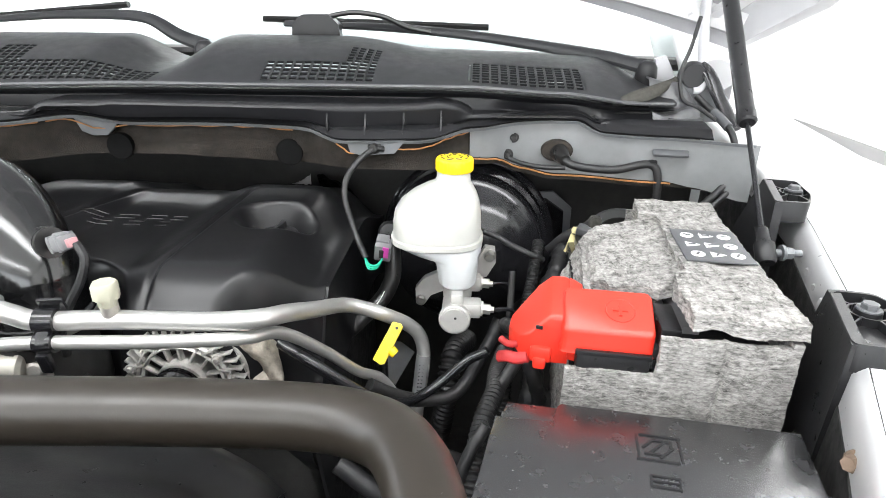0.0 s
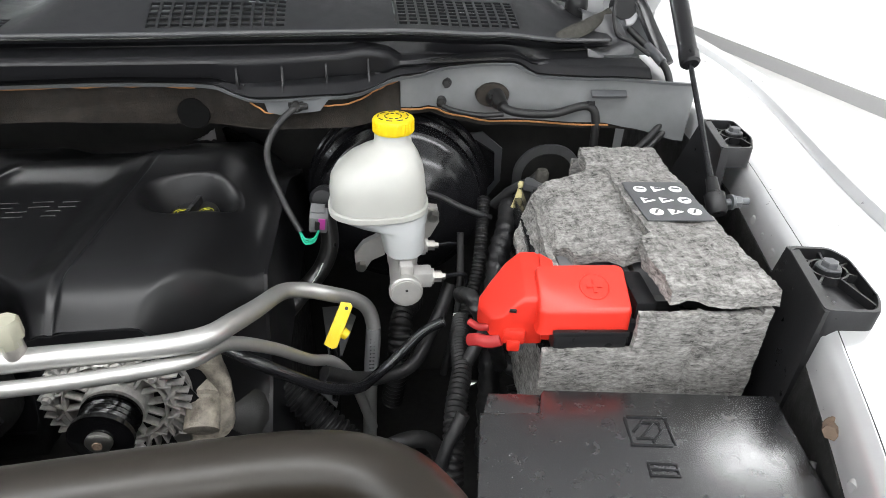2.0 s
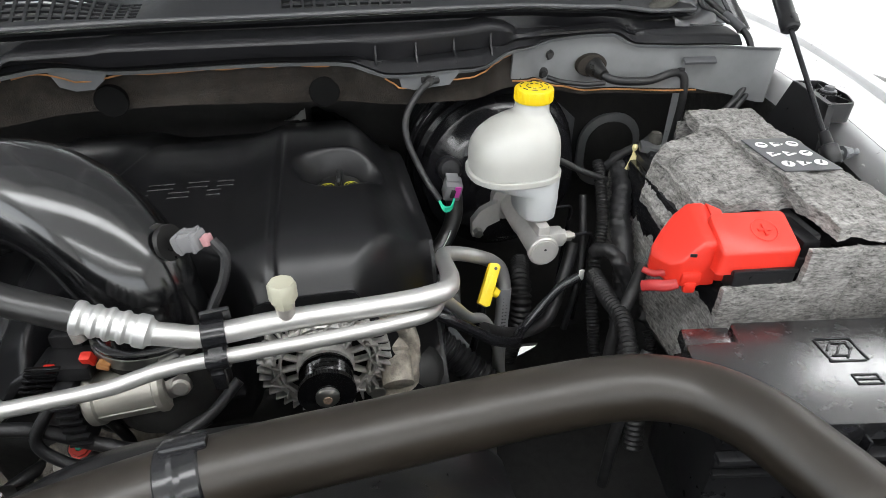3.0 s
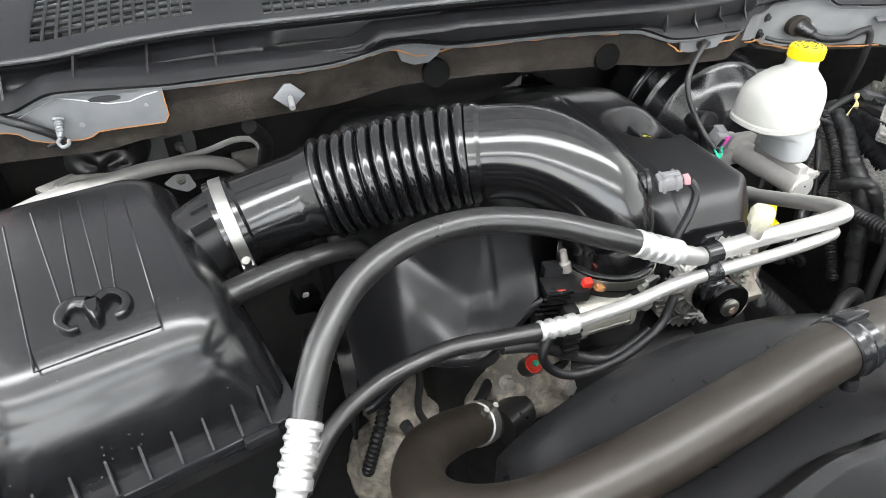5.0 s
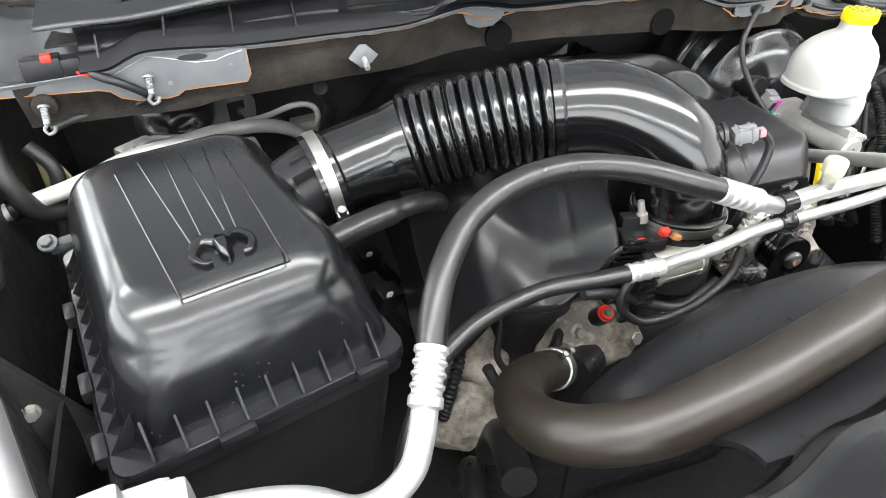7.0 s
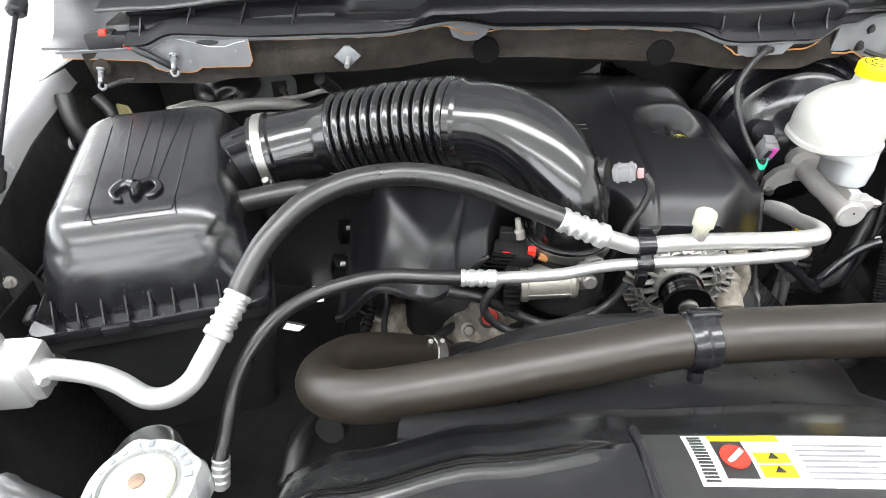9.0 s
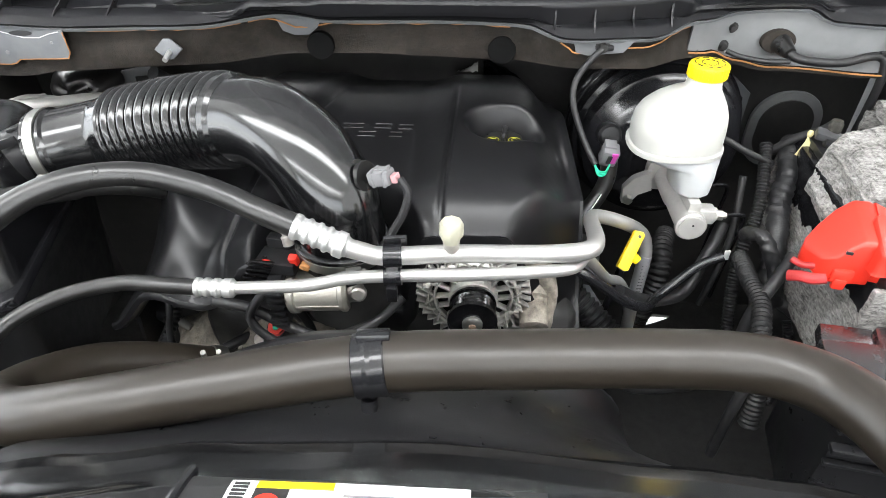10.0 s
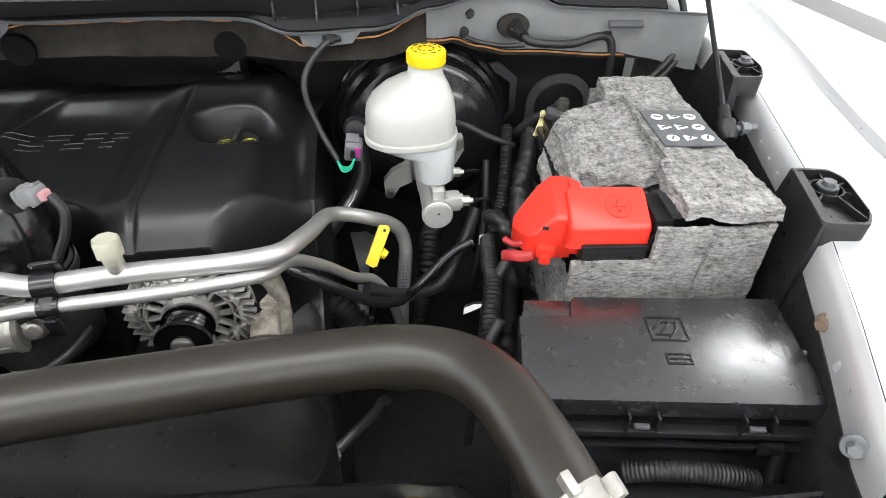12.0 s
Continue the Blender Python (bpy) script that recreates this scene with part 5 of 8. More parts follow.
def lid_ring(z):
    """Lid outline at a height: the walls lean in, then roll over in a quarter ellipse."""
    lean = min(max((z - 1.153) / 0.069, 0.0), 1.0)
    roll = 1 - (max(0.0, 1 - (max(z - 1.200, 0.0) / 0.0567) ** 2.0)) ** 0.5
    x0, x1 = 0.013 + 0.0105 * lean + 0.036 * roll, 0.234 - 0.010 * lean - 0.036 * roll
    y0, y1 = 0.016 + 0.014 * lean + 0.040 * roll, 0.314 - 0.002 * lean - 0.042 * roll
    return ring(x1 - x0, y1 - y0, 0.024 + 0.026 * lean - 0.028 * roll, (x0 + x1) / 2, (y0 + y1) / 2, z, SL * smooth01(1.155, 1.235, z), 10)


SL = 0.03
cxm, cym = AW / 2, AD / 2
lid_levels = [1.153 + 0.047 * k / 8 for k in range(8)] + [1.200 + 0.0567 * math.sin(radians(90 * k / 24)) for k in range(25)]
part("lid", loft([lid_ring(z) for z in lid_levels]), GLOSSD, airbox, "domed black lid with soft sheen")
part("flange", loft([ring(AW, AD, 0.016, cxm, cym, 1.142), ring(AW, AD, 0.016, cxm, cym, 1.151), ring(AW - 0.003, AD - 0.003, 0.015, cxm, cym, 1.1535), ring(AW - 0.03, AD - 0.03, 0.02, cxm, cym, 1.1535)]), GLOSS, airbox)
part("lower_body", loft([ring(AW - 0.05, AD - 0.05, 0.02, cxm, cym, 0.95), ring(AW - 0.016, AD - 0.016, 0.02, cxm, cym, 1.125), ring(AW - 0.004, AD - 0.004, 0.016, cxm, cym, 1.128), ring(AW - 0.004, AD - 0.004, 0.016, cxm, cym, 1.1405)]), LOOM, airbox)
# gussets round the flange
for side in range(2):
    cnt = 9 if side == 0 else 12
    for k in range(cnt):
        s = (k + 0.7) / (cnt + 0.4)
        if side == 0:
            m = AM @ pose(0.012 + (AW - 0.024) * s, 0.0, 0)
            tri = [(0.003, 1.1535), (0.022, 1.1535), (0.024, 1.178)]
            bm = prism(tri, -0.0009, 0.0009, m @ Matrix(((0, 0, 1, 0), (1, 0, 0, 0), (0, 1, 0, 0), (0, 0, 0, 1))))
        else:
            m = AM @ pose(0.0, 0.012 + (AD - 0.03) * s, 0)
            tri = [(0.003, 1.1535), (0.022, 1.1535), (0.025, 1.185)]
            bm = prism(tri, -0.0009, 0.0009, m @ Matrix(((1, 0, 0, 0), (0, 0, 1, 0), (0, 1, 0, 0), (0, 0, 0, 1))))
        part("gusset", bm, BLACK, airbox)
for s in (0.36, 0.84):
    part("clip", rbox(AM @ pose(AW * s, -0.003, 1.150), (0.028, 0.008, 0.010), 0.003), BLACK, airbox)
for s in (0.12, 0.34, 0.66):
    part("clip", rbox(AM @ pose(-0.003, AD * s, 1.150), (0.010, 0.026, 0.014), 0.003), BLACK, airbox)


def lid_z(v):
    return 1.2566 + SL * (v - 0.16)


def groove(name, pts, r=0.0012):
    part(name, sweep([AM @ Vector((u + 0.020, v + 0.004, lid_z(v + 0.004) + 0.0002 - 0.006 * smooth01(0.255, 0.285, v + 0.004))) for u, v in pts], r, 6), GLOSS, airbox, "raised moulded line")


groove("moulded_line", [(0.0552, 0.242), (0.059, 0.140), (0.063, 0.040), (0.103, 0.040), (0.1426, 0.039), (0.147, 0.130), (0.152, 0.235)], 0.0009)
groove("moulded_line", [(0.0772, 0.253), (0.0815, 0.175), (0.0859, 0.099), (0.0954, 0.099), (0.097, 0.175), (0.0994, 0.251)], 0.0009)
groove("moulded_line", [(0.1158, 0.2535), (0.1146, 0.175), (0.1134, 0.100), (0.1223, 0.0987), (0.129, 0.175), (0.1376, 0.2535)], 0.0009)
# plain raised badge: two curled lobes and a centre wedge
bd = bmesh.new()
for sgn in (-1, 1):
    BX = 0.125
    pts = [(BX + sgn * 0.004, 0.098), (BX + sgn * 0.014, 0.104), (BX + sgn * 0.024, 0.098), (BX + sgn * 0.028, 0.086), (BX + sgn * 0.022, 0.074), (BX + sgn * 0.015, 0.073)]
    path = curve_pts([AM @ Vector((BX + 0.8 * (u - BX), 0.084 + 0.9 * (v - 0.088), lid_z(v) + 0.0025)) for u, v in pts], 6)
    sweep(path, lambda s: 0.0068 - 0.0042 * s, 10, bm=bd, flat=0.8)
loft([[AM @ Vector((BX + 0.8 * x * k, 0.084 + 0.9 * y * k, lid_z(0.088) - 0.001 + z)) for x, y in ((-0.010, 0.014), (0.010, 0.014), (0.006, -0.014), (0.0, -0.022), (-0.006, -0.014))] for k, z in ((1, 0), (0.9, 0.006), (0.5, 0.010))], bm=bd)
part("badge", bd, TUBE, airbox, "plain raised moulded badge")

# neck, clamp and intake duct
part("neck", loft([[Vector(c) + Vector((0, math.cos(a), math.sin(a))) * r for a in np.linspace(0, 2 * math.pi, 28, endpoint=False)] for c, r in (((-0.80, 0.628, 1.203), 0.040), ((-0.775, 0.641, 1.211), 0.042), ((-0.757, 0.650, 1.216), 0.043), ((-0.735, 0.657, 1.223), 0.043), ((-0.715, 0.661, 1.226), 0.043))]), BLACK, airbox)
part("neck_box", rbox(pose(-0.790, 0.632, 1.203, 0, -10, 20), (0.062, 0.098, 0.080), 0.014, 3), BLACK, airbox, "squared neck of the air box")
for k in range(3):
    part("neck_rib", rbox(pose(-0.748, 0.616 + 0.022 * k, 1.257 - 0.004 * abs(k - 1), 0, -14, 18), (0.022, 0.0025, 0.010), 0.0006), BLACK, airbox)
duct = thing("intake_duct", "shiny black intake duct with corrugated bellows and elbow", "intake duct", at=(-0.5, 0.62, 1.25))
spine = curve_pts([(-0.738, 0.656, 1.222), (-0.69, 0.664, 1.231), (-0.636, 0.664, 1.244), (-0.565, 0.649, 1.263), (-0.49, 0.628, 1.279), (-0.44, 0.604, 1.284), (-0.400, 0.578, 1.268), (-0.376, 0.560, 1.237), (-0.367, 0.552, 1.20), (-0.366, 0.55, 1.170)], 14)
cut1, cut2 = 2 * 14, 4 * 14
part("cuff", sweep(spine[: cut1 + 1], lambda s: 0.0475 if s < 0.22 else 0.0445 + 0.004 * max(0, s - 0.8) / 0.2, 36), TUBE, duct)
seg_pts = spine[cut1 : cut2 + 1]
fine = []
for a, b in zip(seg_pts, seg_pts[1:]):
    fine += [a.lerp(b, k / 12) for k in range(12)]
fine.append(seg_pts[-1])
NR = 12
part("bellows", sweep(fine, lambda s: 0.0438 + 0.0088 * math.sqrt(max(0.0, 1 - (2 * ((NR * s) % 1.0) - 1) ** 2)), 44), TUBE, duct, "corrugated black bellows")
part("elbow", sweep(spine[cut2:], lambda s: 0.0500 if s < 0.06 else (0.0465 if s < 0.80 else 0.0465 - 0.001 * s), 40), TUBE, duct, "smooth glossy elbow")
part("elbow_cuff", rings_along((-0.366, 0.55, 1.19), (-0.366, 0.55, 1.172), [(0, 0.047), (0.1, 0.0495), (0.9, 0.0495), (1, 0.047)], 36), TUBE, duct)
# a moulded parting line along the elbow
part("parting_line", sweep([p + Vector((0, 0, 0.0466)) for p in spine[cut2 + 6 : cut2 + 40]], 0.0008, 5), TUBE, duct)


def band_clamp(name, c, axis, r, w, label, screw=(0, -1, -0.2)):
    c, axis = Vector(c), Vector(axis).normalized()
    b = thing(name, label, "hose clamp", "hose clamps", at=c)
    part("band", rings_along(c - axis * w / 2, c + axis * w / 2, [(0, r - 0.001), (0.03, r + 0.0012), (0.97, r + 0.0012), (1, r - 0.001)], 44), STEEL, b)
    s = Vector(screw)
    s = (s - axis * s.dot(axis)).normalized()
    t = axis.cross(s)
    part("screw_housing", rbox(Matrix.Translation(c + s * (r + 0.005)) @ Matrix((axis, t, s)).transposed().to_4x4(), (w * 1.0, 0.016, 0.008), 0.0025), STEEL, b)
    part("screw", rings_along(c + s * (r + 0.006) - t * 0.016, c + s * (r + 0.006) + t * 0.012, [(0, 0.0042), (0.3, 0.0042), (0.31, 0.003), (1, 0.003)], 12), STEEL, b)
    return b


band_clamp("band_clamp", (-0.727, 0.6575, 1.2245), (1, 0.14, 0.16), 0.0475, 0.012, "bright steel worm clamp on intake duct", (0.1, -1, -0.45))
band_clamp("band_clamp", (-0.366, 0.55, 1.180), (0, 0, 1), 0.0490, 0.011, "dull steel band clamp below the elbow", (0.4, -1, 0))
# breather stub beside the neck
br = thing("breather_hose", "short thick black breather hose by the air box", "hose", at=(-0.7, 0.59, 1.2))
part("hose", sweep(curve_pts([(-0.745, 0.556, 1.214), (-0.715, 0.572, 1.213), (-0.68, 0.588, 1.212), (-0.645, 0.606, 1.207), (-0.615, 0.63, 1.19), (-0.60, 0.66, 1.16), (-0.595, 0.68, 1.12)], 8), lambda s: 0.0125 if s < 0.34 else 0.0105, 16), RUBBER, br)

# temperature sensor in the elbow
sen = thing("air_temperature_sensor", "grey plugged sensor with black grommet in elbow", "sensor", at=(-0.33, 0.545, 1.26))
part("grommet", rings_along((-0.352, 0.556, 1.258), (-0.334, 0.548, 1.262), [(0, 0.016), (0.5, 0.016), (0.55, 0.012), (0.8, 0.012), (0.82, 0.015), (1, 0.015)], 22), RUBBER, sen)
part("plug", rbox(pose(-0.318, 0.541, 1.266, 0, -14, -20), (0.024, 0.017, 0.015), 0.004), GREYP, sen, "grey plastic plug")
for k in range(2):
    part("plug_rib", rbox(pose(-0.318, 0.541, 1.266, 0, -14, -20) @ pose(-0.006 + 0.012 * k, 0, 0), (0.0030, 0.0180, 0.0160), 0.0008), GREYP, sen)
part("plug_latch", rbox(pose(-0.318, 0.541, 1.266, 0, -14, -20) @ pose(0.002, 0, 0.0080), (0.016, 0.006, 0.003), 0.001), GREYP, sen)
part("lock_tab", rbox(pose(-0.3035, 0.5345, 1.2690, 0, -14, -20), (0.006, 0.009, 0.008), 0.001), PINK, sen, "pale pink locking tab")
part("lead", pipe([(-0.300, 0.535, 1.268), (-0.292, 0.530, 1.255), (-0.297, 0.525, 1.235), (-0.308, 0.520, 1.215), (-0.318, 0.512, 1.19), (-0.322, 0.515, 1.16)], 0.0042, 8), WIRE, sen, "taped black lead")

# ---- throttle body ----
thr = thing("throttle_body", "cast throttle body with motor and wiring plug", "throttle body", at=(-0.37, 0.55, 1.13))
part("housing", rings_along((-0.366, 0.55, 1.10), (-0.366, 0.55, 1.172), [(0, 0.050), (0.4, 0.050), (0.5, 0.045), (1, 0.045)], 32), DARK, thr)
part("motor", rings_along((-0.356, 0.5140, 1.1440), (-0.420, 0.5150, 1.1385), [(0, 0.0190), (0.05, 0.0225), (0.12, 0.0225), (0.14, 0.0212), (0.84, 0.0212), (0.86, 0.0235), (0.97, 0.0235), (1, 0.0210)], 28), PALECAN, thr, "pale plated motor can")
part("motor_nose", rings_along((-0.340, 0.5138, 1.1454), (-0.356, 0.5140, 1.1440), [(0, 0.008), (0.3, 0.012), (1, 0.013)], 18), CAST, thr)
part("motor_seam", straight((-0.362, 0.4930, 1.1400), (-0.412, 0.4940, 1.1355), 0.0009, 6), CAST, thr)
part("gear_cover", rbox(pose(-0.4290, 0.5180, 1.1350, 0, 0, -3), (0.016, 0.050, 0.066), 0.005), BLACK, thr, "black gear cover")
for k in range(6):
    part("gear_cover_rib", rbox(pose(-0.4290, 0.4915, 1.112 + 0.0085 * k, 0, 0, -3), (0.018, 0.005, 0.0028), 0.0006), BLACK, thr)
part("mount_lug", rings_along((-0.344, 0.505, 1.150), (-0.344, 0.497, 1.152), [(0, 0.008), (0.8, 0.008), (1, 0.006)], 14), CAST, thr)
plug = part("wiring_plug", rbox(pose(-0.428, 0.5220, 1.1740, 0, 0, -8), (0.044, 0.030, 0.014), 0.003), BLACK, thr, "black wiring plug")
part("plug_back", rbox(pose(-0.430, 0.5400, 1.1820, 0, 0, -8), (0.026, 0.014, 0.022), 0.003), BLACK, plug)
for k in range(5):
    part("plug_fin", rbox(pose(-0.452 + 0.003 * k, 0.5070, 1.162 + 0.0055 * k, 0, 0, -8), (0.026, 0.004, 0.0016), 0.0004), TUBE, plug)
part("red_lock", rbox(pose(-0.409, 0.5130, 1.1830, 20, 0, -8), (0.009, 0.008, 0.013), 0.002), RED, plug, "red locking tab")
part("red_seal", rbox(pose(-0.437, 0.5100, 1.1825, 0, 0, -8), (0.008, 0.004, 0.003), 0.001), RED, plug)
part("orange_seal", rbox(pose(-0.397, 0.5080, 1.1790, 0, 20, -8), (0.010, 0.007, 0.006), 0.0015), ORANGE, plug)
part("valve_stub", rings_along((-0.420, 0.5350, 1.185), (-0.424, 0.5400, 1.208), [(0, 0.006), (0.4, 0.006), (0.45, 0.004), (1, 0.0035)], 12), CAST, plug)
part("loom", pipe([(-0.44, 0.50, 1.155), (-0.46, 0.49, 1.12), (-0.43, 0.485, 1.09), (-0.38, 0.48, 1.10), (-0.33, 0.49, 1.12), (-0.30, 0.51, 1.14)], 0.0048, 10), WIRE, thr, "taped black loom")

# ---- engine cover ----
cover = thing("engine_cover", "large black moulded engine cover with raised lobes", "engine cover", at=(-0.34, 0.8, 1.1))


def cover_z(x, y):
    xr = x + 0.36
    z = 1.222
    lobe = 1 - smooth01(-0.46, -0.40, x)
    z -= 0.048 * (1 - lobe) * (1 - smooth01(0.530, 0.612, y)) ** 1.5
    # the passenger-side lobe ends in a folded front: a crease with a corner at its lowest point
    s = min((y - 0.545) * 0.94 + (x + 0.517) * 0.34, (y - 0.545) * 0.66 + (x + 0.517) * 0.75)
    zc = 1.163 + 0.040 * smooth01(0.0, 0.075, abs(x + 0.517))
    soft = 0.005 * math.log1p(math.exp(min(-s / 0.005, 40.0)))
    z -= lobe * ((1.222 - zc) * (1 - smooth01(-0.01, 0.13, s)) + 0.075 * (1 - math.exp(-2.6 * soft / 0.075)))
    z -= 0.004 * lobe * (1 - smooth01(0.0, 0.006, abs(x + 0.494 - 0.20 * max(0, y - 0.54)))) * smooth01(0.50, 0.56, y)
    z -= 0.10 * smooth01(-0.02, 0.05, (x + 0.19) - (y - 0.555)) * smooth01(-0.20, -0.17, x)
    z -= 0.055 * smooth01(0.86, 1.07, y)
    z -= 0.05 * (smooth01(0.175, 0.25, xr) if xr > 0 else smooth01(0.20, 0.275, -xr)) ** 1.5
    z -= 0.005 * (1 - smooth01(0.0, 0.0055, abs(x + 0.262 - 0.02 * (y - 0.7)))) * smooth01(0.5, 0.6, y) * (1 - smooth01(0.82, 0.9, y))
    # step between the lobes and the valley
    z -= 0.012 * (1 - smooth01(0.05, 0.10, abs(xr - 0.0)))
    # scooped seat round the filler cap
    d = math.hypot((x + 0.194) / 0.056, (y - 0.768) / (0.046 if y > 0.768 else 0.066))
    z -= 0.046 * (1 - smooth01(0.50, 1.0, d))
    # throttle arch
    a = math.hypot((x + 0.366) / 0.095, (y - 0.50) / 0.13)
    z -= 0.10 * (1 - smooth01(0.75, 1.0, a))
    return z


def front_y(x):
    return 0.555 - 0.040 * (1 - smooth01(-0.46, -0.42, x))


def cover_pt(u, v):
    x = -0.635 + 0.53 * u
    y = front_y(x) + (1.055 - front_y(x)) * v**1.25
    return (x, y, cover_z(x, y))


part("shell", slab(210, 190, cover_pt, 0.004), COVER, cover, angle=80)
part("front_skirt", slab(60, 6, lambda u, v: (lambda x: (x, front_y(x) - 0.006 * math.sin(v * 2.2) + 0.02 * v * v, cover_z(x, front_y(x)) - (0.010 + 0.045 * smooth01(-0.46, -0.42, x)) * v))(-0.635 + 0.53 * u), 0.004), COVER, cover)
part("side_skirt", slab(40, 8, lambda u, v: (-0.105 + 0.012 * v, 0.555 + 0.5 * u, cover_z(-0.105, 0.555 + 0.5 * u) - 0.10 * v), 0.004), COVER, cover)
part("side_skirt", slab(40, 8, lambda u, v: (-0.635 - 0.012 * v, 0.555 + 0.5 * u, cover_z(-0.635, 0.555 + 0.5 * u) - 0.10 * v), 0.004), COVER, cover)
# raised moulded bars in place of lettering
for k, (cx, cy, w) in enumerate(((-0.395, 0.770, 0.034), (-0.352, 0.772, 0.030), (-0.312, 0.772, 0.024), (-0.282, 0.770, 0.020), (-0.375, 0.748, 0.028), (-0.330, 0.749, 0.024), (-0.293, 0.749, 0.016))):
    bm = bmesh.new()
    for dy in (-0.006, 0.006):
        sweep([Vector((cx - 0.04 + w * t, cy - 0.01 + dy, cover_z(cx - 0.04 + w * t, cy - 0.01 + dy) + 0.0006)) for t in np.linspace(-0.45, 0.45, 7)], 0.0007, 6, bm=bm)
    part("raised_bar", bm, COVER, cover, "raised moulded bar")
oil = thing("oil_filler_cap", "black oil filler cap with yellow print", "filler cap", at=(-0.193, 0.754, 1.178))
part("disc", rings_along((-0.194, 0.766, 1.172), (-0.194, 0.766, 1.193), [(0, 0.027), (0.75, 0.027), (1, 0.025)], 32), BLACK, oil)
part("grip", rbox(pose(-0.194, 0.766, 1.196, 0, 0, 84), (0.046, 0.006, 0.012), 0.002), BLACK, oil)
part("grip_end", rbox(pose(-0.1945, 0.757, 1.2023, 0, 0, 84), (0.010, 0.004, 0.001), 0.0003), CORNER, oil, "pale end of the grip")
for sgn in (-1, 1):
    bm = bmesh.new()
    for rr, a0, a1 in ((0.0078, 0, 340), (0.0040, 30, 250)):
        sweep([Vector((-0.194 + sgn * 0.0140 + rr * math.cos(radians(a)), 0.763 + 0.9 * rr * math.sin(radians(a)), 1.1934)) for a in range(a0, a1 + 1, 20)], 0.00045, 5, bm=bm)
    part("print", bm, OLIVE, oil, "faded yellow printed mark")

# ---- alternator ----
alt = thing("alternator", "cast aluminium alternator with radial vents and pulley", "alternator", at=(-0.235, 0.53, 1.10))
AC = Vector((-0.2276, 0.539, 1.1127))
part("body", rings_along(AC + Vector((0, 0.115, 0)), AC + Vector((0, 0.022, 0)), [(0, 0.062), (0.1, 0.066), (0.6, 0.066), (0.62, 0.052), (1, 0.050)], 40), DARK, alt, "dark laminated core")
part("rim", loft([[AC + Vector((math.cos(a) * r, y, math.sin(a) * r)) for a in np.linspace(0, 2 * math.pi, 56, endpoint=False)] for r, y in ((0.0560, 0.004), (0.0585, 0.001), (0.0610, 0.004), (0.0610, 0.012), (0.0560, 0.012), (0.0560, 0.004))], cap=False), ALTM, alt)
part("rear_ring", loft([[AC + Vector((math.cos(a) * r, y, math.sin(a) * r)) for a in np.linspace(0, 2 * math.pi, 56, endpoint=False)] for r, y in ((0.0735, 0.014), (0.0765, 0.014), (0.0765, 0.045), (0.0735, 0.045), (0.0735, 0.014))], cap=False), ALTM, alt)
part("hub", loft([[AC + Vector((math.cos(a) * r, y, math.sin(a) * r)) for a in np.linspace(0, 2 * math.pi, 40, endpoint=False)] for r, y in ((0.020, -0.004), (0.0315, -0.004), (0.033, 0.0), (0.033, 0.02), (0.020, 0.02), (0.020, -0.004))], cap=False), ALTM, alt)
part("mid_ring", loft([[AC + Vector((math.cos(a) * r, y, math.sin(a) * r)) for a in np.linspace(0, 2 * math.pi, 48, endpoint=False)] for r, y in ((0.0495, 0.003), (0.0515, 0.001), (0.0535, 0.003), (0.0535, 0.010), (0.0495, 0.010), (0.0495, 0.003))], cap=False), ALTM, alt)
for k in range(16):
    a = 2 * math.pi * k / 16
    part("spoke", rbox(Matrix.Translation(AC) @ pose(0, 0, 0, 0, -math.degrees(a), 0) @ pose(0.0415, 0.006, 0, 0, 8 if k % 2 else -8, 0), (0.021, 0.008, 0.0032), 0.001), ALTM, alt)
for k in range(12):
    for lean in (-24, 24):
        a = 2 * math.pi * (k + 0.5 + lean / 100) / 12
        part("arm", rbox(Matrix.Translation(AC) @ pose(0, 0, 0, 0, -math.degrees(a), 0) @ pose(0.0585, 0.005, 0, 0, lean * 1.4, 0), (0.015, 0.008, 0.0030), 0.001), ALTM, alt)
for k in range(38):
    a = 2 * math.pi * k / 38
    part("fin", rbox(Matrix.Translation(AC) @ pose(0, 0, 0, 0, -math.degrees(a), 0) @ pose(0.0685, 0.010, 0, 0, 22, 0), (0.018, 0.012, 0.0026), 0.001), ALTM, alt)
for a_ in (40, 160, 280):
    a = radians(a_)
    part("bolt", hexbolt(AC + Vector((math.cos(a) * 0.064, -0.001, math.sin(a) * 0.064)), (0, -1, 0), 0.0042, 0.005, 0.006), ALTM, alt)
pul = part("pulley", rings_along(AC + Vector((0, -0.004, 0)), AC + Vector((0, -0.036, 0)), [(0, 0.028), (0.1, 0.031), (0.18, 0.031), (0.22, 0.028), (0.3, 0.030), (0.38, 0.028), (0.46, 0.030), (0.54, 0.028), (0.62, 0.030), (0.7, 0.028), (0.8, 0.032), (0.95, 0.032), (1, 0.029)], 36), TUBE, alt, "black ribbed pulley")
part("pulley_face", rings_along(AC + Vector((0, -0.0365, 0)), AC + Vector((0, -0.042, 0)), [(0, 0.013), (0.6, 0.013), (1, 0.010)], 20), STEEL, pul, "steel pulley bolt")
part("bolt_socket", rings_along(AC + Vector((0, -0.0415, 0)), AC + Vector((0, -0.0432, 0)), [(0, 0.0052), (1, 0.0048)], 14), RUST, pul, "rusty bolt socket")
for ob in alt.children_recursive:
    ob.data.transform(Matrix.Translation(AC) @ Matrix.Diagonal((0.83, 1, 0.83, 1)) @ Matrix.Translation(-AC))
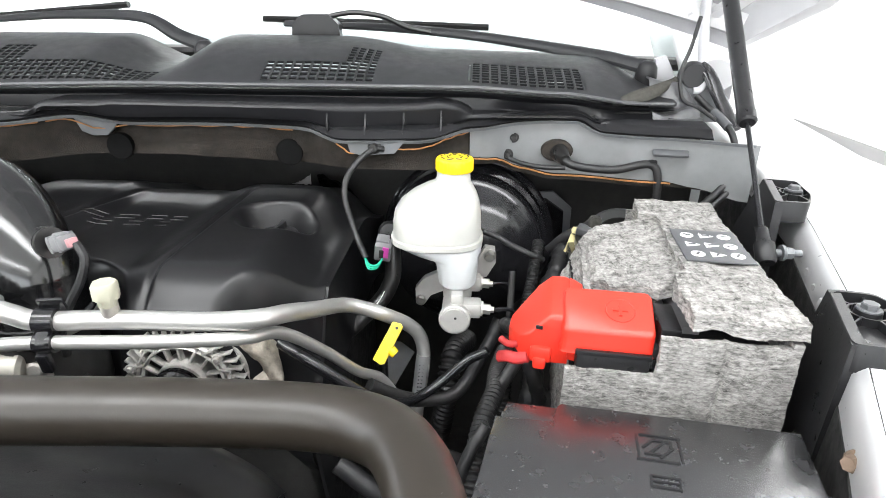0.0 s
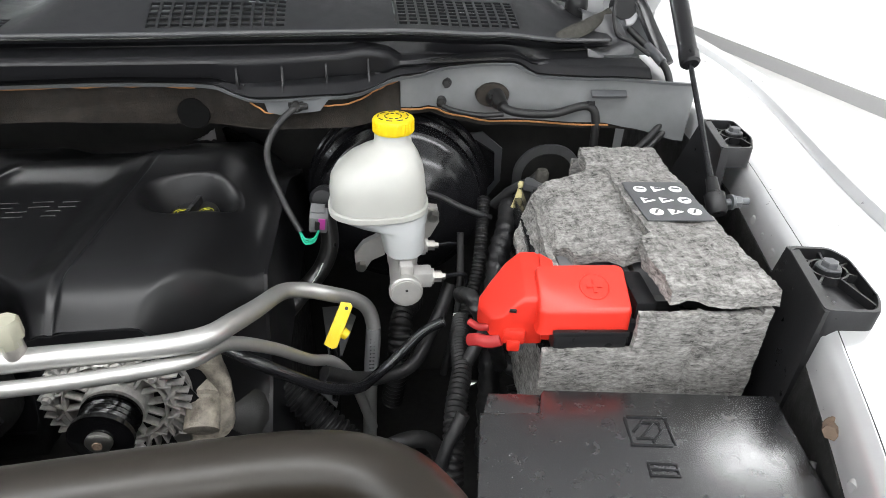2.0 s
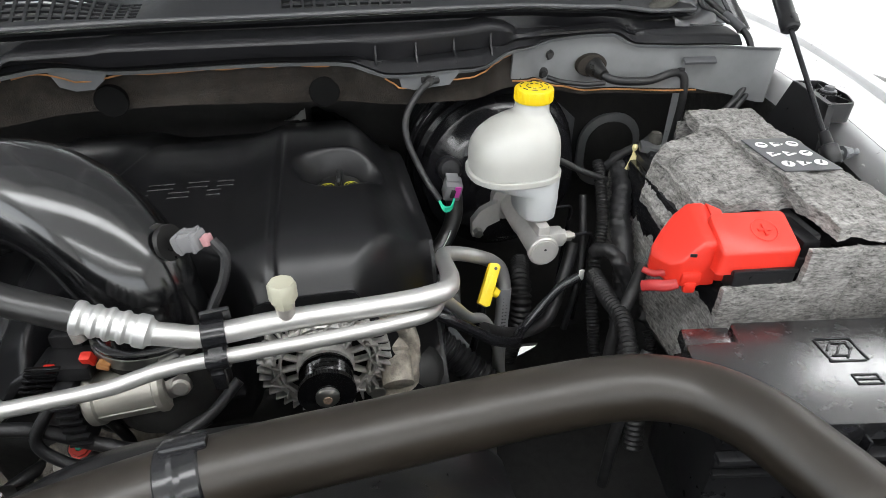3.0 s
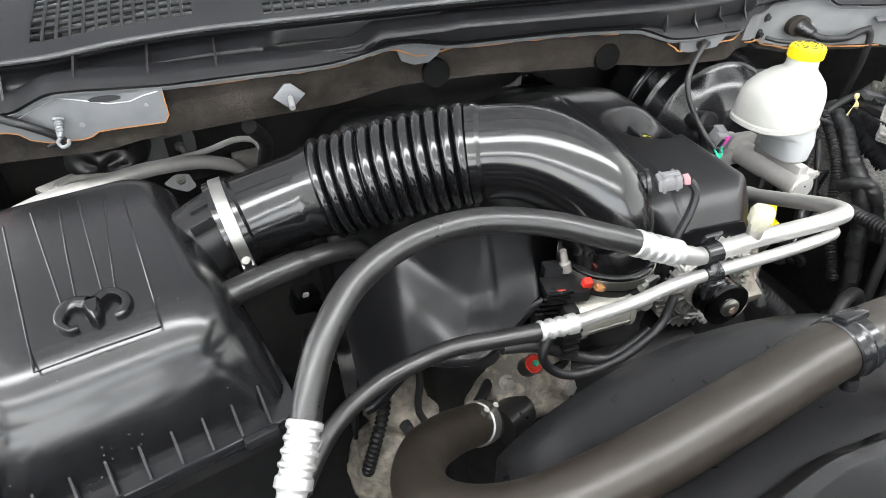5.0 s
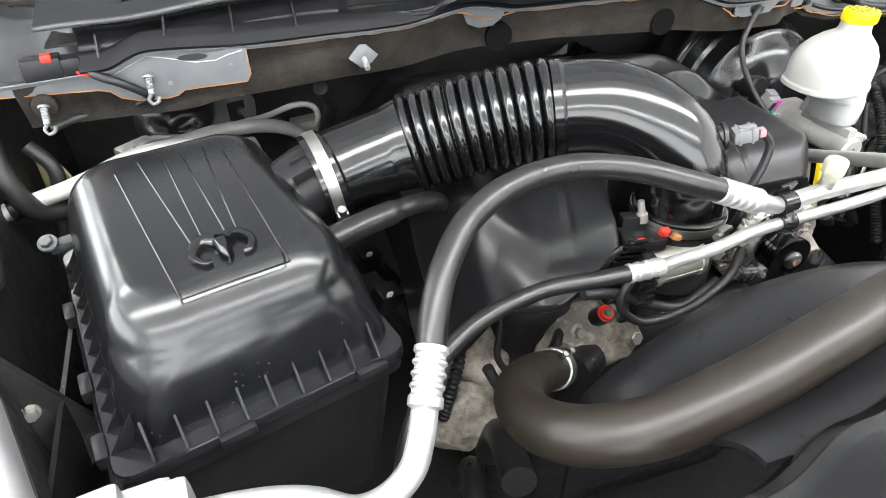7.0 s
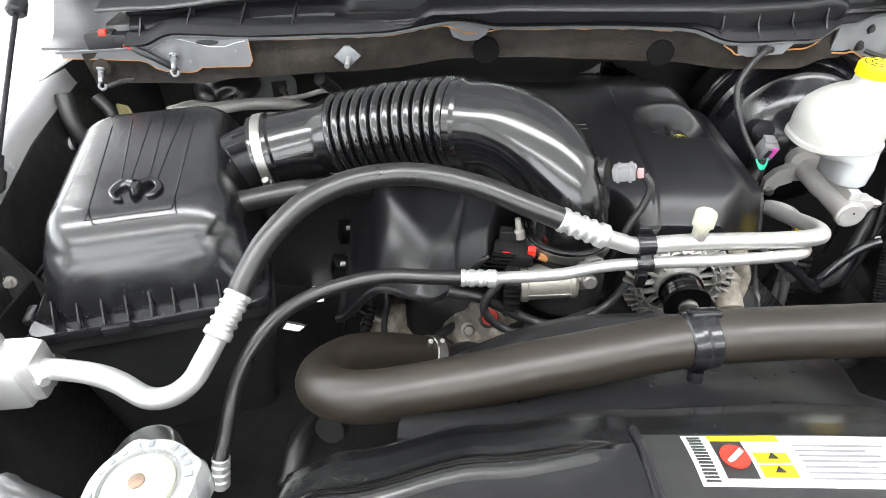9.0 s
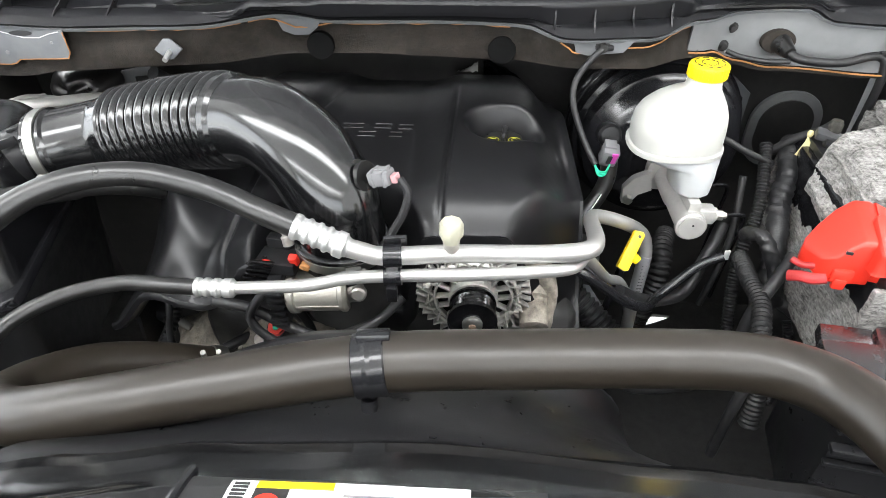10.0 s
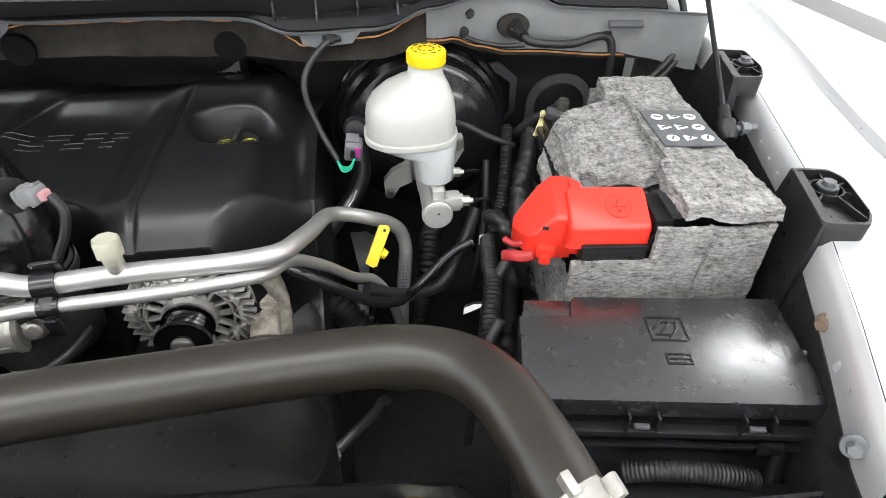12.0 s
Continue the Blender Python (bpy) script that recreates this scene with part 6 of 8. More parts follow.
# cast bracket beside it
arm_b = sweep(curve_pts([(-0.2000, 0.5850, 1.1300), (-0.1800, 0.5820, 1.1440), (-0.1600, 0.5800, 1.1400), (-0.1480, 0.5750, 1.1180), (-0.1460, 0.5700, 1.0880), (-0.1580, 0.5650, 1.0600), (-0.1800, 0.5600, 1.0530)], 7), lambda q: 0.0135 + 0.003 * math.sin(9 * q), 18, flat=1.5)
for q in arm_b.verts:
    q.co += noise.noise_vector(q.co * 45) * 0.0045 + noise.noise_vector(q.co * 130) * 0.0012
part("bracket", arm_b, DIRTY, alt, "dirty rounded cast bracket")
part("paint_mark", pipe([(-0.1680, 0.5440, 1.0860), (-0.1590, 0.5410, 1.0880), (-0.1500, 0.5440, 1.0860)], 0.0018, 6), YELLOW, alt, "yellow paint mark")
part("bracket_tube", rings_along((-0.1590, 0.5350, 1.0780), (-0.1590, 0.5900, 1.1080), [(0, 0.012), (0.02, 0.016), (0.5, 0.016), (0.55, 0.019), (1, 0.019)], 16), DIRTY, alt)
part("bolt", hexbolt((-0.1800, 0.5500, 1.0640), (0, -1, 0), 0.009, 0.008, 0.012), STEEL, alt)

# ---- air conditioning lines ----


def crimp(a, b, r, name_parent, rings=4):
    a, b = Vector(a), Vector(b)
    st = [(0, r * 0.9), (0.02, r)]
    for k in range(rings):
        s = 0.10 + 0.72 * k / rings
        st += [(s, r), (s + 0.04, r * 0.86), (s + 0.10, r * 0.86), (s + 0.14, r)]
    st += [(0.92, r), (0.95, r * 0.8), (1, r * 0.72)]
    return part("crimp_sleeve", rings_along(a, b, st, 22), CRIMP, name_parent, "ridged aluminium crimp sleeve")


suction = thing("suction_line", "thick rubber hose joined to bright aluminium pipe", "refrigerant line", at=(-0.45, 0.48, 1.22))
H1 = [(-0.3847, 0.4806, 1.247), (-0.4188, 0.4868, 1.2589), (-0.4695, 0.4999, 1.2737), (-0.53, 0.505, 1.2840), (-0.5874, 0.496, 1.2830), (-0.6343, 0.4757, 1.2704), (-0.6654, 0.4436, 1.2511), (-0.6815, 0.4165, 1.2312), (-0.6888, 0.3989, 1.2167)]
part("hose", pipe(H1, 0.0112, 20), RUBBER, suction, "thick black rubber hose")
crimp((-0.390, 0.481, 1.2490), (-0.341, 0.4765, 1.2290), 0.0125, suction)
part("pipe", pipe([(-0.3502, 0.4758, 1.2327), (-0.33, 0.4779, 1.2243), (-0.3093, 0.4813, 1.217), (-0.2485, 0.488, 1.2169), (-0.1754, 0.4928, 1.2154), (-0.1390, 0.4940, 1.2175), (-0.1190, 0.5020, 1.2165), (-0.1090, 0.5300, 1.2060), (-0.1000, 0.5850, 1.1800), (-0.0925, 0.6400, 1.1550), (-0.0830, 0.6620, 1.1445), (-0.0640, 0.6730, 1.1350), (-0.0413, 0.6808, 1.1229), (-0.0169, 0.6985, 1.1010), (-0.0010, 0.7059, 1.0790), (0.0040, 0.7014, 1.0455), (-0.0035, 0.6854, 0.9781), (-0.0086, 0.6635, 0.9005)], 0.0088, 18, 10), ALU, suction, "bent aluminium pipe")
plab = part("pipe_label", rings_along((0.0040, 0.7023, 1.054), (-0.0022, 0.6884, 0.992), [(0, 0.0092), (1, 0.0092)], 18), GREYP, suction, "grey paper label")
for k in range(9):
    p = Vector((0.0035, 0.7010, 1.046)).lerp(Vector((0.0, 0.692, 1.008)), k / 8) + Vector((-0.001, -0.0088, -0.002))
    part("label_bar", rbox(pose(p.x, p.y, p.z), (0.006, 0.0022, 0.0018), 0), INK, plab)
crimp((-0.6875, 0.402, 1.2195), (-0.704, 0.366, 1.1955), 0.0128, suction)
part("lower_pipe", pipe([(-0.702, 0.370, 1.198), (-0.711, 0.352, 1.185), (-0.721, 0.340, 1.172), (-0.740, 0.333, 1.160), (-0.762, 0.332, 1.158), (-0.785, 0.338, 1.170), (-0.805, 0.343, 1.174), (-0.83, 0.347, 1.175), (-0.862, 0.350, 1.174)], 0.0098, 18), CRIMP, suction, "bright aluminium elbow pipe")
capv = part("valve_stem", rings_along((-0.2485, 0.488, 1.222), (-0.2488, 0.487, 1.238), [(0, 0.0075), (1, 0.0075)], 16), CAST, suction)
part("valve_cap", rings_along((-0.2488, 0.487, 1.232), (-0.2484, 0.487, 1.254), [(0, 0.0080), (0.3, 0.0080), (0.32, 0.0110), (0.9, 0.0110), (1, 0.0095)], 8), IVORY, capv, "ivory plastic valve cap")

liquid = thing("liquid_line", "thin rubber hose joined to slim aluminium pipe", "refrigerant line", at=(-0.45, 0.46, 1.19))
H2 = [(-0.4800, 0.4590, 1.1910), (-0.4900, 0.4593, 1.1908), (-0.5164, 0.4623, 1.1889), (-0.5657, 0.4689, 1.1838), (-0.6221, 0.4624, 1.1723), (-0.6616, 0.4459, 1.1600), (-0.6859, 0.4267, 1.1450), (-0.707, 0.4060, 1.1175), (-0.720, 0.3853, 1.0862), (-0.7240, 0.3593, 1.0619), (-0.7272, 0.3402, 1.0482)]
part("hose", pipe(H2, 0.0078, 18), RUBBER, liquid, "slim black rubber hose")
crimp((-0.486, 0.459, 1.191), (-0.448, 0.459, 1.191), 0.0092, liquid, 3)
crimp((-0.7265, 0.343, 1.050), (-0.731, 0.330, 1.015), 0.0092, liquid, 3)
part("pipe", pipe([(-0.455, 0.459, 1.191), (-0.421, 0.4650, 1.1885), (-0.381, 0.4700, 1.1885), (-0.3435, 0.4715, 1.1972), (-0.2988, 0.4732, 1.2007), (-0.2185, 0.4768, 1.2026), (-0.1612, 0.4827, 1.2037), (-0.1335, 0.4942, 1.2003), (-0.1163, 0.5313, 1.1836), (-0.0925, 0.5837, 1.1314), (-0.0643, 0.621, 1.0809), (-0.0415, 0.6399, 1.0584), (-0.022, 0.6519, 1.0132), (-0.0035, 0.661, 0.9257)], 0.0062, 16, 10), ALU, liquid, "slim aluminium pipe")

brkt = thing("pipe_clip", "black plastic clip holding both aluminium pipes", "pipe clip", at=(-0.309, 0.475, 1.21))
part("upper_collar", rings_along((-0.311, 0.4811, 1.2172), (-0.294, 0.4828, 1.2170), [(0, 0.0118), (1, 0.0118)], 18), GLOSS, brkt)
part("lower_collar", rings_along((-0.310, 0.4728, 1.2000), (-0.294, 0.4734, 1.2010), [(0, 0.0092), (1, 0.0092)], 18), GLOSS, brkt)
part("bridge", rbox(pose(-0.302, 0.476, 1.209, 50, 0, 0), (0.012, 0.026, 0.012), 0.003), GLOSS, brkt)
part("tab", rbox(pose(-0.300, 0.488, 1.230, 20, 0, 8), (0.022, 0.004, 0.014), 0.002), GLOSS, brkt)
part("tail", rbox(pose(-0.303, 0.468, 1.184, 10, 0, 0), (0.010, 0.008, 0.02), 0.002), GLOSS, brkt)

# ---- connection block of the condenser ----
blk = thing("condenser_block", "bright aluminium connection block with bolted flange", "pipe fitting", at=(-0.9, 0.36, 1.18))
part("flange", rbox(pose(-0.868, 0.350, 1.172, 0, 0, 8), (0.022, 0.036, 0.046), 0.006), CRIMP, blk)
part("body", rbox(pose(-0.905, 0.347, 1.168, 0, 0, 6), (0.076, 0.050, 0.046), 0.008), CRIMP, blk)
part("upper_plate", rbox(pose(-0.925, 0.350, 1.192, 0, 0, 10), (0.06, 0.034, 0.018), 0.005), CRIMP, blk)
part("bolt", hexbolt((-0.856, 0.340, 1.172), (1, -0.6, 0), 0.006, 0.007, 0.008), CRIMP, blk)

# ---- upper radiator hose ----
rad = thing("radiator_hose", "thick brownish-black upper radiator hose", "coolant hose", at=(-0.3, 0.33, 1.2))
RH = [(0.076, 0.166, 1.2076), (0.0600, 0.2077, 1.2285), (0.0510, 0.244, 1.2355), (0.0435, 0.2777, 1.2353), (0.0318, 0.3133, 1.2345), (0.0115, 0.3440, 1.2290), (-0.0281, 0.3610, 1.2255), (-0.0944, 0.3590, 1.228), (-0.1904, 0.3497, 1.232), (-0.2726, 0.3429, 1.2325), (-0.332, 0.3357, 1.2285), (-0.412, 0.3200, 1.2225), (-0.4932, 0.3080, 1.2110), (-0.5552, 0.3083, 1.1948), (-0.5930, 0.3240, 1.1780), (-0.6130, 0.3520, 1.1580), (-0.6150, 0.3884, 1.1355), (-0.5991, 0.4270, 1.1110), (-0.570, 0.4588, 1.0816), (-0.5382, 0.4850, 1.050), (-0.5050, 0.5060, 1.022)]
part("hose", pipe(RH, 0.0216, 28, 8), HOSE, rad)
bnd = thing("hose_strap", "black plastic strap round the radiator hose", "strap", at=(-0.30, 0.338, 1.232))
part("band", rings_along((-0.310, 0.3383, 1.2301), (-0.287, 0.3412, 1.2318), [(0, 0.0220), (0.05, 0.0234), (0.95, 0.0234), (1, 0.0220)], 32), GLOSS, bnd)
part("ridge", rings_along((-0.302, 0.3393, 1.2307), (-0.296, 0.3401, 1.2312), [(0, 0.0234), (0.5, 0.0245), (1, 0.0234)], 32), GLOSS, bnd)
part("buckle", rbox(pose(-0.296, 0.347, 1.2535, -20, 0, 5), (0.024, 0.012, 0.006), 0.002), GLOSS, bnd)
part("stem", straight((-0.299, 0.325, 1.212), (-0.299, 0.318, 1.19), 0.006, 10), GLOSS, bnd)
tc = thing("spring_clamp", "pale steel spring clamp on radiator hose end", "hose clamp", "hose clamps", at=(0.07, 0.205, 1.222))
part("band", rings_along((0.0495, 0.238, 1.2345), (0.0570, 0.222, 1.2318), [(0, 0.022), (0.05, 0.0238), (0.95, 0.0238), (1, 0.022)], 32), CAST, tc)
part("ear", rbox(pose(0.0465, 0.234, 1.2585, 10, 0, 20), (0.006, 0.013, 0.009), 0.0015), CAST, tc)
part("ear", rbox(pose(0.0710, 0.233, 1.2530, 10, 35, 20), (0.006, 0.013, 0.009), 0.0015), CAST, tc)
for k in range(5):
    q = Vector((0.050, 0.252, 1.2568)).lerp(Vector((0.0450, 0.274, 1.2566)), k / 4)
    part("print_bar", rbox(pose(q.x + 0.004, q.y, q.z - 0.0005, 0, 8, 65), (0.0016, 0.003, 0.0005), 0), CORNER, rad, "pale printed bar")
tc2 = thing("spring_clamp", "steel spring clamp at thermostat end of hose", "hose clamp", "hose clamps", at=(-0.5, 0.49, 1.03))
part("band", rings_along((-0.527, 0.4925, 1.0400), (-0.516, 0.4995, 1.0310), [(0, 0.0222), (0.05, 0.0236), (0.95, 0.0236), (1, 0.0222)], 32), STEEL, tc2)
part("ear", straight((-0.523, 0.486, 1.060), (-0.520, 0.481, 1.075), 0.003, 8), STEEL, tc2)
part("ear", straight((-0.511, 0.494, 1.053), (-0.507, 0.489, 1.068), 0.003, 8), STEEL, tc2)

# ---- thermostat housing and front castings ----
therm = thing("thermostat_housing", "dirty cast thermostat housing with red plug", "thermostat housing", at=(-0.46, 0.54, 1.03))
part("outlet", straight((-0.50, 0.492, 1.025), (-0.465, 0.515, 1.015), 0.021, 20), RUBBER, therm)
hump = bmesh.new()
bmesh.ops.create_icosphere(hump, subdivisions=4, radius=1.0)
for v in hump.verts:
    v.co = Vector((v.co.x * 0.075, v.co.y * 0.055, v.co.z * 0.055)) * (1 + 0.16 * noise.noise(v.co * 2.2) + 0.05 * noise.noise(v.co * 6)) + Vector((-0.445, 0.565, 1.015))
part("casting", hump, DIRTY, therm)
part("flange", rbox(pose(-0.435, 0.53, 0.998, 20, 0, 25), (0.075, 0.016, 0.05), 0.007), DIRTY, therm)
part("bolt", hexbolt((-0.405, 0.52, 1.025), (0.2, -1, 0.5), 0.009, 0.008, 0.012), CAST, therm)
part("bolt", hexbolt((-0.475, 0.53, 1.045), (0, -1, 0.6), 0.007, 0.008, 0.010), CAST, therm)
sens2 = part("sensor_plug", rings_along((-0.452, 0.540, 1.05), (-0.450, 0.522, 1.075), [(0, 0.011), (0.6, 0.011), (1, 0.011)], 18), BLACK, therm)
part("rust_cap", rings_along((-0.5466, 0.660, 0.996), (-0.5470, 0.650, 1.006), [(0, 0.013), (0.6, 0.013), (1, 0.011)], 18), CAST, therm, "pale core plug")
part("rust_spot", rings_along((-0.5470, 0.651, 1.006), (-0.5471, 0.6485, 1.0085), [(0, 0.0075), (1, 0.0060)], 14), RUST, therm, "rusty centre of the core plug")
part("red_ring", rings_along((-0.4505, 0.5265, 1.069), (-0.4498, 0.520, 1.078), [(0, 0.0102), (0.7, 0.0102), (0.72, 0.0085), (1, 0.008)], 10), RED, sens2, "red locking ring")
part("wire_face", rings_along((-0.4498, 0.520, 1.078), (-0.4494, 0.5185, 1.080), [(0, 0.0036), (1, 0.003)], 12), GREEN, sens2)
for k, (cx, cy, cz, rx, rz_) in enumerate(((-0.55, 0.60, 0.97, 0.075, 0.05), (-0.40, 0.60, 0.96, 0.06, 0.05), (-0.60, 0.56, 0.92, 0.06, 0.05))):
    hb = bmesh.new()
    bmesh.ops.create_icosphere(hb, subdivisions=4, radius=1.0)
    for v in hb.verts:
        q = v.co * (1 + 0.2 * noise.noise(v.co * 2.0 + Vector((k * 7, 0, 0))) + 0.06 * noise.noise(v.co * 6))
        v.co = Vector((q.x * rx, q.y * 0.05, q.z * rz_)) + Vector((cx, cy, cz))
    part("casting", hb, DIRTY, therm, "dirty tan casting")

# ---- fan shroud and radiator cover ----
shroud = thing("fan_shroud", "black fan shroud arching behind the radiator", "fan shroud", at=(MID, 0.35, 1.1))


def arch(u, v):
    x = -0.53 + 0.44 * u
    t = (x + 0.31) / 0.225
    top = 1.06 + 0.125 * math.sqrt(max(0.0, 1 - t * t * 0.93)) - 0.02 * smooth01(0.2, 1.0, -t)
    y = 0.25 + 0.18 * v
    z = 1.225 + (top - 1.225) * smooth01(0.0, 0.75, v) - 0.012 * smooth01(0.9, 1.0, v)
    return (x, y, z)


part("arch", slab(50, 20, arch, 0.005), BLACK, shroud)
part("throat", slab(50, 6, lambda u, v: (lambda p: (p[0], 0.43 - 0.004 * v, p[2] - 0.20 * v))(arch(u, 1.0)), 0.004), BLACK, shroud)
shield = thing("radiator_cover", "smooth black plastic radiator top cover with warning sticker", "radiator cover", at=(MID, 0.1, 1.25))


BACK_Y = [(-0.615, 0.170), (-0.606, 0.198), (-0.592, 0.222), (-0.56, 0.236), (-0.47, 0.258), (-0.38, 0.272), (-0.25, 0.279), (-0.10, 0.270), (-0.04, 0.265), (-0.01, 0.260), (0.012, 0.246), (0.025, 0.225)]


def shield_back(x):
    return along(BACK_Y, x)


def shield_pt(u, v):
    x = -0.615 + 0.640 * u
    side = abs(u - 0.5) * 2
    y0 = shield_back(x)
    prof = [(y0 + 0.004, 1.195), (y0 + 0.003, 1.220), (y0 - 0.002, 1.235), (y0 - 0.010, 1.2445), (y0 - 0.020, 1.2500), (y0 - 0.035, 1.2575), (y0 - 0.050, 1.2645), (y0 - 0.066, 1.2690), (y0 - 0.13, 1.2780), (y0 - 0.30, 1.288)]
    s = v * (len(prof) - 1)
    i = min(int(s), len(prof) - 2)
    f = s - i
    drop = 0.03 * smooth01(0.92, 1.0, side) - 0.0052 * math.exp(-((s - 6.35) / 0.42) ** 2) * (1 - smooth01(-0.41, -0.39, x) * (1 - smooth01(-0.18, -0.16, x)))
    return (x, prof[i][0] + (prof[i + 1][0] - prof[i][0]) * f, prof[i][1] + (prof[i + 1][1] - prof[i][1]) * f - drop)


part("panel", slab(90, 126, shield_pt, -0.004), TUBE, shield, angle=80)


def shield_z(y, x=-0.31):
    y0 = shield_back(x)
    return float(np.interp(y, [y0 - 0.30, y0 - 0.13, y0 - 0.066, y0 - 0.050, y0 - 0.035, y0 - 0.020, y0 - 0.010], [1.288, 1.2780, 1.2690, 1.2645, 1.2575, 1.2500, 1.2445]))


stk = thing("warning_sticker", "white warning sticker with yellow and red fields", "sticker", at=(-0.30, 0.2, 1.27))


SX = 0.020


def sy(y):
    return 0.1905 + (y - 0.150) * 0.5


def stick(x0, x1, y0, y1, up, mat, name, parent, label=""):
    x0, x1, y0, y1 = x0 + SX, x1 + SX, sy(y0), sy(y1)
    bm = slab(2, 6, lambda u, v: (x0 + (x1 - x0) * u, y0 + (y1 - y0) * v, shield_z(y0 + (y1 - y0) * v, x0 + (x1 - x0) * u) + 0.0014 + up), 0.0008)
    return part(name, bm, mat, parent, label, smooth=False)


stick(-0.398, -0.205, 0.130, 0.230, -0.0006, INK, "recess_pad", stk, "flat black pad under the sticker")
part("ridge", sweep([Vector((-0.398 + SX, y, shield_z(y, -0.378) + 0.001)) for y in np.linspace(0.18, 0.236, 10)], 0.003, 8), GLOSS, stk)
sheet = stick(-0.372, -0.245, 0.150, 0.226, 0.0, PAPER, "sheet", stk)
stick(-0.357, -0.316, 0.216, 0.225, 0.0008, YELLOW, "yellow_strip", stk)
stick(-0.357, -0.339, 0.160, 0.2145, 0.0008, INK, "black_field", stk)
stick(-0.336, -0.317, 0.182, 0.1965, 0.0008, YELLOW, "yellow_field", stk)
stick(-0.336, -0.317, 0.162, 0.1785, 0.0008, YELLOW, "yellow_field", stk)
for yy in (sy(0.188),):
    cc = Vector((-0.348 + SX, yy, shield_z(yy) + 0.0026))
    part("red_disc", rings_along(cc, cc + Vector((0, 0.0001, 0.0008)), [(0, 0.0082), (1, 0.0082)], 22), RED, stk, "red warning disc")
    part("disc_bar", rbox(Matrix.Translation(cc + Vector((0, 0, 0.0012))) @ pose(0, 0, 0, 14, 0, 40), (0.012, 0.0028, 0.0006), 0), PAPER, stk)
for k in range(14):
    stick(-0.3695, -0.3615, 0.155 + 0.005 * k, 0.1575 + 0.005 * k, 0.0008, INK, "barcode_bar", stk)
for k in range(7):
    stick(-0.310, -0.258 - 0.006 * (k % 3), 0.160 + 0.008 * k, 0.162 + 0.008 * k, 0.0008, GREYP, "text_bar", stk)
for yy in (sy(0.190), sy(0.171)):
    cc = Vector((-0.3265 + SX, yy, shield_z(yy) + 0.0028))
    part("triangle", prism([(0, 0.0022), (-0.003, -0.0018), (0.003, -0.0018)], 0, 0.0008, Matrix.Translation(cc)), INK, stk, smooth=False)

rc = thing("coolant_filler", "milky plastic radiator cap with scalloped rim", "radiator cap", at=(-0.664, 0.183, 1.26))
CAPC = Vector((-0.664, 0.183, 0))


def cap_ring(r, z, wave=0.0):
    """A rim with four blunt lugs."""
    return [CAPC + Vector((math.cos(a), math.sin(a), 0)) * r * (1 + wave * max(0.0, math.cos(4 * (a - 0.5))) ** 3) + Vector((0, 0, z)) for a in np.linspace(0, 2 * math.pi, 72, endpoint=False)]


part("cap", loft([cap_ring(0.028, 1.245), cap_ring(0.0315, 1.250, 0.10), cap_ring(0.0315, 1.270, 0.12), cap_ring(0.0300, 1.2745, 0.10), cap_ring(0.0225, 1.2760), cap_ring(0.0215, 1.2735), cap_ring(0.0200, 1.2735)]), MILKY, rc)
part("disc", loft([cap_ring(0.0195, 1.2732), cap_ring(0.0192, 1.2765), cap_ring(0.0150, 1.2790), cap_ring(0.0090, 1.2795)]), IVORY, rc, "raised pale centre disc")
part("rivet", rings_along(CAPC + Vector((0, 0, 1.2790)), CAPC + Vector((0, 0, 1.2815)), [(0, 0.0045), (0.6, 0.0045), (1, 0.003)], 14), RUST, rc, "rusty centre rivet")
for k in range(22):
    a = 2 * math.pi * k / 22
    if k % 11 in (0, 5):
        continue
    part("print_bar", rbox(Matrix.Translation(CAPC + Vector((math.cos(a) * 0.0262, math.sin(a) * 0.0262, 1.2757))) @ pose(0, 0, 0, 0, 0, math.degrees(a)), (0.0042, 0.0030, 0.0012), 0.0003), CLIPM, rc, "raised moulded bar")
part("neck", pipe([(-0.672, 0.200, 1.235), (-0.683, 0.226, 1.222), (-0.695, 0.248, 1.208), (-0.712, 0.264, 1.196), (-0.735, 0.268, 1.180), (-0.760, 0.262, 1.150)], 0.0115, 18), RUBBER, rc)
for pts in ([(-0.72, 0.18, 1.25), (-0.75, 0.19, 1.25), (-0.77, 0.20, 1.24), (-0.80, 0.2, 1.20)],):
    part("overflow_hose", pipe(pts, 0.008, 10), RUBBER, rc, "black overflow hose")

# ---- leads, hoses and small fittings round the brake gear ----


def ribbed(pts, r, name, label, category, mat=None, pitch=0.006, depth=0.12, group="corrugated looms"):
    path = curve_pts(pts, 10)
    ln = sum((b - a).length for a, b in zip(path, path[1:]))
    steps = max(8, int(ln / pitch) * 6)
    acc, fine_pts, tgt = 0.0, [path[0]], ln / steps
    for a, b in zip(path, path[1:]):
        d = (b - a).length
        while acc + d >= tgt and d > 1e-9:
            f = (tgt - acc) / d
            a = a.lerp(b, f)
            fine_pts.append(a)
            d = (b - a).length
            acc = 0.0
        acc += d
    n = len(fine_pts)
    bm = sweep(fine_pts, lambda s: r * (1 + depth * math.copysign(abs(math.sin(2 * math.pi * s * ln / pitch)) ** 0.6, math.sin(2 * math.pi * s * ln / pitch))), 12)
    return solo(name, bm, mat or LOOM, label, category, group)


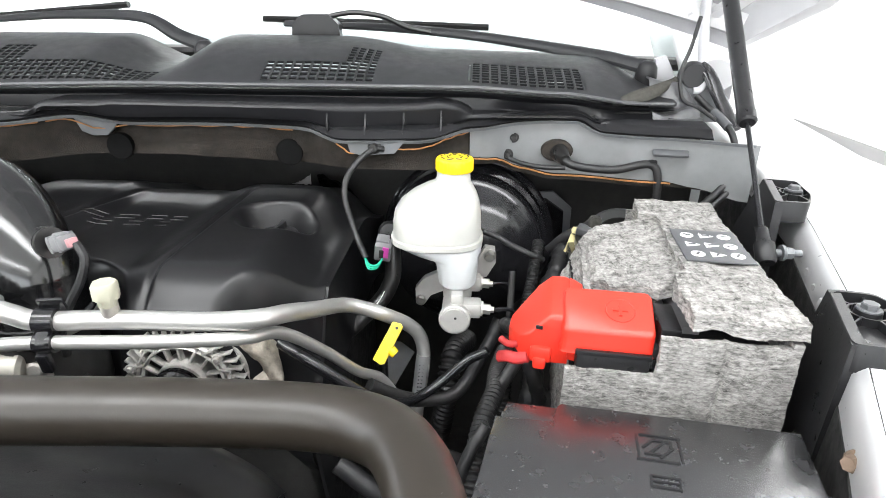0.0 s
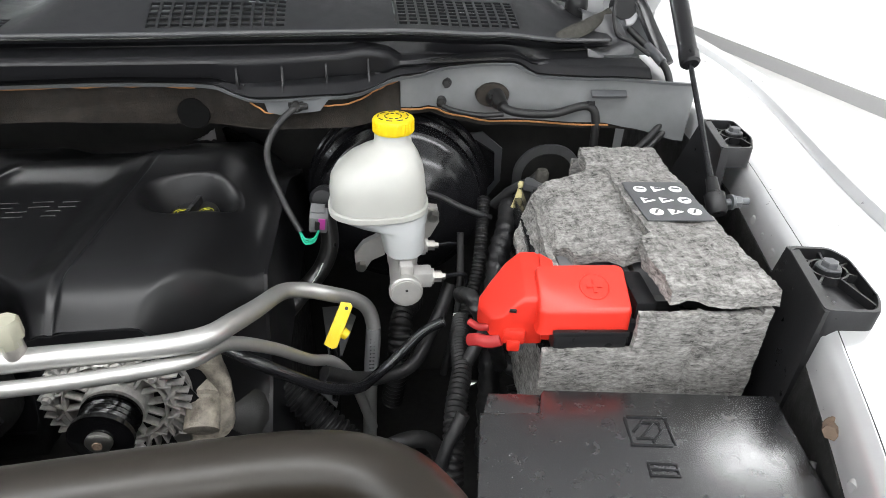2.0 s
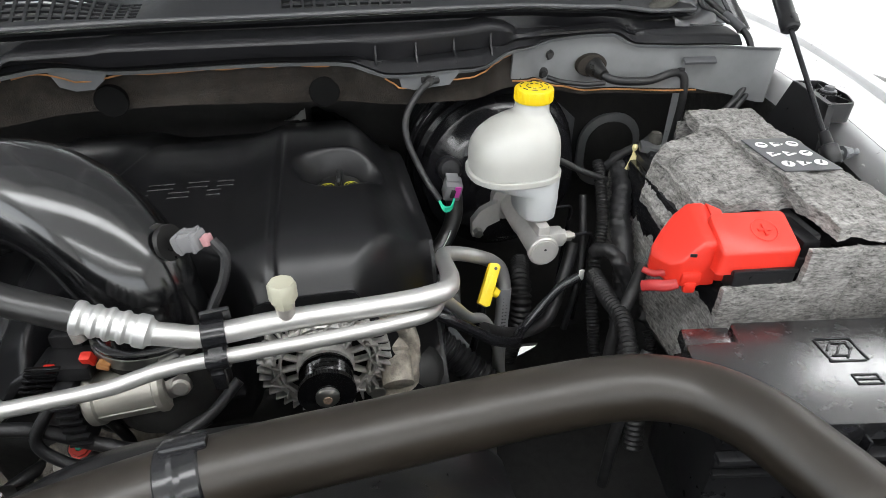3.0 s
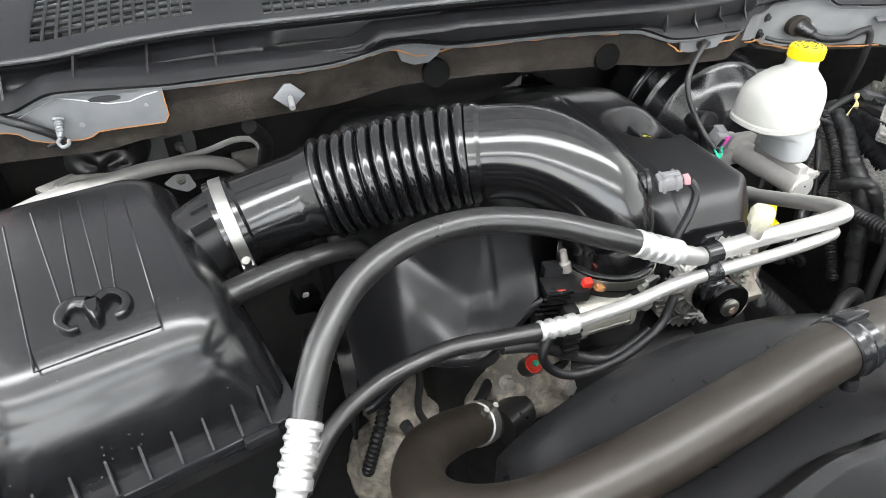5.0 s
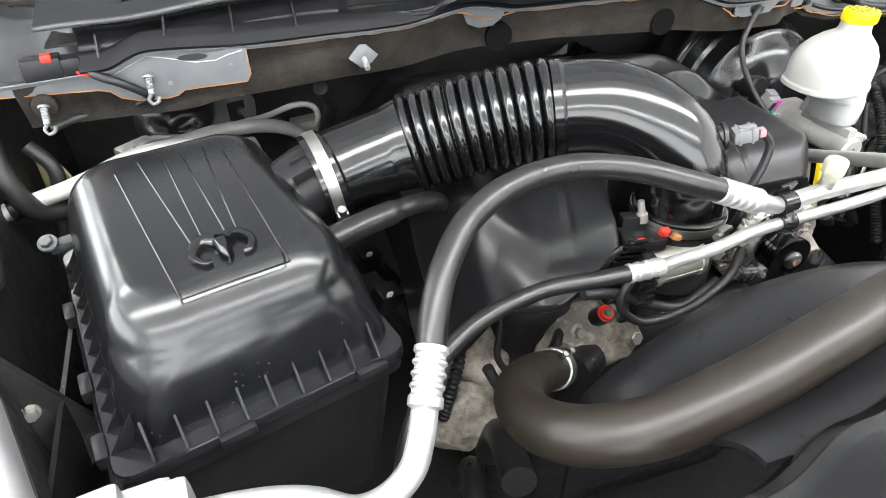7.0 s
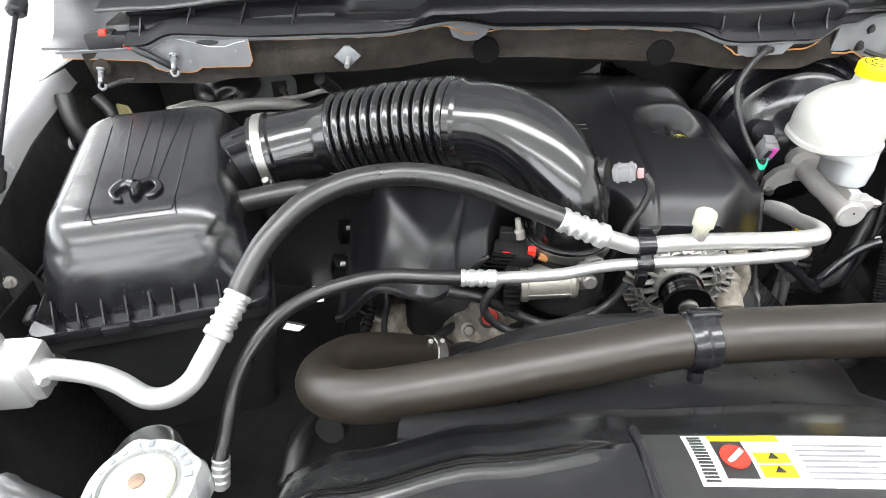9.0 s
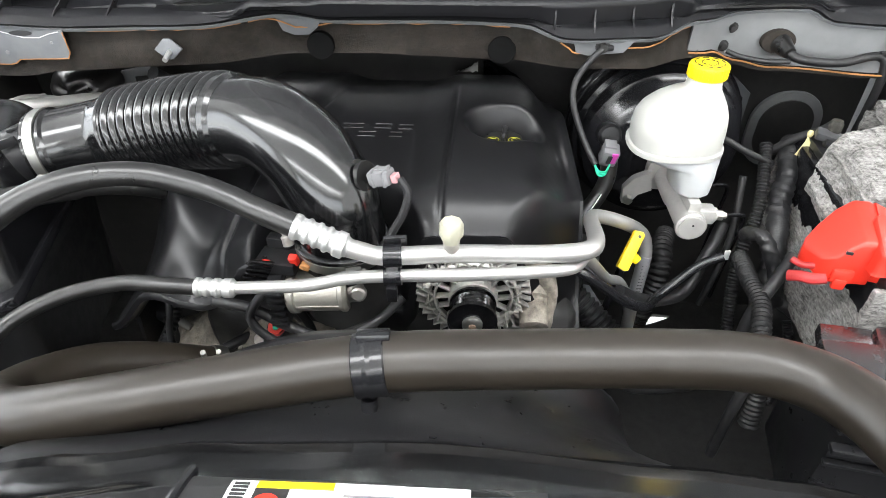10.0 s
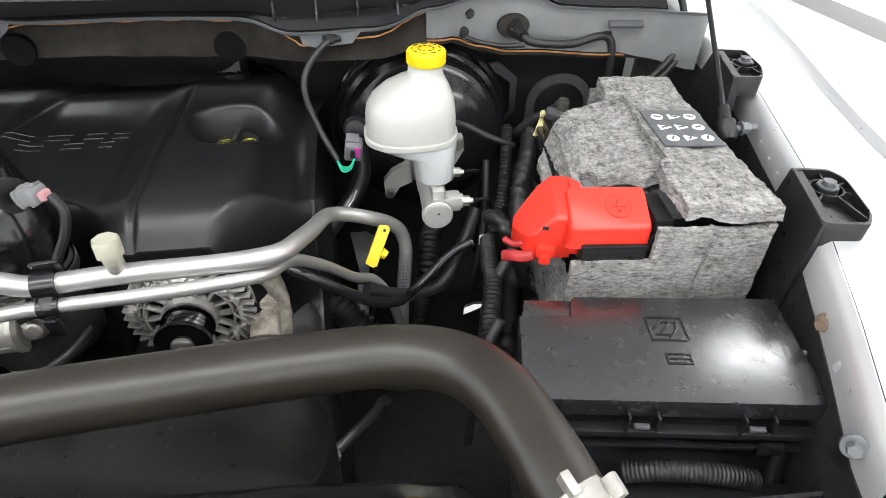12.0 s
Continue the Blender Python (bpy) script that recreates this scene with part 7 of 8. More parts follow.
def taped(pts, r, label, lumps=0.22):
    """A tape-wrapped bundle: uneven thickness with a slanting tape edge."""
    path = curve_pts(pts, 16)
    bm = sweep(path, r, 16)
    for v in bm.verts:
        c = min(path, key=lambda p: (p - v.co).length_squared)
        out = v.co - c
        v.co = c + out * (1 + lumps * noise.noise(c * 70) + 0.10 * noise.noise(v.co * 160) + 0.05 * math.copysign(1, math.sin((c.z + c.y) * 420 + 3 * out.x / r)))
    return solo("loom", bm, WIRE, label, "loom", "taped looms")


def cable(pts, r, label, name="cable", category="cable", mat=None, group="", seg=10):
    return solo(name, pipe(pts, r, seg), mat or WIRE, label, category, group)


sw = thing("level_sensor_lead", "taped black lead with grey plug and green wires", "sensor lead", at=(-0.07, 0.79, 1.22))
part("lead", pipe([(-0.060, 0.826, 1.294), (-0.073, 0.818, 1.294), (-0.092, 0.806, 1.280), (-0.106, 0.795, 1.258), (-0.106, 0.784, 1.235), (-0.097, 0.772, 1.210), (-0.086, 0.758, 1.188), (-0.074, 0.744, 1.170)], 0.0040, 10), WIRE, sw)
for k in range(3):
    part("green_wire", pipe([(-0.076, 0.747 - 0.001 * k, 1.172), (-0.070, 0.740 - 0.002 * k, 1.163 - 0.002 * k), (-0.060, 0.742, 1.161 - 0.002 * k), (-0.054, 0.752, 1.166)], 0.0013, 6), GREEN, sw)
pg = part("plug", rbox(pose(-0.054, 0.764, 1.174, 20, 8, 0), (0.022, 0.020, 0.026), 0.003), GREYP, sw, "grey plug")
part("lock_tab", rbox(pose(-0.050, 0.7525, 1.174, 20, 8, 0), (0.008, 0.002, 0.018), 0.0008), MAGENTA, pg, "violet locking tab")
part("socket", rbox(pose(-0.0555, 0.7528, 1.172, 20, 8, 0), (0.006, 0.002, 0.014), 0.0008), DARK, pg)
part("rib", rbox(pose(-0.054, 0.764, 1.189, 20, 8, 0), (0.016, 0.014, 0.004), 0.001), GREYP, pg)
chk = thing("check_valve", "black check valve and vacuum hose on brake booster", "check valve", at=(-0.05, 0.80, 1.18))
part("cap", rings_along((-0.048, 0.835, 1.172), (-0.050, 0.790, 1.188), [(0, 0.010), (0.3, 0.010), (0.35, 0.016), (0.9, 0.016), (1, 0.012)], 20), BLACK, chk)
part("vacuum_hose", pipe([(-0.050, 0.798, 1.180), (-0.046, 0.792, 1.155), (-0.046, 0.785, 1.125), (-0.058, 0.775, 1.098), (-0.080, 0.755, 1.080), (-0.105, 0.72, 1.068), (-0.135, 0.69, 1.062), (-0.17, 0.68, 1.06)], 0.0115, 14), RUBBER, chk, "black vacuum hose")
part("hose_print", pipe([(-0.0545, 0.7645, 1.112), (-0.061, 0.760, 1.100), (-0.070, 0.7525, 1.090)], 0.0008, 5), PAPER, chk, "row of pale printing")

dip = thing("dipstick", "yellow plastic dipstick handle", "dipstick", at=(-0.036, 0.645, 1.09))
DMT = look((-0.034, 0.6515, 1.1015), (0.03, 0.10, 1.50)) @ pose(0, 0, 0, 0, 180, 0) @ pose(0, 0, 0, 0, 0, -27)
part("handle", prism([(-0.0075, -0.025), (0.003, -0.027), (0.0075, -0.024), (0.0080, 0.024), (0.004, 0.027), (-0.006, 0.025)], -0.004, 0.004, DMT, 0.002), YELLOW, dip)
part("boss", rings_along(DMT @ Vector((0.007, -0.006, 0)), DMT @ Vector((0.014, -0.008, 0.0)), [(0, 0.0065), (1, 0.0055)], 14), YELLOW, dip)
part("hole", rings_along(DMT @ Vector((0.002, 0.02, 0.0035)), DMT @ Vector((0.002, 0.02, 0.0045)), [(0, 0.002), (1, 0.002)], 10), INK, dip)
part("tube", pipe([(-0.040, 0.652, 1.080), (-0.042, 0.66, 1.03), (-0.05, 0.68, 0.93)], 0.0055, 10), GLOSS, dip, "black dipstick tube")
part("emboss", rbox(DMT @ pose(0.0, -0.002, 0.0042), (0.006, 0.026, 0.0006), 0.0002), YELLOW, dip)

# harness through the grey panel
gm = thing("grommet_harness", "taped harness leaving brown grommet in grey panel", "wiring harness", at=(0.25, 0.9, 1.26))
part("pad", prism([(0.023 * math.cos(a), 0.016 * math.sin(a)) for a in np.linspace(0, 2 * math.pi, 22, endpoint=False)], -0.004, 0.006, pose(0.181, 0.905, 1.279, 90, 0, 0), 0.003), FELTB, gm, "brown foam pad")
part("boot", rings_along((0.184, 0.902, 1.277), (0.190, 0.878, 1.271), [(0, 0.014), (0.5, 0.011), (1, 0.008)], 18), RUBBER, gm, "ridged rubber boot")
part("harness", pipe([(0.188, 0.884, 1.272), (0.200, 0.874, 1.266), (0.225, 0.872, 1.262), (0.262, 0.876, 1.260), (0.295, 0.882, 1.266), (0.312, 0.884, 1.266), (0.322, 0.882, 1.255), (0.326, 0.882, 1.22), (0.328, 0.89, 1.15), (0.33, 0.90, 1.08)], 0.0058, 10), WIRE, gm)
part("clip", rbox(pose(0.314, 0.886, 1.268, 0, 0, 20), (0.014, 0.010, 0.012), 0.003), BLACK, gm)
solo("harness_bracket", rbox(pose(0.333, 0.872, 1.286, 30, 0, -6), (0.048, 0.012, 0.005), 0.002), INKGREY, "grey clip bracket on steel panel", "bracket")
for gx, gz in ((0.111, 1.270), (0.118, 1.295)):
    solo("push_pin", rings_along((gx, along(FACE_Y, gx) + 0.002, gz), (gx, along(FACE_Y, gx) - 0.010, gz), [(0, 0.008), (0.4, 0.008), (0.45, 0.0055), (1, 0.004)], 16), DARK, "black push pin in the grey panel", "push pin", "push pins")
cable([(0.112, 0.895, 1.268), (0.13, 0.884, 1.264), (0.16, 0.872, 1.262), (0.19, 0.872, 1.262)], 0.0034, "thin black lead along the grey panel")
solo("push_pin", rings_along((-0.072, 0.832, 1.296), (-0.072, 0.815, 1.296), [(0, 0.010), (0.4, 0.010), (0.5, 0.006), (1, 0.005)], 16), DARK, "black push pin at the steel flange", "push pin", "push pins")

wl = thing("washer_line", "grey washer hose with clip beside hinge", "washer hose", at=(0.42, 0.9, 1.28))
part("hose", pipe([(0.392, 0.975, 1.350), (0.404, 0.960, 1.338), (0.413, 0.945, 1.329), (0.419, 0.915, 1.318), (0.423, 0.895, 1.305), (0.426, 0.880, 1.278), (0.420, 0.868, 1.262), (0.404, 0.858, 1.242), (0.385, 0.85, 1.225), (0.365, 0.85, 1.205)], 0.0048, 10), WIRE, wl)
part("sleeve", pipe([(0.411, 0.948, 1.331), (0.416, 0.930, 1.324), (0.420, 0.910, 1.316)], 0.0066, 10), INKGREY, wl, "grey rubber sleeve")
part("clip", rbox(pose(0.422, 0.875, 1.268, 0, 20, 0), (0.018, 0.014, 0.012), 0.003), BLACK, wl)
solo("stub_bolt", hexbolt((0.432, 0.862, 1.264), (-0.3, -1, 0.2), 0.0085, 0.010, 0.012), STEEL, "zinc plated nut on the side panel", "nut", "nuts and bolts")
cable([(0.428, 0.88, 1.25), (0.415, 0.86, 1.238), (0.396, 0.85, 1.222), (0.372, 0.84, 1.205), (0.34, 0.83, 1.19)], 0.0048, "black cable dropping behind the battery", group="cables by the hinge")

# plates on the lower firewall
op = thing("blanking_plate", "rounded grey blanking plate on the lower firewall", "blanking plate", at=(0.32, 1.08, 1.1))
part("rim", prism(round_rect(0.128, 0.150, 0.058, 8), -0.004, 0.004, pose(0.336, 1.100, 1.052, 90, 0, 0), 0.002), SIDEP, op, "grey steel rim")
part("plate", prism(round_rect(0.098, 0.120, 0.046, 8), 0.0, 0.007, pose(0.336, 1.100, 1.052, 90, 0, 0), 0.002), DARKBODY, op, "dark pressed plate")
op2 = thing("access_cover", "black access cover with pale frame on firewall", "access cover", at=(0.19, 1.05, 1.13))
part("frame", prism([(-0.06, -0.06), (0.02, -0.065), (0.045, -0.03), (0.045, 0.03), (0.01, 0.06), (-0.06, 0.055)], -0.003, 0.003, pose(0.192, 1.055, 1.112, 90, 0, 0), 0.002), PRIMER, op2)
part("cover", prism([(-0.05, -0.04), (0.012, -0.052), (0.034, -0.024), (0.032, 0.026), (0.0, 0.048), (-0.05, 0.045)], 0.002, 0.014, pose(0.190, 1.055, 1.112, 90, 0, 0), 0.004), GLOSS, op2)

# looms beside the battery
ribbed([(0.150, 0.78, 1.185), (0.144, 0.752, 1.166), (0.136, 0.72, 1.140), (0.128, 0.70, 1.115), (0.116, 0.682, 1.09), (0.108, 0.66, 1.05), (0.105, 0.62, 0.98)], 0.0072, "loom", "slim corrugated black loom beside the battery", "loom", pitch=0.0045)
taped([(0.19, 0.80, 1.18), (0.174, 0.75, 1.162), (0.158, 0.715, 1.14), (0.146, 0.67, 1.11), (0.138, 0.64, 1.06), (0.134, 0.62, 1.00), (0.130, 0.60, 0.93)], 0.0125, "thick tape-wrapped black loom beside the battery")
taped([(0.108, 0.672, 1.115), (0.104, 0.655, 1.130), (0.112, 0.640, 1.135), (0.122, 0.628, 1.118), (0.134, 0.622, 1.09), (0.146, 0.62, 1.05)], 0.0085, "looped taped lead beside the battery")
taped([(0.140, 0.650, 1.055), (0.152, 0.630, 1.05), (0.170, 0.610, 1.042), (0.190, 0.600, 1.02)], 0.0095, "taped branch running under the battery")
ribbed([(0.155, 0.60, 1.04), (0.158, 0.585, 1.02), (0.160, 0.575, 0.98), (0.160, 0.57, 0.92)], 0.0055, "loom", "thin corrugated loom below the battery", "loom", pitch=0.0035)
ribbed([(0.105, 0.66, 1.09), (0.094, 0.60, 1.10), (0.090, 0.56, 1.105), (0.078, 0.52, 1.10), (0.070, 0.48, 1.08), (0.068, 0.46, 1.02)], 0.0095, "loom", "corrugated black loom ending at fuse box", "loom")
ribbed([(0.060, 0.80, 1.02), (0.045, 0.76, 1.03), (0.038, 0.73, 1.02), (0.034, 0.72, 0.98), (0.024, 0.73, 0.90)], 0.014, "loom", "thick ribbed black tube below master cylinder", "loom", pitch=0.008)
ribbed([(-0.145, 0.66, 1.085), (-0.120, 0.64, 1.060), (-0.085, 0.622, 1.030), (-0.045, 0.60, 0.995), (0.0, 0.575, 0.95)], 0.0165, "loom", "thick ribbed black tube beside alternator", "loom", pitch=0.008)
cable([(-0.135, 0.575, 1.145), (-0.110, 0.562, 1.138), (-0.078, 0.565, 1.112), (-0.045, 0.575, 1.082), (-0.015, 0.60, 1.055), (0.004, 0.632, 1.040), (0.03, 0.65, 1.05), (0.06, 0.66, 1.075), (0.085, 0.66, 1.09)], 0.0062, "shiny black lead sweeping across the pipes", mat=GLOSS)
cable([(-0.05, 0.61, 1.07), (-0.02, 0.625, 1.045), (0.01, 0.64, 1.03), (0.05, 0.66, 1.03), (0.085, 0.70, 1.07), (0.10, 0.72, 1.10)], 0.0085, "thick taped black lead below the pipes")
cable([(0.075, 0.762, 1.205), (0.095, 0.765, 1.196), (0.115, 0.76, 1.186), (0.140, 0.755, 1.176), (0.155, 0.76, 1.168)], 0.0042, "taped lead from the fluid reservoir")
cable([(0.115, 0.74, 1.16), (0.112, 0.715, 1.10), (0.105, 0.70, 1.05), (0.09, 0.69, 0.98)], 0.0045, "black lead beside the brake lines")
cable([(0.165, 0.79, 1.17), (0.185, 0.78, 1.195), (0.205, 0.77, 1.21), (0.215, 0.765, 1.222)], 0.006, "black battery lead below the terminal")
cable([(0.13, 0.60, 1.14), (0.105, 0.575, 1.12), (0.085, 0.56, 1.08), (0.08, 0.55, 1.0)], 0.007, "black battery lead dropping beside the loom")
cable([(0.08, 0.49, 1.12), (0.062, 0.475, 1.09), (0.052, 0.47, 1.04), (0.05, 0.47, 0.95)], 0.006, "taped black lead at the fuse box")
cable([(-0.02, 0.52, 1.02), (0.02, 0.54, 1.03), (0.055, 0.55, 1.02), (0.075, 0.55, 0.98)], 0.009, "black lead low in the bay")
cable([(-0.08, 0.56, 1.00), (-0.03, 0.55, 0.97), (0.03, 0.56, 0.96), (0.07, 0.58, 0.95)], 0.011, "thick black lead low in the bay")
solo("paper_marker", rbox(pose(0.104, 0.690, 1.069, 0, 0, 10), (0.007, 0.003, 0.015), 0.0008), PAPER, "small white marker on a lead", "marker", "white markers")
tg = thing("paper_tag", "crumpled pale yellow tag tied to a lead", "tag", at=(0.189, 0.762, 1.181))
part("strip", slab(6, 14, lambda u, v: (0.1725 + 0.019 * u * (1 - 0.6 * smooth01(0.75, 1.0, v)) + 0.016 * v, 0.752 + 0.014 * v + 0.005 * math.sin(5 * v + 2 * u), 1.163 + 0.042 * v + 0.003 * math.sin(9 * v + 3 * u)), 0.0012), TAG, tg)
part("knot", rings_along((0.1920, 0.766, 1.204), (0.1935, 0.768, 1.212), [(0, 0.0025), (0.5, 0.0042), (1, 0.0025)], 12), TAG, tg)
part("print", rbox(pose(0.1860, 0.7535, 1.182, 10, 18, 0), (0.008, 0.001, 0.004), 0), INK, tg)
nt = thing("negative_terminal", "dull grey battery clamp with black sensor", "battery clamp", at=(0.215, 0.757, 1.21))
part("stud", rings_along((0.216, 0.762, 1.215), (0.2165, 0.762, 1.2290), [(0, 0.0085), (0.7, 0.0085), (0.8, 0.0075), (1, 0.006)], 16), FOAM, nt, "dull stud cap")
part("clamp", rbox(pose(0.208, 0.754, 1.2110, 8, 10, -20), (0.030, 0.018, 0.010), 0.003), CORNER, nt)
part("sensor", rbox(pose(0.209, 0.742, 1.199, 10, 14, -20), (0.022, 0.018, 0.020), 0.003), BLACK, nt)
part("red_wire", pipe([(0.207, 0.733, 1.194), (0.212, 0.731, 1.191), (0.216, 0.732, 1.189)], 0.0016, 6), RED, nt, "red wire")
part("pale_wire", pipe([(0.214, 0.730, 1.199), (0.207, 0.728, 1.190), (0.201, 0.727, 1.182)], 0.0013, 6), CLIPM, nt, "pale wire")

# in front of and beside the fuse box
ribbed([FM @ Vector((0.085, -0.020, 1.122)), FM @ Vector((0.11, -0.024, 1.132)), FM @ Vector((0.14, -0.024, 1.132)), FM @ Vector((0.17, -0.022, 1.124)), FM @ Vector((0.19, -0.016, 1.11))], 0.0085, "loom", "short braided loom before the fuse box", "loom", WIRE, pitch=0.0035, depth=0.06)
solo("rail_bolt", hexbolt((0.319, 0.375, 1.1975), (-1, -0.5, 0.25), 0.0060, 0.010, 0.0085), RUST, "rusty bolt and washer on the wing rail", "bolt", "nuts and bolts")
solo("rail_bolt", hexbolt((0.259, 0.266, 1.200), (-0.8, -0.8, 0.5), 0.0050, 0.008, 0.0085), PRIMER, "white capped bolt on the wing rail", "bolt", "nuts and bolts")
cable([(lin(RAIL_X, 0.38) - 0.008, 0.375, 1.165), (lin(RAIL_X, 0.36) - 0.010, 0.355, 1.145), (lin(RAIL_X, 0.33) - 0.014, 0.33, 1.12), (lin(RAIL_X, 0.31) - 0.016, 0.31, 1.08)], 0.007, "taped lead down the inner wing")
solo("corner_support", loft([[Vector((x, y, z)) for x, y in ((0.215, 0.05), (0.44, 0.05), (0.44, 0.232), (0.262, 0.232), (0.240, 0.205))] for z in (1.06, 1.200, 1.206)]), GLOSS, "black corner support in front of the wing", "support panel")
solo("side_bracket", prism([(0.0, 0.0), (0.09, 0.02), (0.10, 0.0), (0.09, -0.06), (0.06, -0.06)], -0.002, 0.002, pose(0.20, 0.275, 1.13, 90, 0, -9), 0.001), GLOSS, "black folded bracket beside the fuse box", "bracket")
tl = thing("metal_tube", "thin bright tube low before the alternator", "metal tube", at=(-0.07, 0.5, 0.95))
part("tube", pipe([(-0.098, 0.476, 0.952), (-0.080, 0.50, 0.945), (-0.055, 0.54, 0.925), (-0.042, 0.575, 0.905), (-0.036, 0.60, 0.87)], 0.006, 10), STEEL, tl)
part("flange", rbox(pose(-0.100, 0.474, 0.950, 20, 0, 30), (0.009, 0.018, 0.022), 0.004), PRIMER, tl)

# ---- passenger side of the bay ----
cl = thing("cowl_connector", "black connector with red latch on cowl edge", "connector", at=(-0.98, 0.82, 1.31))
part("body", rbox(pose(-0.985, 0.818, 1.312, 0, 0, 8), (0.038, 0.022, 0.024), 0.003), BLACK, cl)
part("nose", rbox(pose(-0.958, 0.821, 1.312, 0, 0, 8), (0.018, 0.020, 0.018), 0.002), BLACK, cl)
part("red_latch", rbox(pose(-0.977, 0.812, 1.324, 0, 0, 8), (0.010, 0.010, 0.008), 0.0015), RED, cl, "red latch")
part("red_wire", pipe([(-0.954, 0.812, 1.306), (-0.945, 0.808, 1.304), (-0.936, 0.806, 1.302)], 0.0018, 6), RED, cl)
part("lead", pipe([(-0.952, 0.818, 1.310), (-0.935, 0.807, 1.302), (-0.915, 0.806, 1.292), (-0.900, 0.812, 1.279), (-0.891, 0.818, 1.268)], 0.0048, 10), WIRE, cl, "taped lead")


def wire_clip(x, y, z, label):
    c = thing("wire_clip", label, "wire clip", "plastic wire clips", at=(x, y, z))
    rib = [(0, 0.0058), (0.12, 0.0058), (0.13, 0.0034)]
    for k in range(4):
        rib += [(0.2 + 0.15 * k, 0.0034), (0.25 + 0.15 * k, 0.0043), (0.3 + 0.15 * k, 0.0034)]
    part("stem", rings_along((x, y + 0.002, z + 0.008), (x, y - 0.010, z - 0.008), rib + [(1, 0.0034)], 14), CLIPM, c)
    part("hook", pipe([(x, y - 0.010, z - 0.008), (x - 0.004, y - 0.011, z - 0.013), (x - 0.001, y - 0.012, z - 0.018), (x + 0.005, y - 0.012, z - 0.016), (x + 0.007, y - 0.011, z - 0.011)], 0.0019, 8), CLIPM, c)
    return c


wire_clip(-0.887, 0.808, 1.287, "milky plastic wire clip on grey plate")
wire_clip(-0.996, 0.806, 1.268, "milky plastic wire clip on brown insulation")
solo("clip_washer", rings_along((-0.996, 0.815, 1.274), (-0.996, 0.8085, 1.274), [(0, 0.0125), (0.8, 0.0125), (1, 0.0105)], 24), FELTB, "oval grey washer in the insulation", "washer")
st = thing("insulation_stud", "diamond shaped push-on washer over threaded stud", "stud", at=(-0.646, 0.83, 1.284))
part("washer", prism([(-0.019, 0.0), (-0.004, 0.014), (0.004, 0.014), (0.019, 0.0), (0.004, -0.013), (-0.004, -0.013)], -0.001, 0.002, pose(-0.647, 0.826, 1.286, 80, 0, 4), 0.001), PRIMER, st)
part("pin", straight((-0.646, 0.827, 1.284), (-0.646, 0.806, 1.278), 0.0035, 10), CRIMP, st)
cable([(-1.002, 0.822, 1.244), (-0.97, 0.828, 1.252), (-0.93, 0.832, 1.252), (-0.90, 0.828, 1.262)], 0.0044, "taped lead between the wire clips")

ht = thing("heater_tubes", "bright aluminium heater tubes behind the air box", "heater tubes", at=(-0.85, 0.95, 1.15))
part("main_tube", pipe([(-1.0714, 0.7843, 1.1687), (-0.9971, 0.8049, 1.1797), (-0.9416, 0.838, 1.1880), (-0.8895, 0.8732, 1.1830), (-0.8397, 0.9148, 1.174), (-0.7851, 0.9480, 1.1599), (-0.7455, 0.964, 1.1420), (-0.728, 0.9768, 1.1200), (-0.723, 0.9842, 1.0843)], 0.0100, 16), MACH, ht)
part("thin_tube", pipe([(-0.9336, 0.8543, 1.1937), (-0.9177, 0.8812, 1.1903), (-0.8773, 0.9227, 1.1685), (-0.8264, 0.9761, 1.1534), (-0.7736, 1.0036, 1.1496), (-0.7308, 1.0147, 1.1566), (-0.7040, 1.0138, 1.1530), (-0.6960, 1.0114, 1.1371), (-0.7036, 1.0113, 1.1200)], 0.0046, 12), MACH, ht)
part("end_fitting", rings_along((-1.100, 0.776, 1.1640), (-1.072, 0.784, 1.1686), [(0, 0.009), (0.3, 0.0120), (0.8, 0.0120), (1, 0.0105)], 16), CAST, ht)
part("black_clip", rings_along((-1.064, 0.7862, 1.1698), (-1.052, 0.7895, 1.1716), [(0, 0.0125), (1, 0.0125)], 16), GLOSS, ht)
part("block", rbox(pose(-0.945, 0.905, 1.165, 0, 0, 40), (0.05, 0.024, 0.026), 0.005), CAST, ht)
part("block", rbox(pose(-0.715, 1.02, 1.118, 0, 0, 10), (0.05, 0.03, 0.026), 0.005), CAST, ht)
part("core", rbox(pose(-0.83, 1.0, 1.118, 0, 8, 38), (0.20, 0.02, 0.03), 0.004), DARKBODY, ht)
hk = thing("lifting_plate", "pale steel plate with slot behind heater tubes", "steel plate", at=(-0.83, 1.07, 1.16))
LP = pose(-0.8175, 1.0230, 1.1590, 90, 0, 18)
part("plate", prism(soften([(-0.085, -0.034), (0.012, -0.034), (0.030, -0.020), (0.032, 0.012), (0.014, 0.028), (-0.030, 0.024), (-0.085, 0.004)], 0.009), -0.002, 0.002, LP, 0.001), SIDEP, hk)
part("slot", rbox(LP @ pose(0.001, -0.003, 0.002), (0.026, 0.030, 0.003), 0.001), DARK, hk, "dark square slot")
part("stud", rings_along(LP @ Vector((0.006, -0.003, 0.0)), LP @ Vector((0.009, -0.010, 0.022)), [(0, 0.0075), (0.3, 0.0075), (0.32, 0.0042), (1, 0.0036)], 14), STEEL, hk)
mount_bm = loft([[Vector((-0.900 + rr * math.cos(a) * 1.15, yy + 0.004 * math.sin(3 * a), 1.172 + rr * 0.72 * math.sin(a))) for a in np.linspace(0, 2 * math.pi, 36, endpoint=False)] for rr, yy in ((0.046, 1.07), (0.048, 1.02), (0.0475, 0.99), (0.045, 0.972), (0.039, 0.958), (0.030, 0.949), (0.018, 0.944), (0.006, 0.942))])
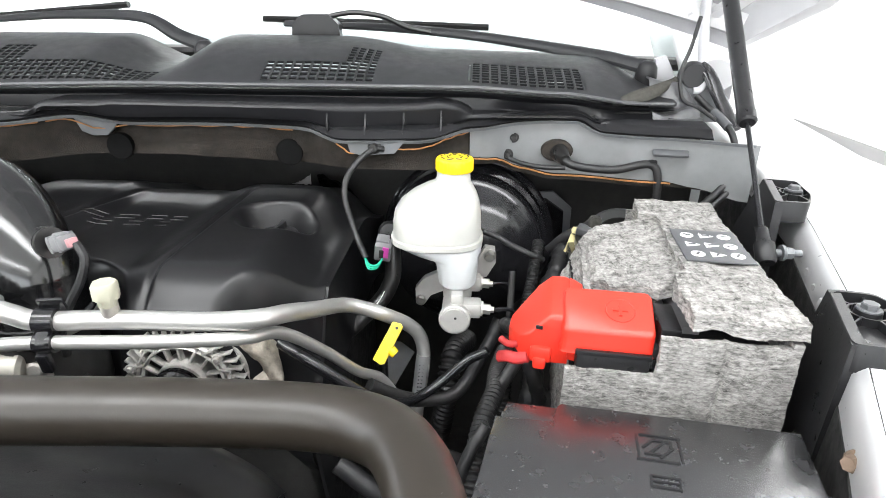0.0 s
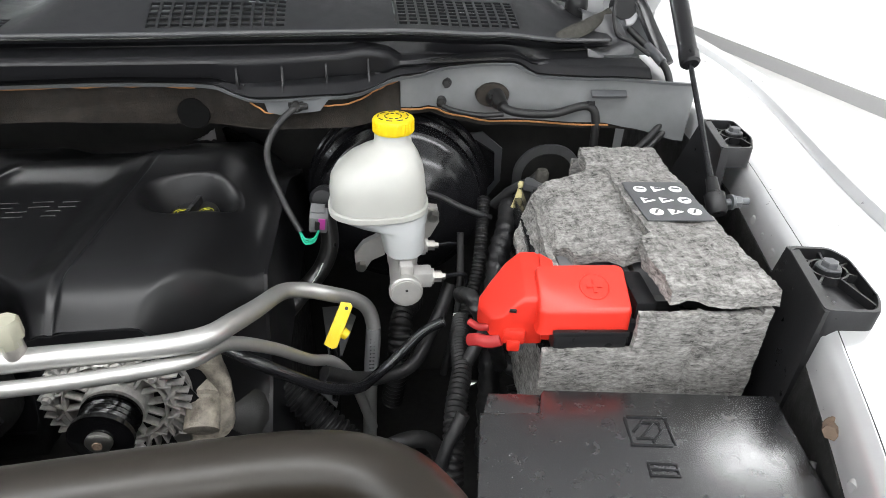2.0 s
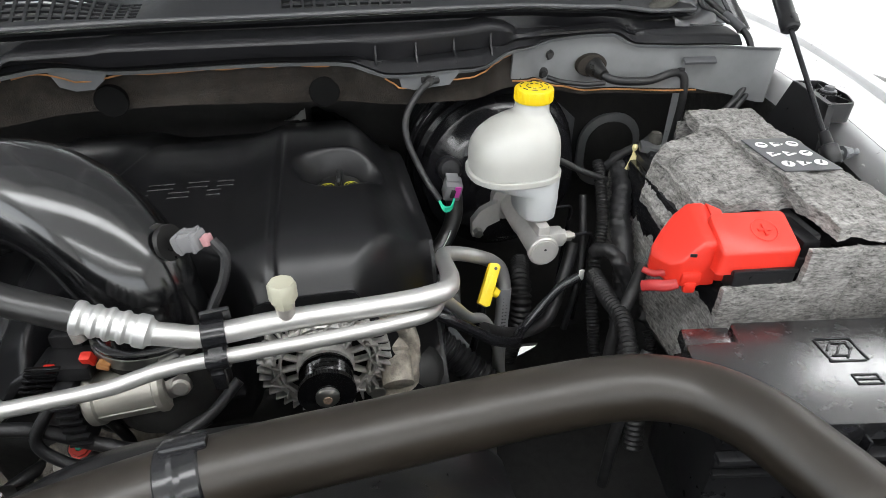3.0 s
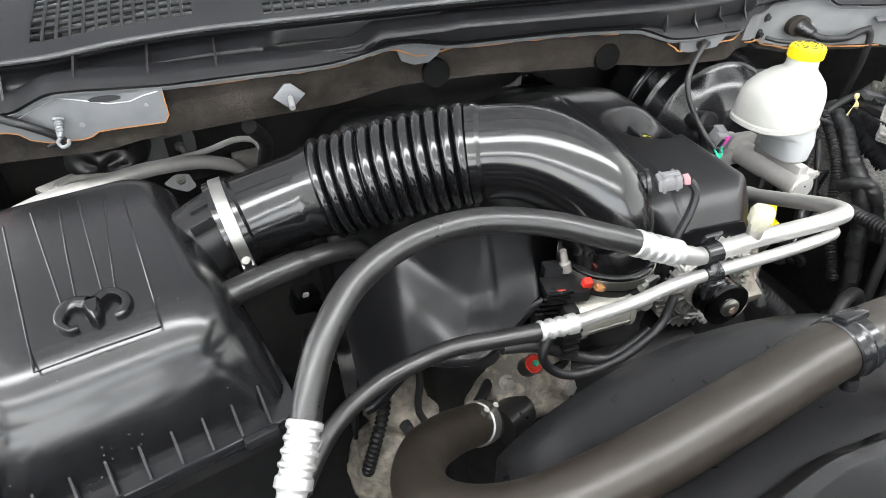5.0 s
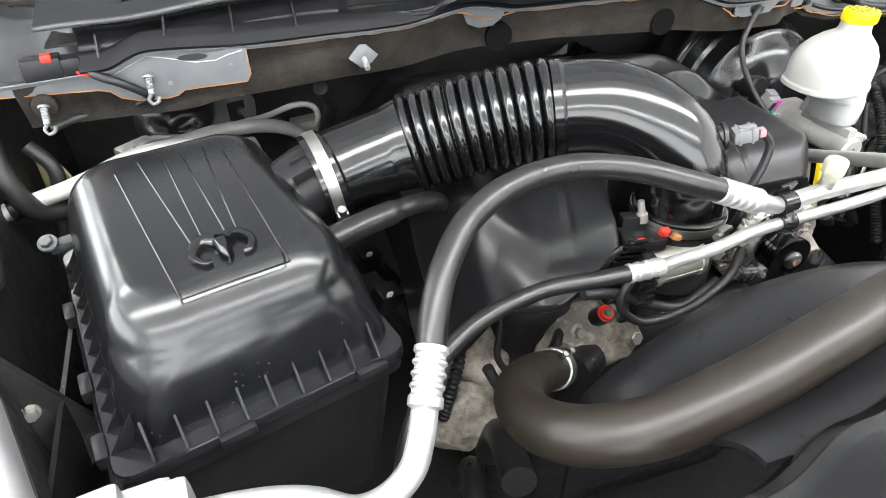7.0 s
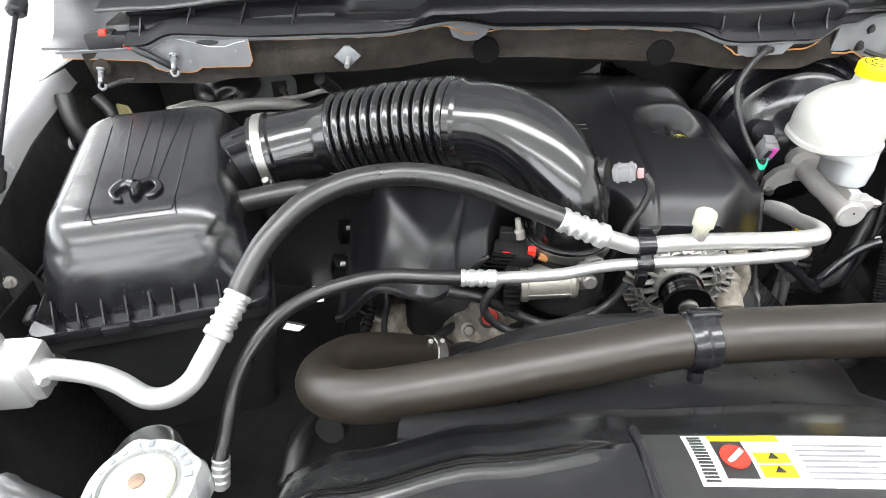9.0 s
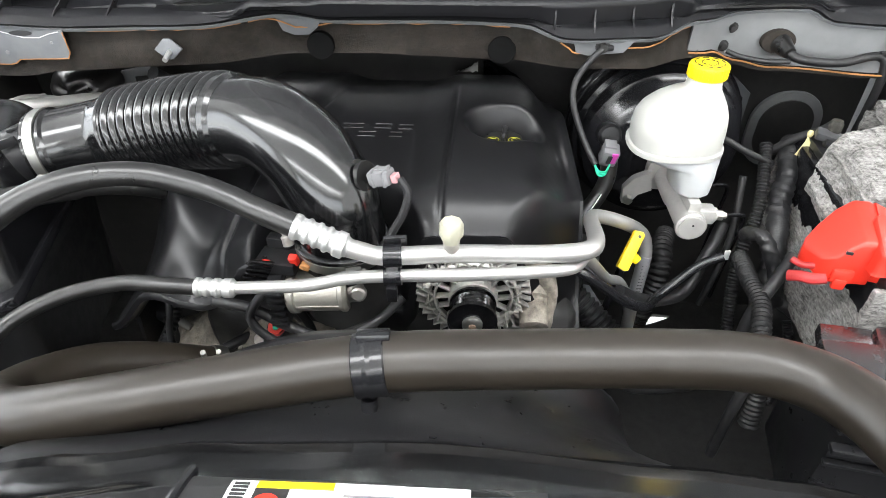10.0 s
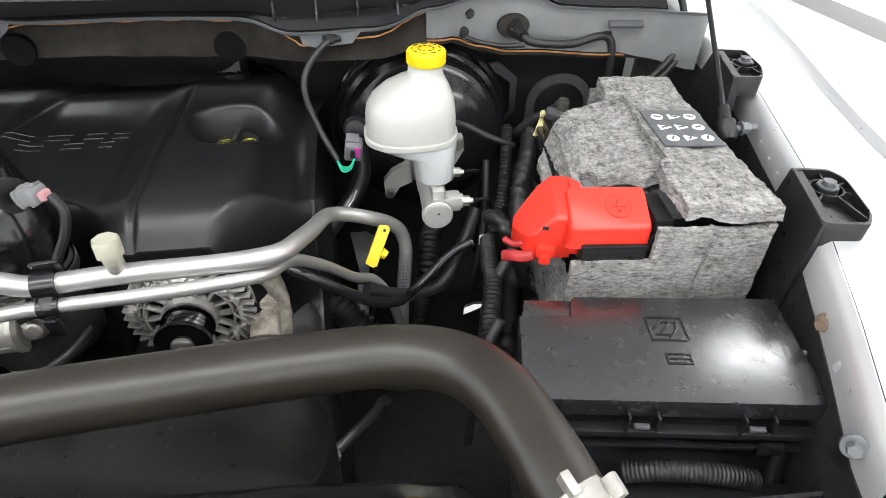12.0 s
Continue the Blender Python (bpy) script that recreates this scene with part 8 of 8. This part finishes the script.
part("rubber_bulge", mount_bm, RUBBER, hk, "dark folded rubber mount")
foot = thing("tube_bracket", "pale steel bracket with bolt under heater tube", "bracket", at=(-0.80, 0.93, 1.14))
part("plate", prism(soften([(-0.030, 0.004), (-0.012, 0.012), (0.006, 0.008), (0.010, -0.012), (-0.004, -0.016), (-0.020, -0.006)], 0.004), -0.0015, 0.0015, pose(-0.800, 0.930, 1.143, 60, 0, 22), 0.0006), SIDEP, foot)
part("bolt", hexbolt((-0.806, 0.925, 1.147), (0, -0.6, 0.8), 0.004, 0.004, 0.006), STEEL, foot)
solo("paper_flag", loft([[Vector((-1.075 + dx, 0.93 + dy, 1.11)) for dx, dy in ((0, 0), (0.05, -0.02), (0.052, -0.016), (0.002, 0.004))], [Vector((-1.075 + dx, 0.935 + dy, 1.165)) for dx, dy in ((0, 0), (0.022, -0.01), (0.024, -0.006), (0.002, 0.004))]]), TAG, "cream plastic flap in the corner", "plastic flap")
cable([(-1.06, 0.80, 1.24), (-1.05, 0.78, 1.20), (-1.035, 0.79, 1.16), (-1.00, 0.84, 1.14), (-0.95, 0.90, 1.12)], 0.012, "thick black lead in the corner")
cable([(-1.04, 0.84, 1.22), (-1.02, 0.83, 1.19), (-1.03, 0.82, 1.14), (-1.04, 0.80, 1.08)], 0.009, "taped black lead in the corner")
cable([(-0.70, 0.86, 1.24), (-0.685, 0.90, 1.20), (-0.69, 0.93, 1.16), (-0.70, 0.95, 1.12)], 0.010, "black hose dropping behind the duct")
foil = thing("foil_patch", "crumpled clear foil with bright torn corner", "foil", at=(-0.2, 1.08, 1.16))
part("sheet", slab(16, 12, lambda u, v: (-0.222 + 0.085 * u, 1.075 + 0.03 * v, 1.184 - 0.045 * v - 0.055 * u * u + 0.006 * noise.noise(Vector((u * 5, v * 4, 0)))), 0.0012), TUBE, foil, "glossy black crumpled sheet")
part("corner", slab(8, 8, lambda u, v: (-0.268 + 0.036 * u + 0.016 * v * (1 - u), 1.068, 1.168 + 0.019 * v * (0.2 + 0.8 * u) + 0.004 * noise.noise(Vector((u * 6, v * 6, 3)))), 0.0012), CRIMP, foil, "bright torn corner")

# between wing and air box
gap = thing("air_inlet_tray", "black inlet tray between wing and air box", "inlet tray", at=(-1.0, 0.5, 1.1))
part("wall", slab(8, 6, lambda u, v: (-0.985 + 0.03 * (1 - u), 0.36 + 0.24 * u, 1.16 - 0.16 * v - 0.02 * u), 0.004), BLACK, gap)
part("rail", pipe([(-0.915, 0.395, 1.147), (-0.945, 0.50, 1.147), (-0.985, 0.64, 1.147)], 0.0045, 8), GLOSS, gap)
part("gusset", loft([[Vector(p) + Vector((0, dy, 0)) for p in ((-0.996, 0.50, 1.209), (-0.949, 0.50, 1.105), (-0.985, 0.46, 1.06), (-1.016, 0.48, 1.12))] for dy in (0.0, 0.005)]), DARK, gap, "black folded gusset")
solo("rail_bolt", hexbolt((-0.990, 0.492, 1.151), (0.4, -1, 0.3), 0.0055, 0.008, 0.0075), CAST, "zinc plated bolt on the inner wing", "bolt", "nuts and bolts")
mnt = thing("air_box_mount", "pale slotted steel mount with rubber foot", "mount", at=(-0.92, 0.40, 1.1))
part("plate", rbox(pose(-0.925, 0.405, 1.110, 0, 0, 16), (0.05, 0.06, 0.005), 0.002), CAST, mnt)
for k in range(4):
    part("slot", rbox(pose(-0.918 - 0.004 * k, 0.388 + 0.012 * k, 1.1135, 0, 0, 16), (0.020, 0.004, 0.003), 0), DARK, mnt, smooth=False)
part("foot", rings_along((-0.945, 0.400, 1.105), (-0.945, 0.400, 1.125), [(0, 0.02), (0.4, 0.02), (0.45, 0.009), (1, 0.007)], 18), RUBBER, mnt)
solo("pipe_bracket", rbox(pose(-0.990, 0.70, 1.171, 0, 0, 20), (0.038, 0.018, 0.010), 0.004), CORNER, "small dull bracket below the tube", "bracket")
solo("rail_bolt", hexbolt((-1.005, 0.69, 1.180), (0, -0.6, 1), 0.0065, 0.007, 0.0095), PRIMER, "dull plated bolt below the tube", "bolt", "nuts and bolts")

# between air box and engine
cw = thing("coil_pack", "black plugs and leads beside the engine cover", "ignition coil", at=(-0.67, 0.72, 1.0))
for px_, py_, pz_ in ((-0.672, 0.800, 1.010), (-0.665, 0.702, 1.014)):
    cp = part("plug", rbox(pose(px_, py_, pz_ - 0.012, 10, 12, 20), (0.036, 0.030, 0.034), 0.005), BLACK, cw)
    part("white_lock", rbox(pose(px_ + 0.002, py_ - 0.014, pz_ + 0.004, 20, 12, 20), (0.008, 0.004, 0.013), 0.001), PAPER, cp, "white lock tab")
    part("stem", straight((px_ + 0.012, py_, pz_ - 0.02), (px_ + 0.04, py_ - 0.012, pz_ - 0.06), 0.010, 14), BLACK, cw)
part("end_plug", rings_along((-0.640, 0.600, 1.020), (-0.612, 0.590, 1.010), [(0, 0.012), (0.5, 0.012), (0.55, 0.0075), (1, 0.0065)], 16), BLACK, cw)
part("end_tip", rings_along((-0.612, 0.590, 1.010), (-0.595, 0.584, 1.004), [(0, 0.0055), (1, 0.0045)], 12), CAST, cw, "pale metal tip")
ribbed([(-0.604, 0.585, 1.045), (-0.606, 0.570, 1.030), (-0.612, 0.555, 1.015), (-0.625, 0.540, 0.99), (-0.64, 0.53, 0.95)], 0.0070, "loom", "corrugated loom dropping beside the engine cover", "loom")
cable([(-0.60, 0.50, 1.06), (-0.585, 0.49, 1.03), (-0.56, 0.485, 1.02), (-0.535, 0.50, 1.035), (-0.51, 0.52, 1.045), (-0.48, 0.56, 1.035)], 0.0062, "black lead looping to the thermostat")
cable([(-0.452, 0.538, 1.055), (-0.425, 0.53, 1.05), (-0.41, 0.525, 1.065), (-0.42, 0.53, 1.09), (-0.44, 0.54, 1.10)], 0.005, "black lead behind the red ring")
cable([(-0.50, 0.50, 1.135), (-0.46, 0.50, 1.125), (-0.42, 0.495, 1.105), (-0.38, 0.49, 1.095), (-0.33, 0.50, 1.11)], 0.006, "taped lead under the throttle body")
cable([(-0.58, 0.55, 1.12), (-0.575, 0.53, 1.09), (-0.58, 0.52, 1.05), (-0.565, 0.51, 1.02)], 0.004, "thin black lead before the castings")
cable([(-0.62, 0.37, 1.06), (-0.61, 0.42, 1.04), (-0.60, 0.46, 1.0), (-0.60, 0.48, 0.94)], 0.016, "black lower coolant hose", name="coolant_hose", category="coolant hose", mat=RUBBER, seg=16)
cable([(-0.66, 0.33, 1.02), (-0.655, 0.38, 1.03), (-0.64, 0.43, 1.0), (-0.64, 0.46, 0.93)], 0.012, "black lower return hose", name="coolant_hose", category="coolant hose", mat=RUBBER, seg=14)

# No shield known here: grey sheets added for a pale patch between pipes.
hs = thing("gap_sheet", "added dull grey sheet behind the pipes", "heat shield", at=(-0.05, 0.78, 0.97))
part("sheet", prism([(-0.073, 0.866), (-0.047, 0.866), (-0.022, 0.838), (-0.041, 0.752), (-0.060, 0.758)], 0.968, 0.970, None, 0.0005), SIDEP, hs)
part("sheet", prism([(-0.064, 0.737), (-0.055, 0.735), (-0.042, 0.690), (-0.046, 0.657), (-0.068, 0.686)], 0.968, 0.970, None, 0.0005), SIDEP, hs)
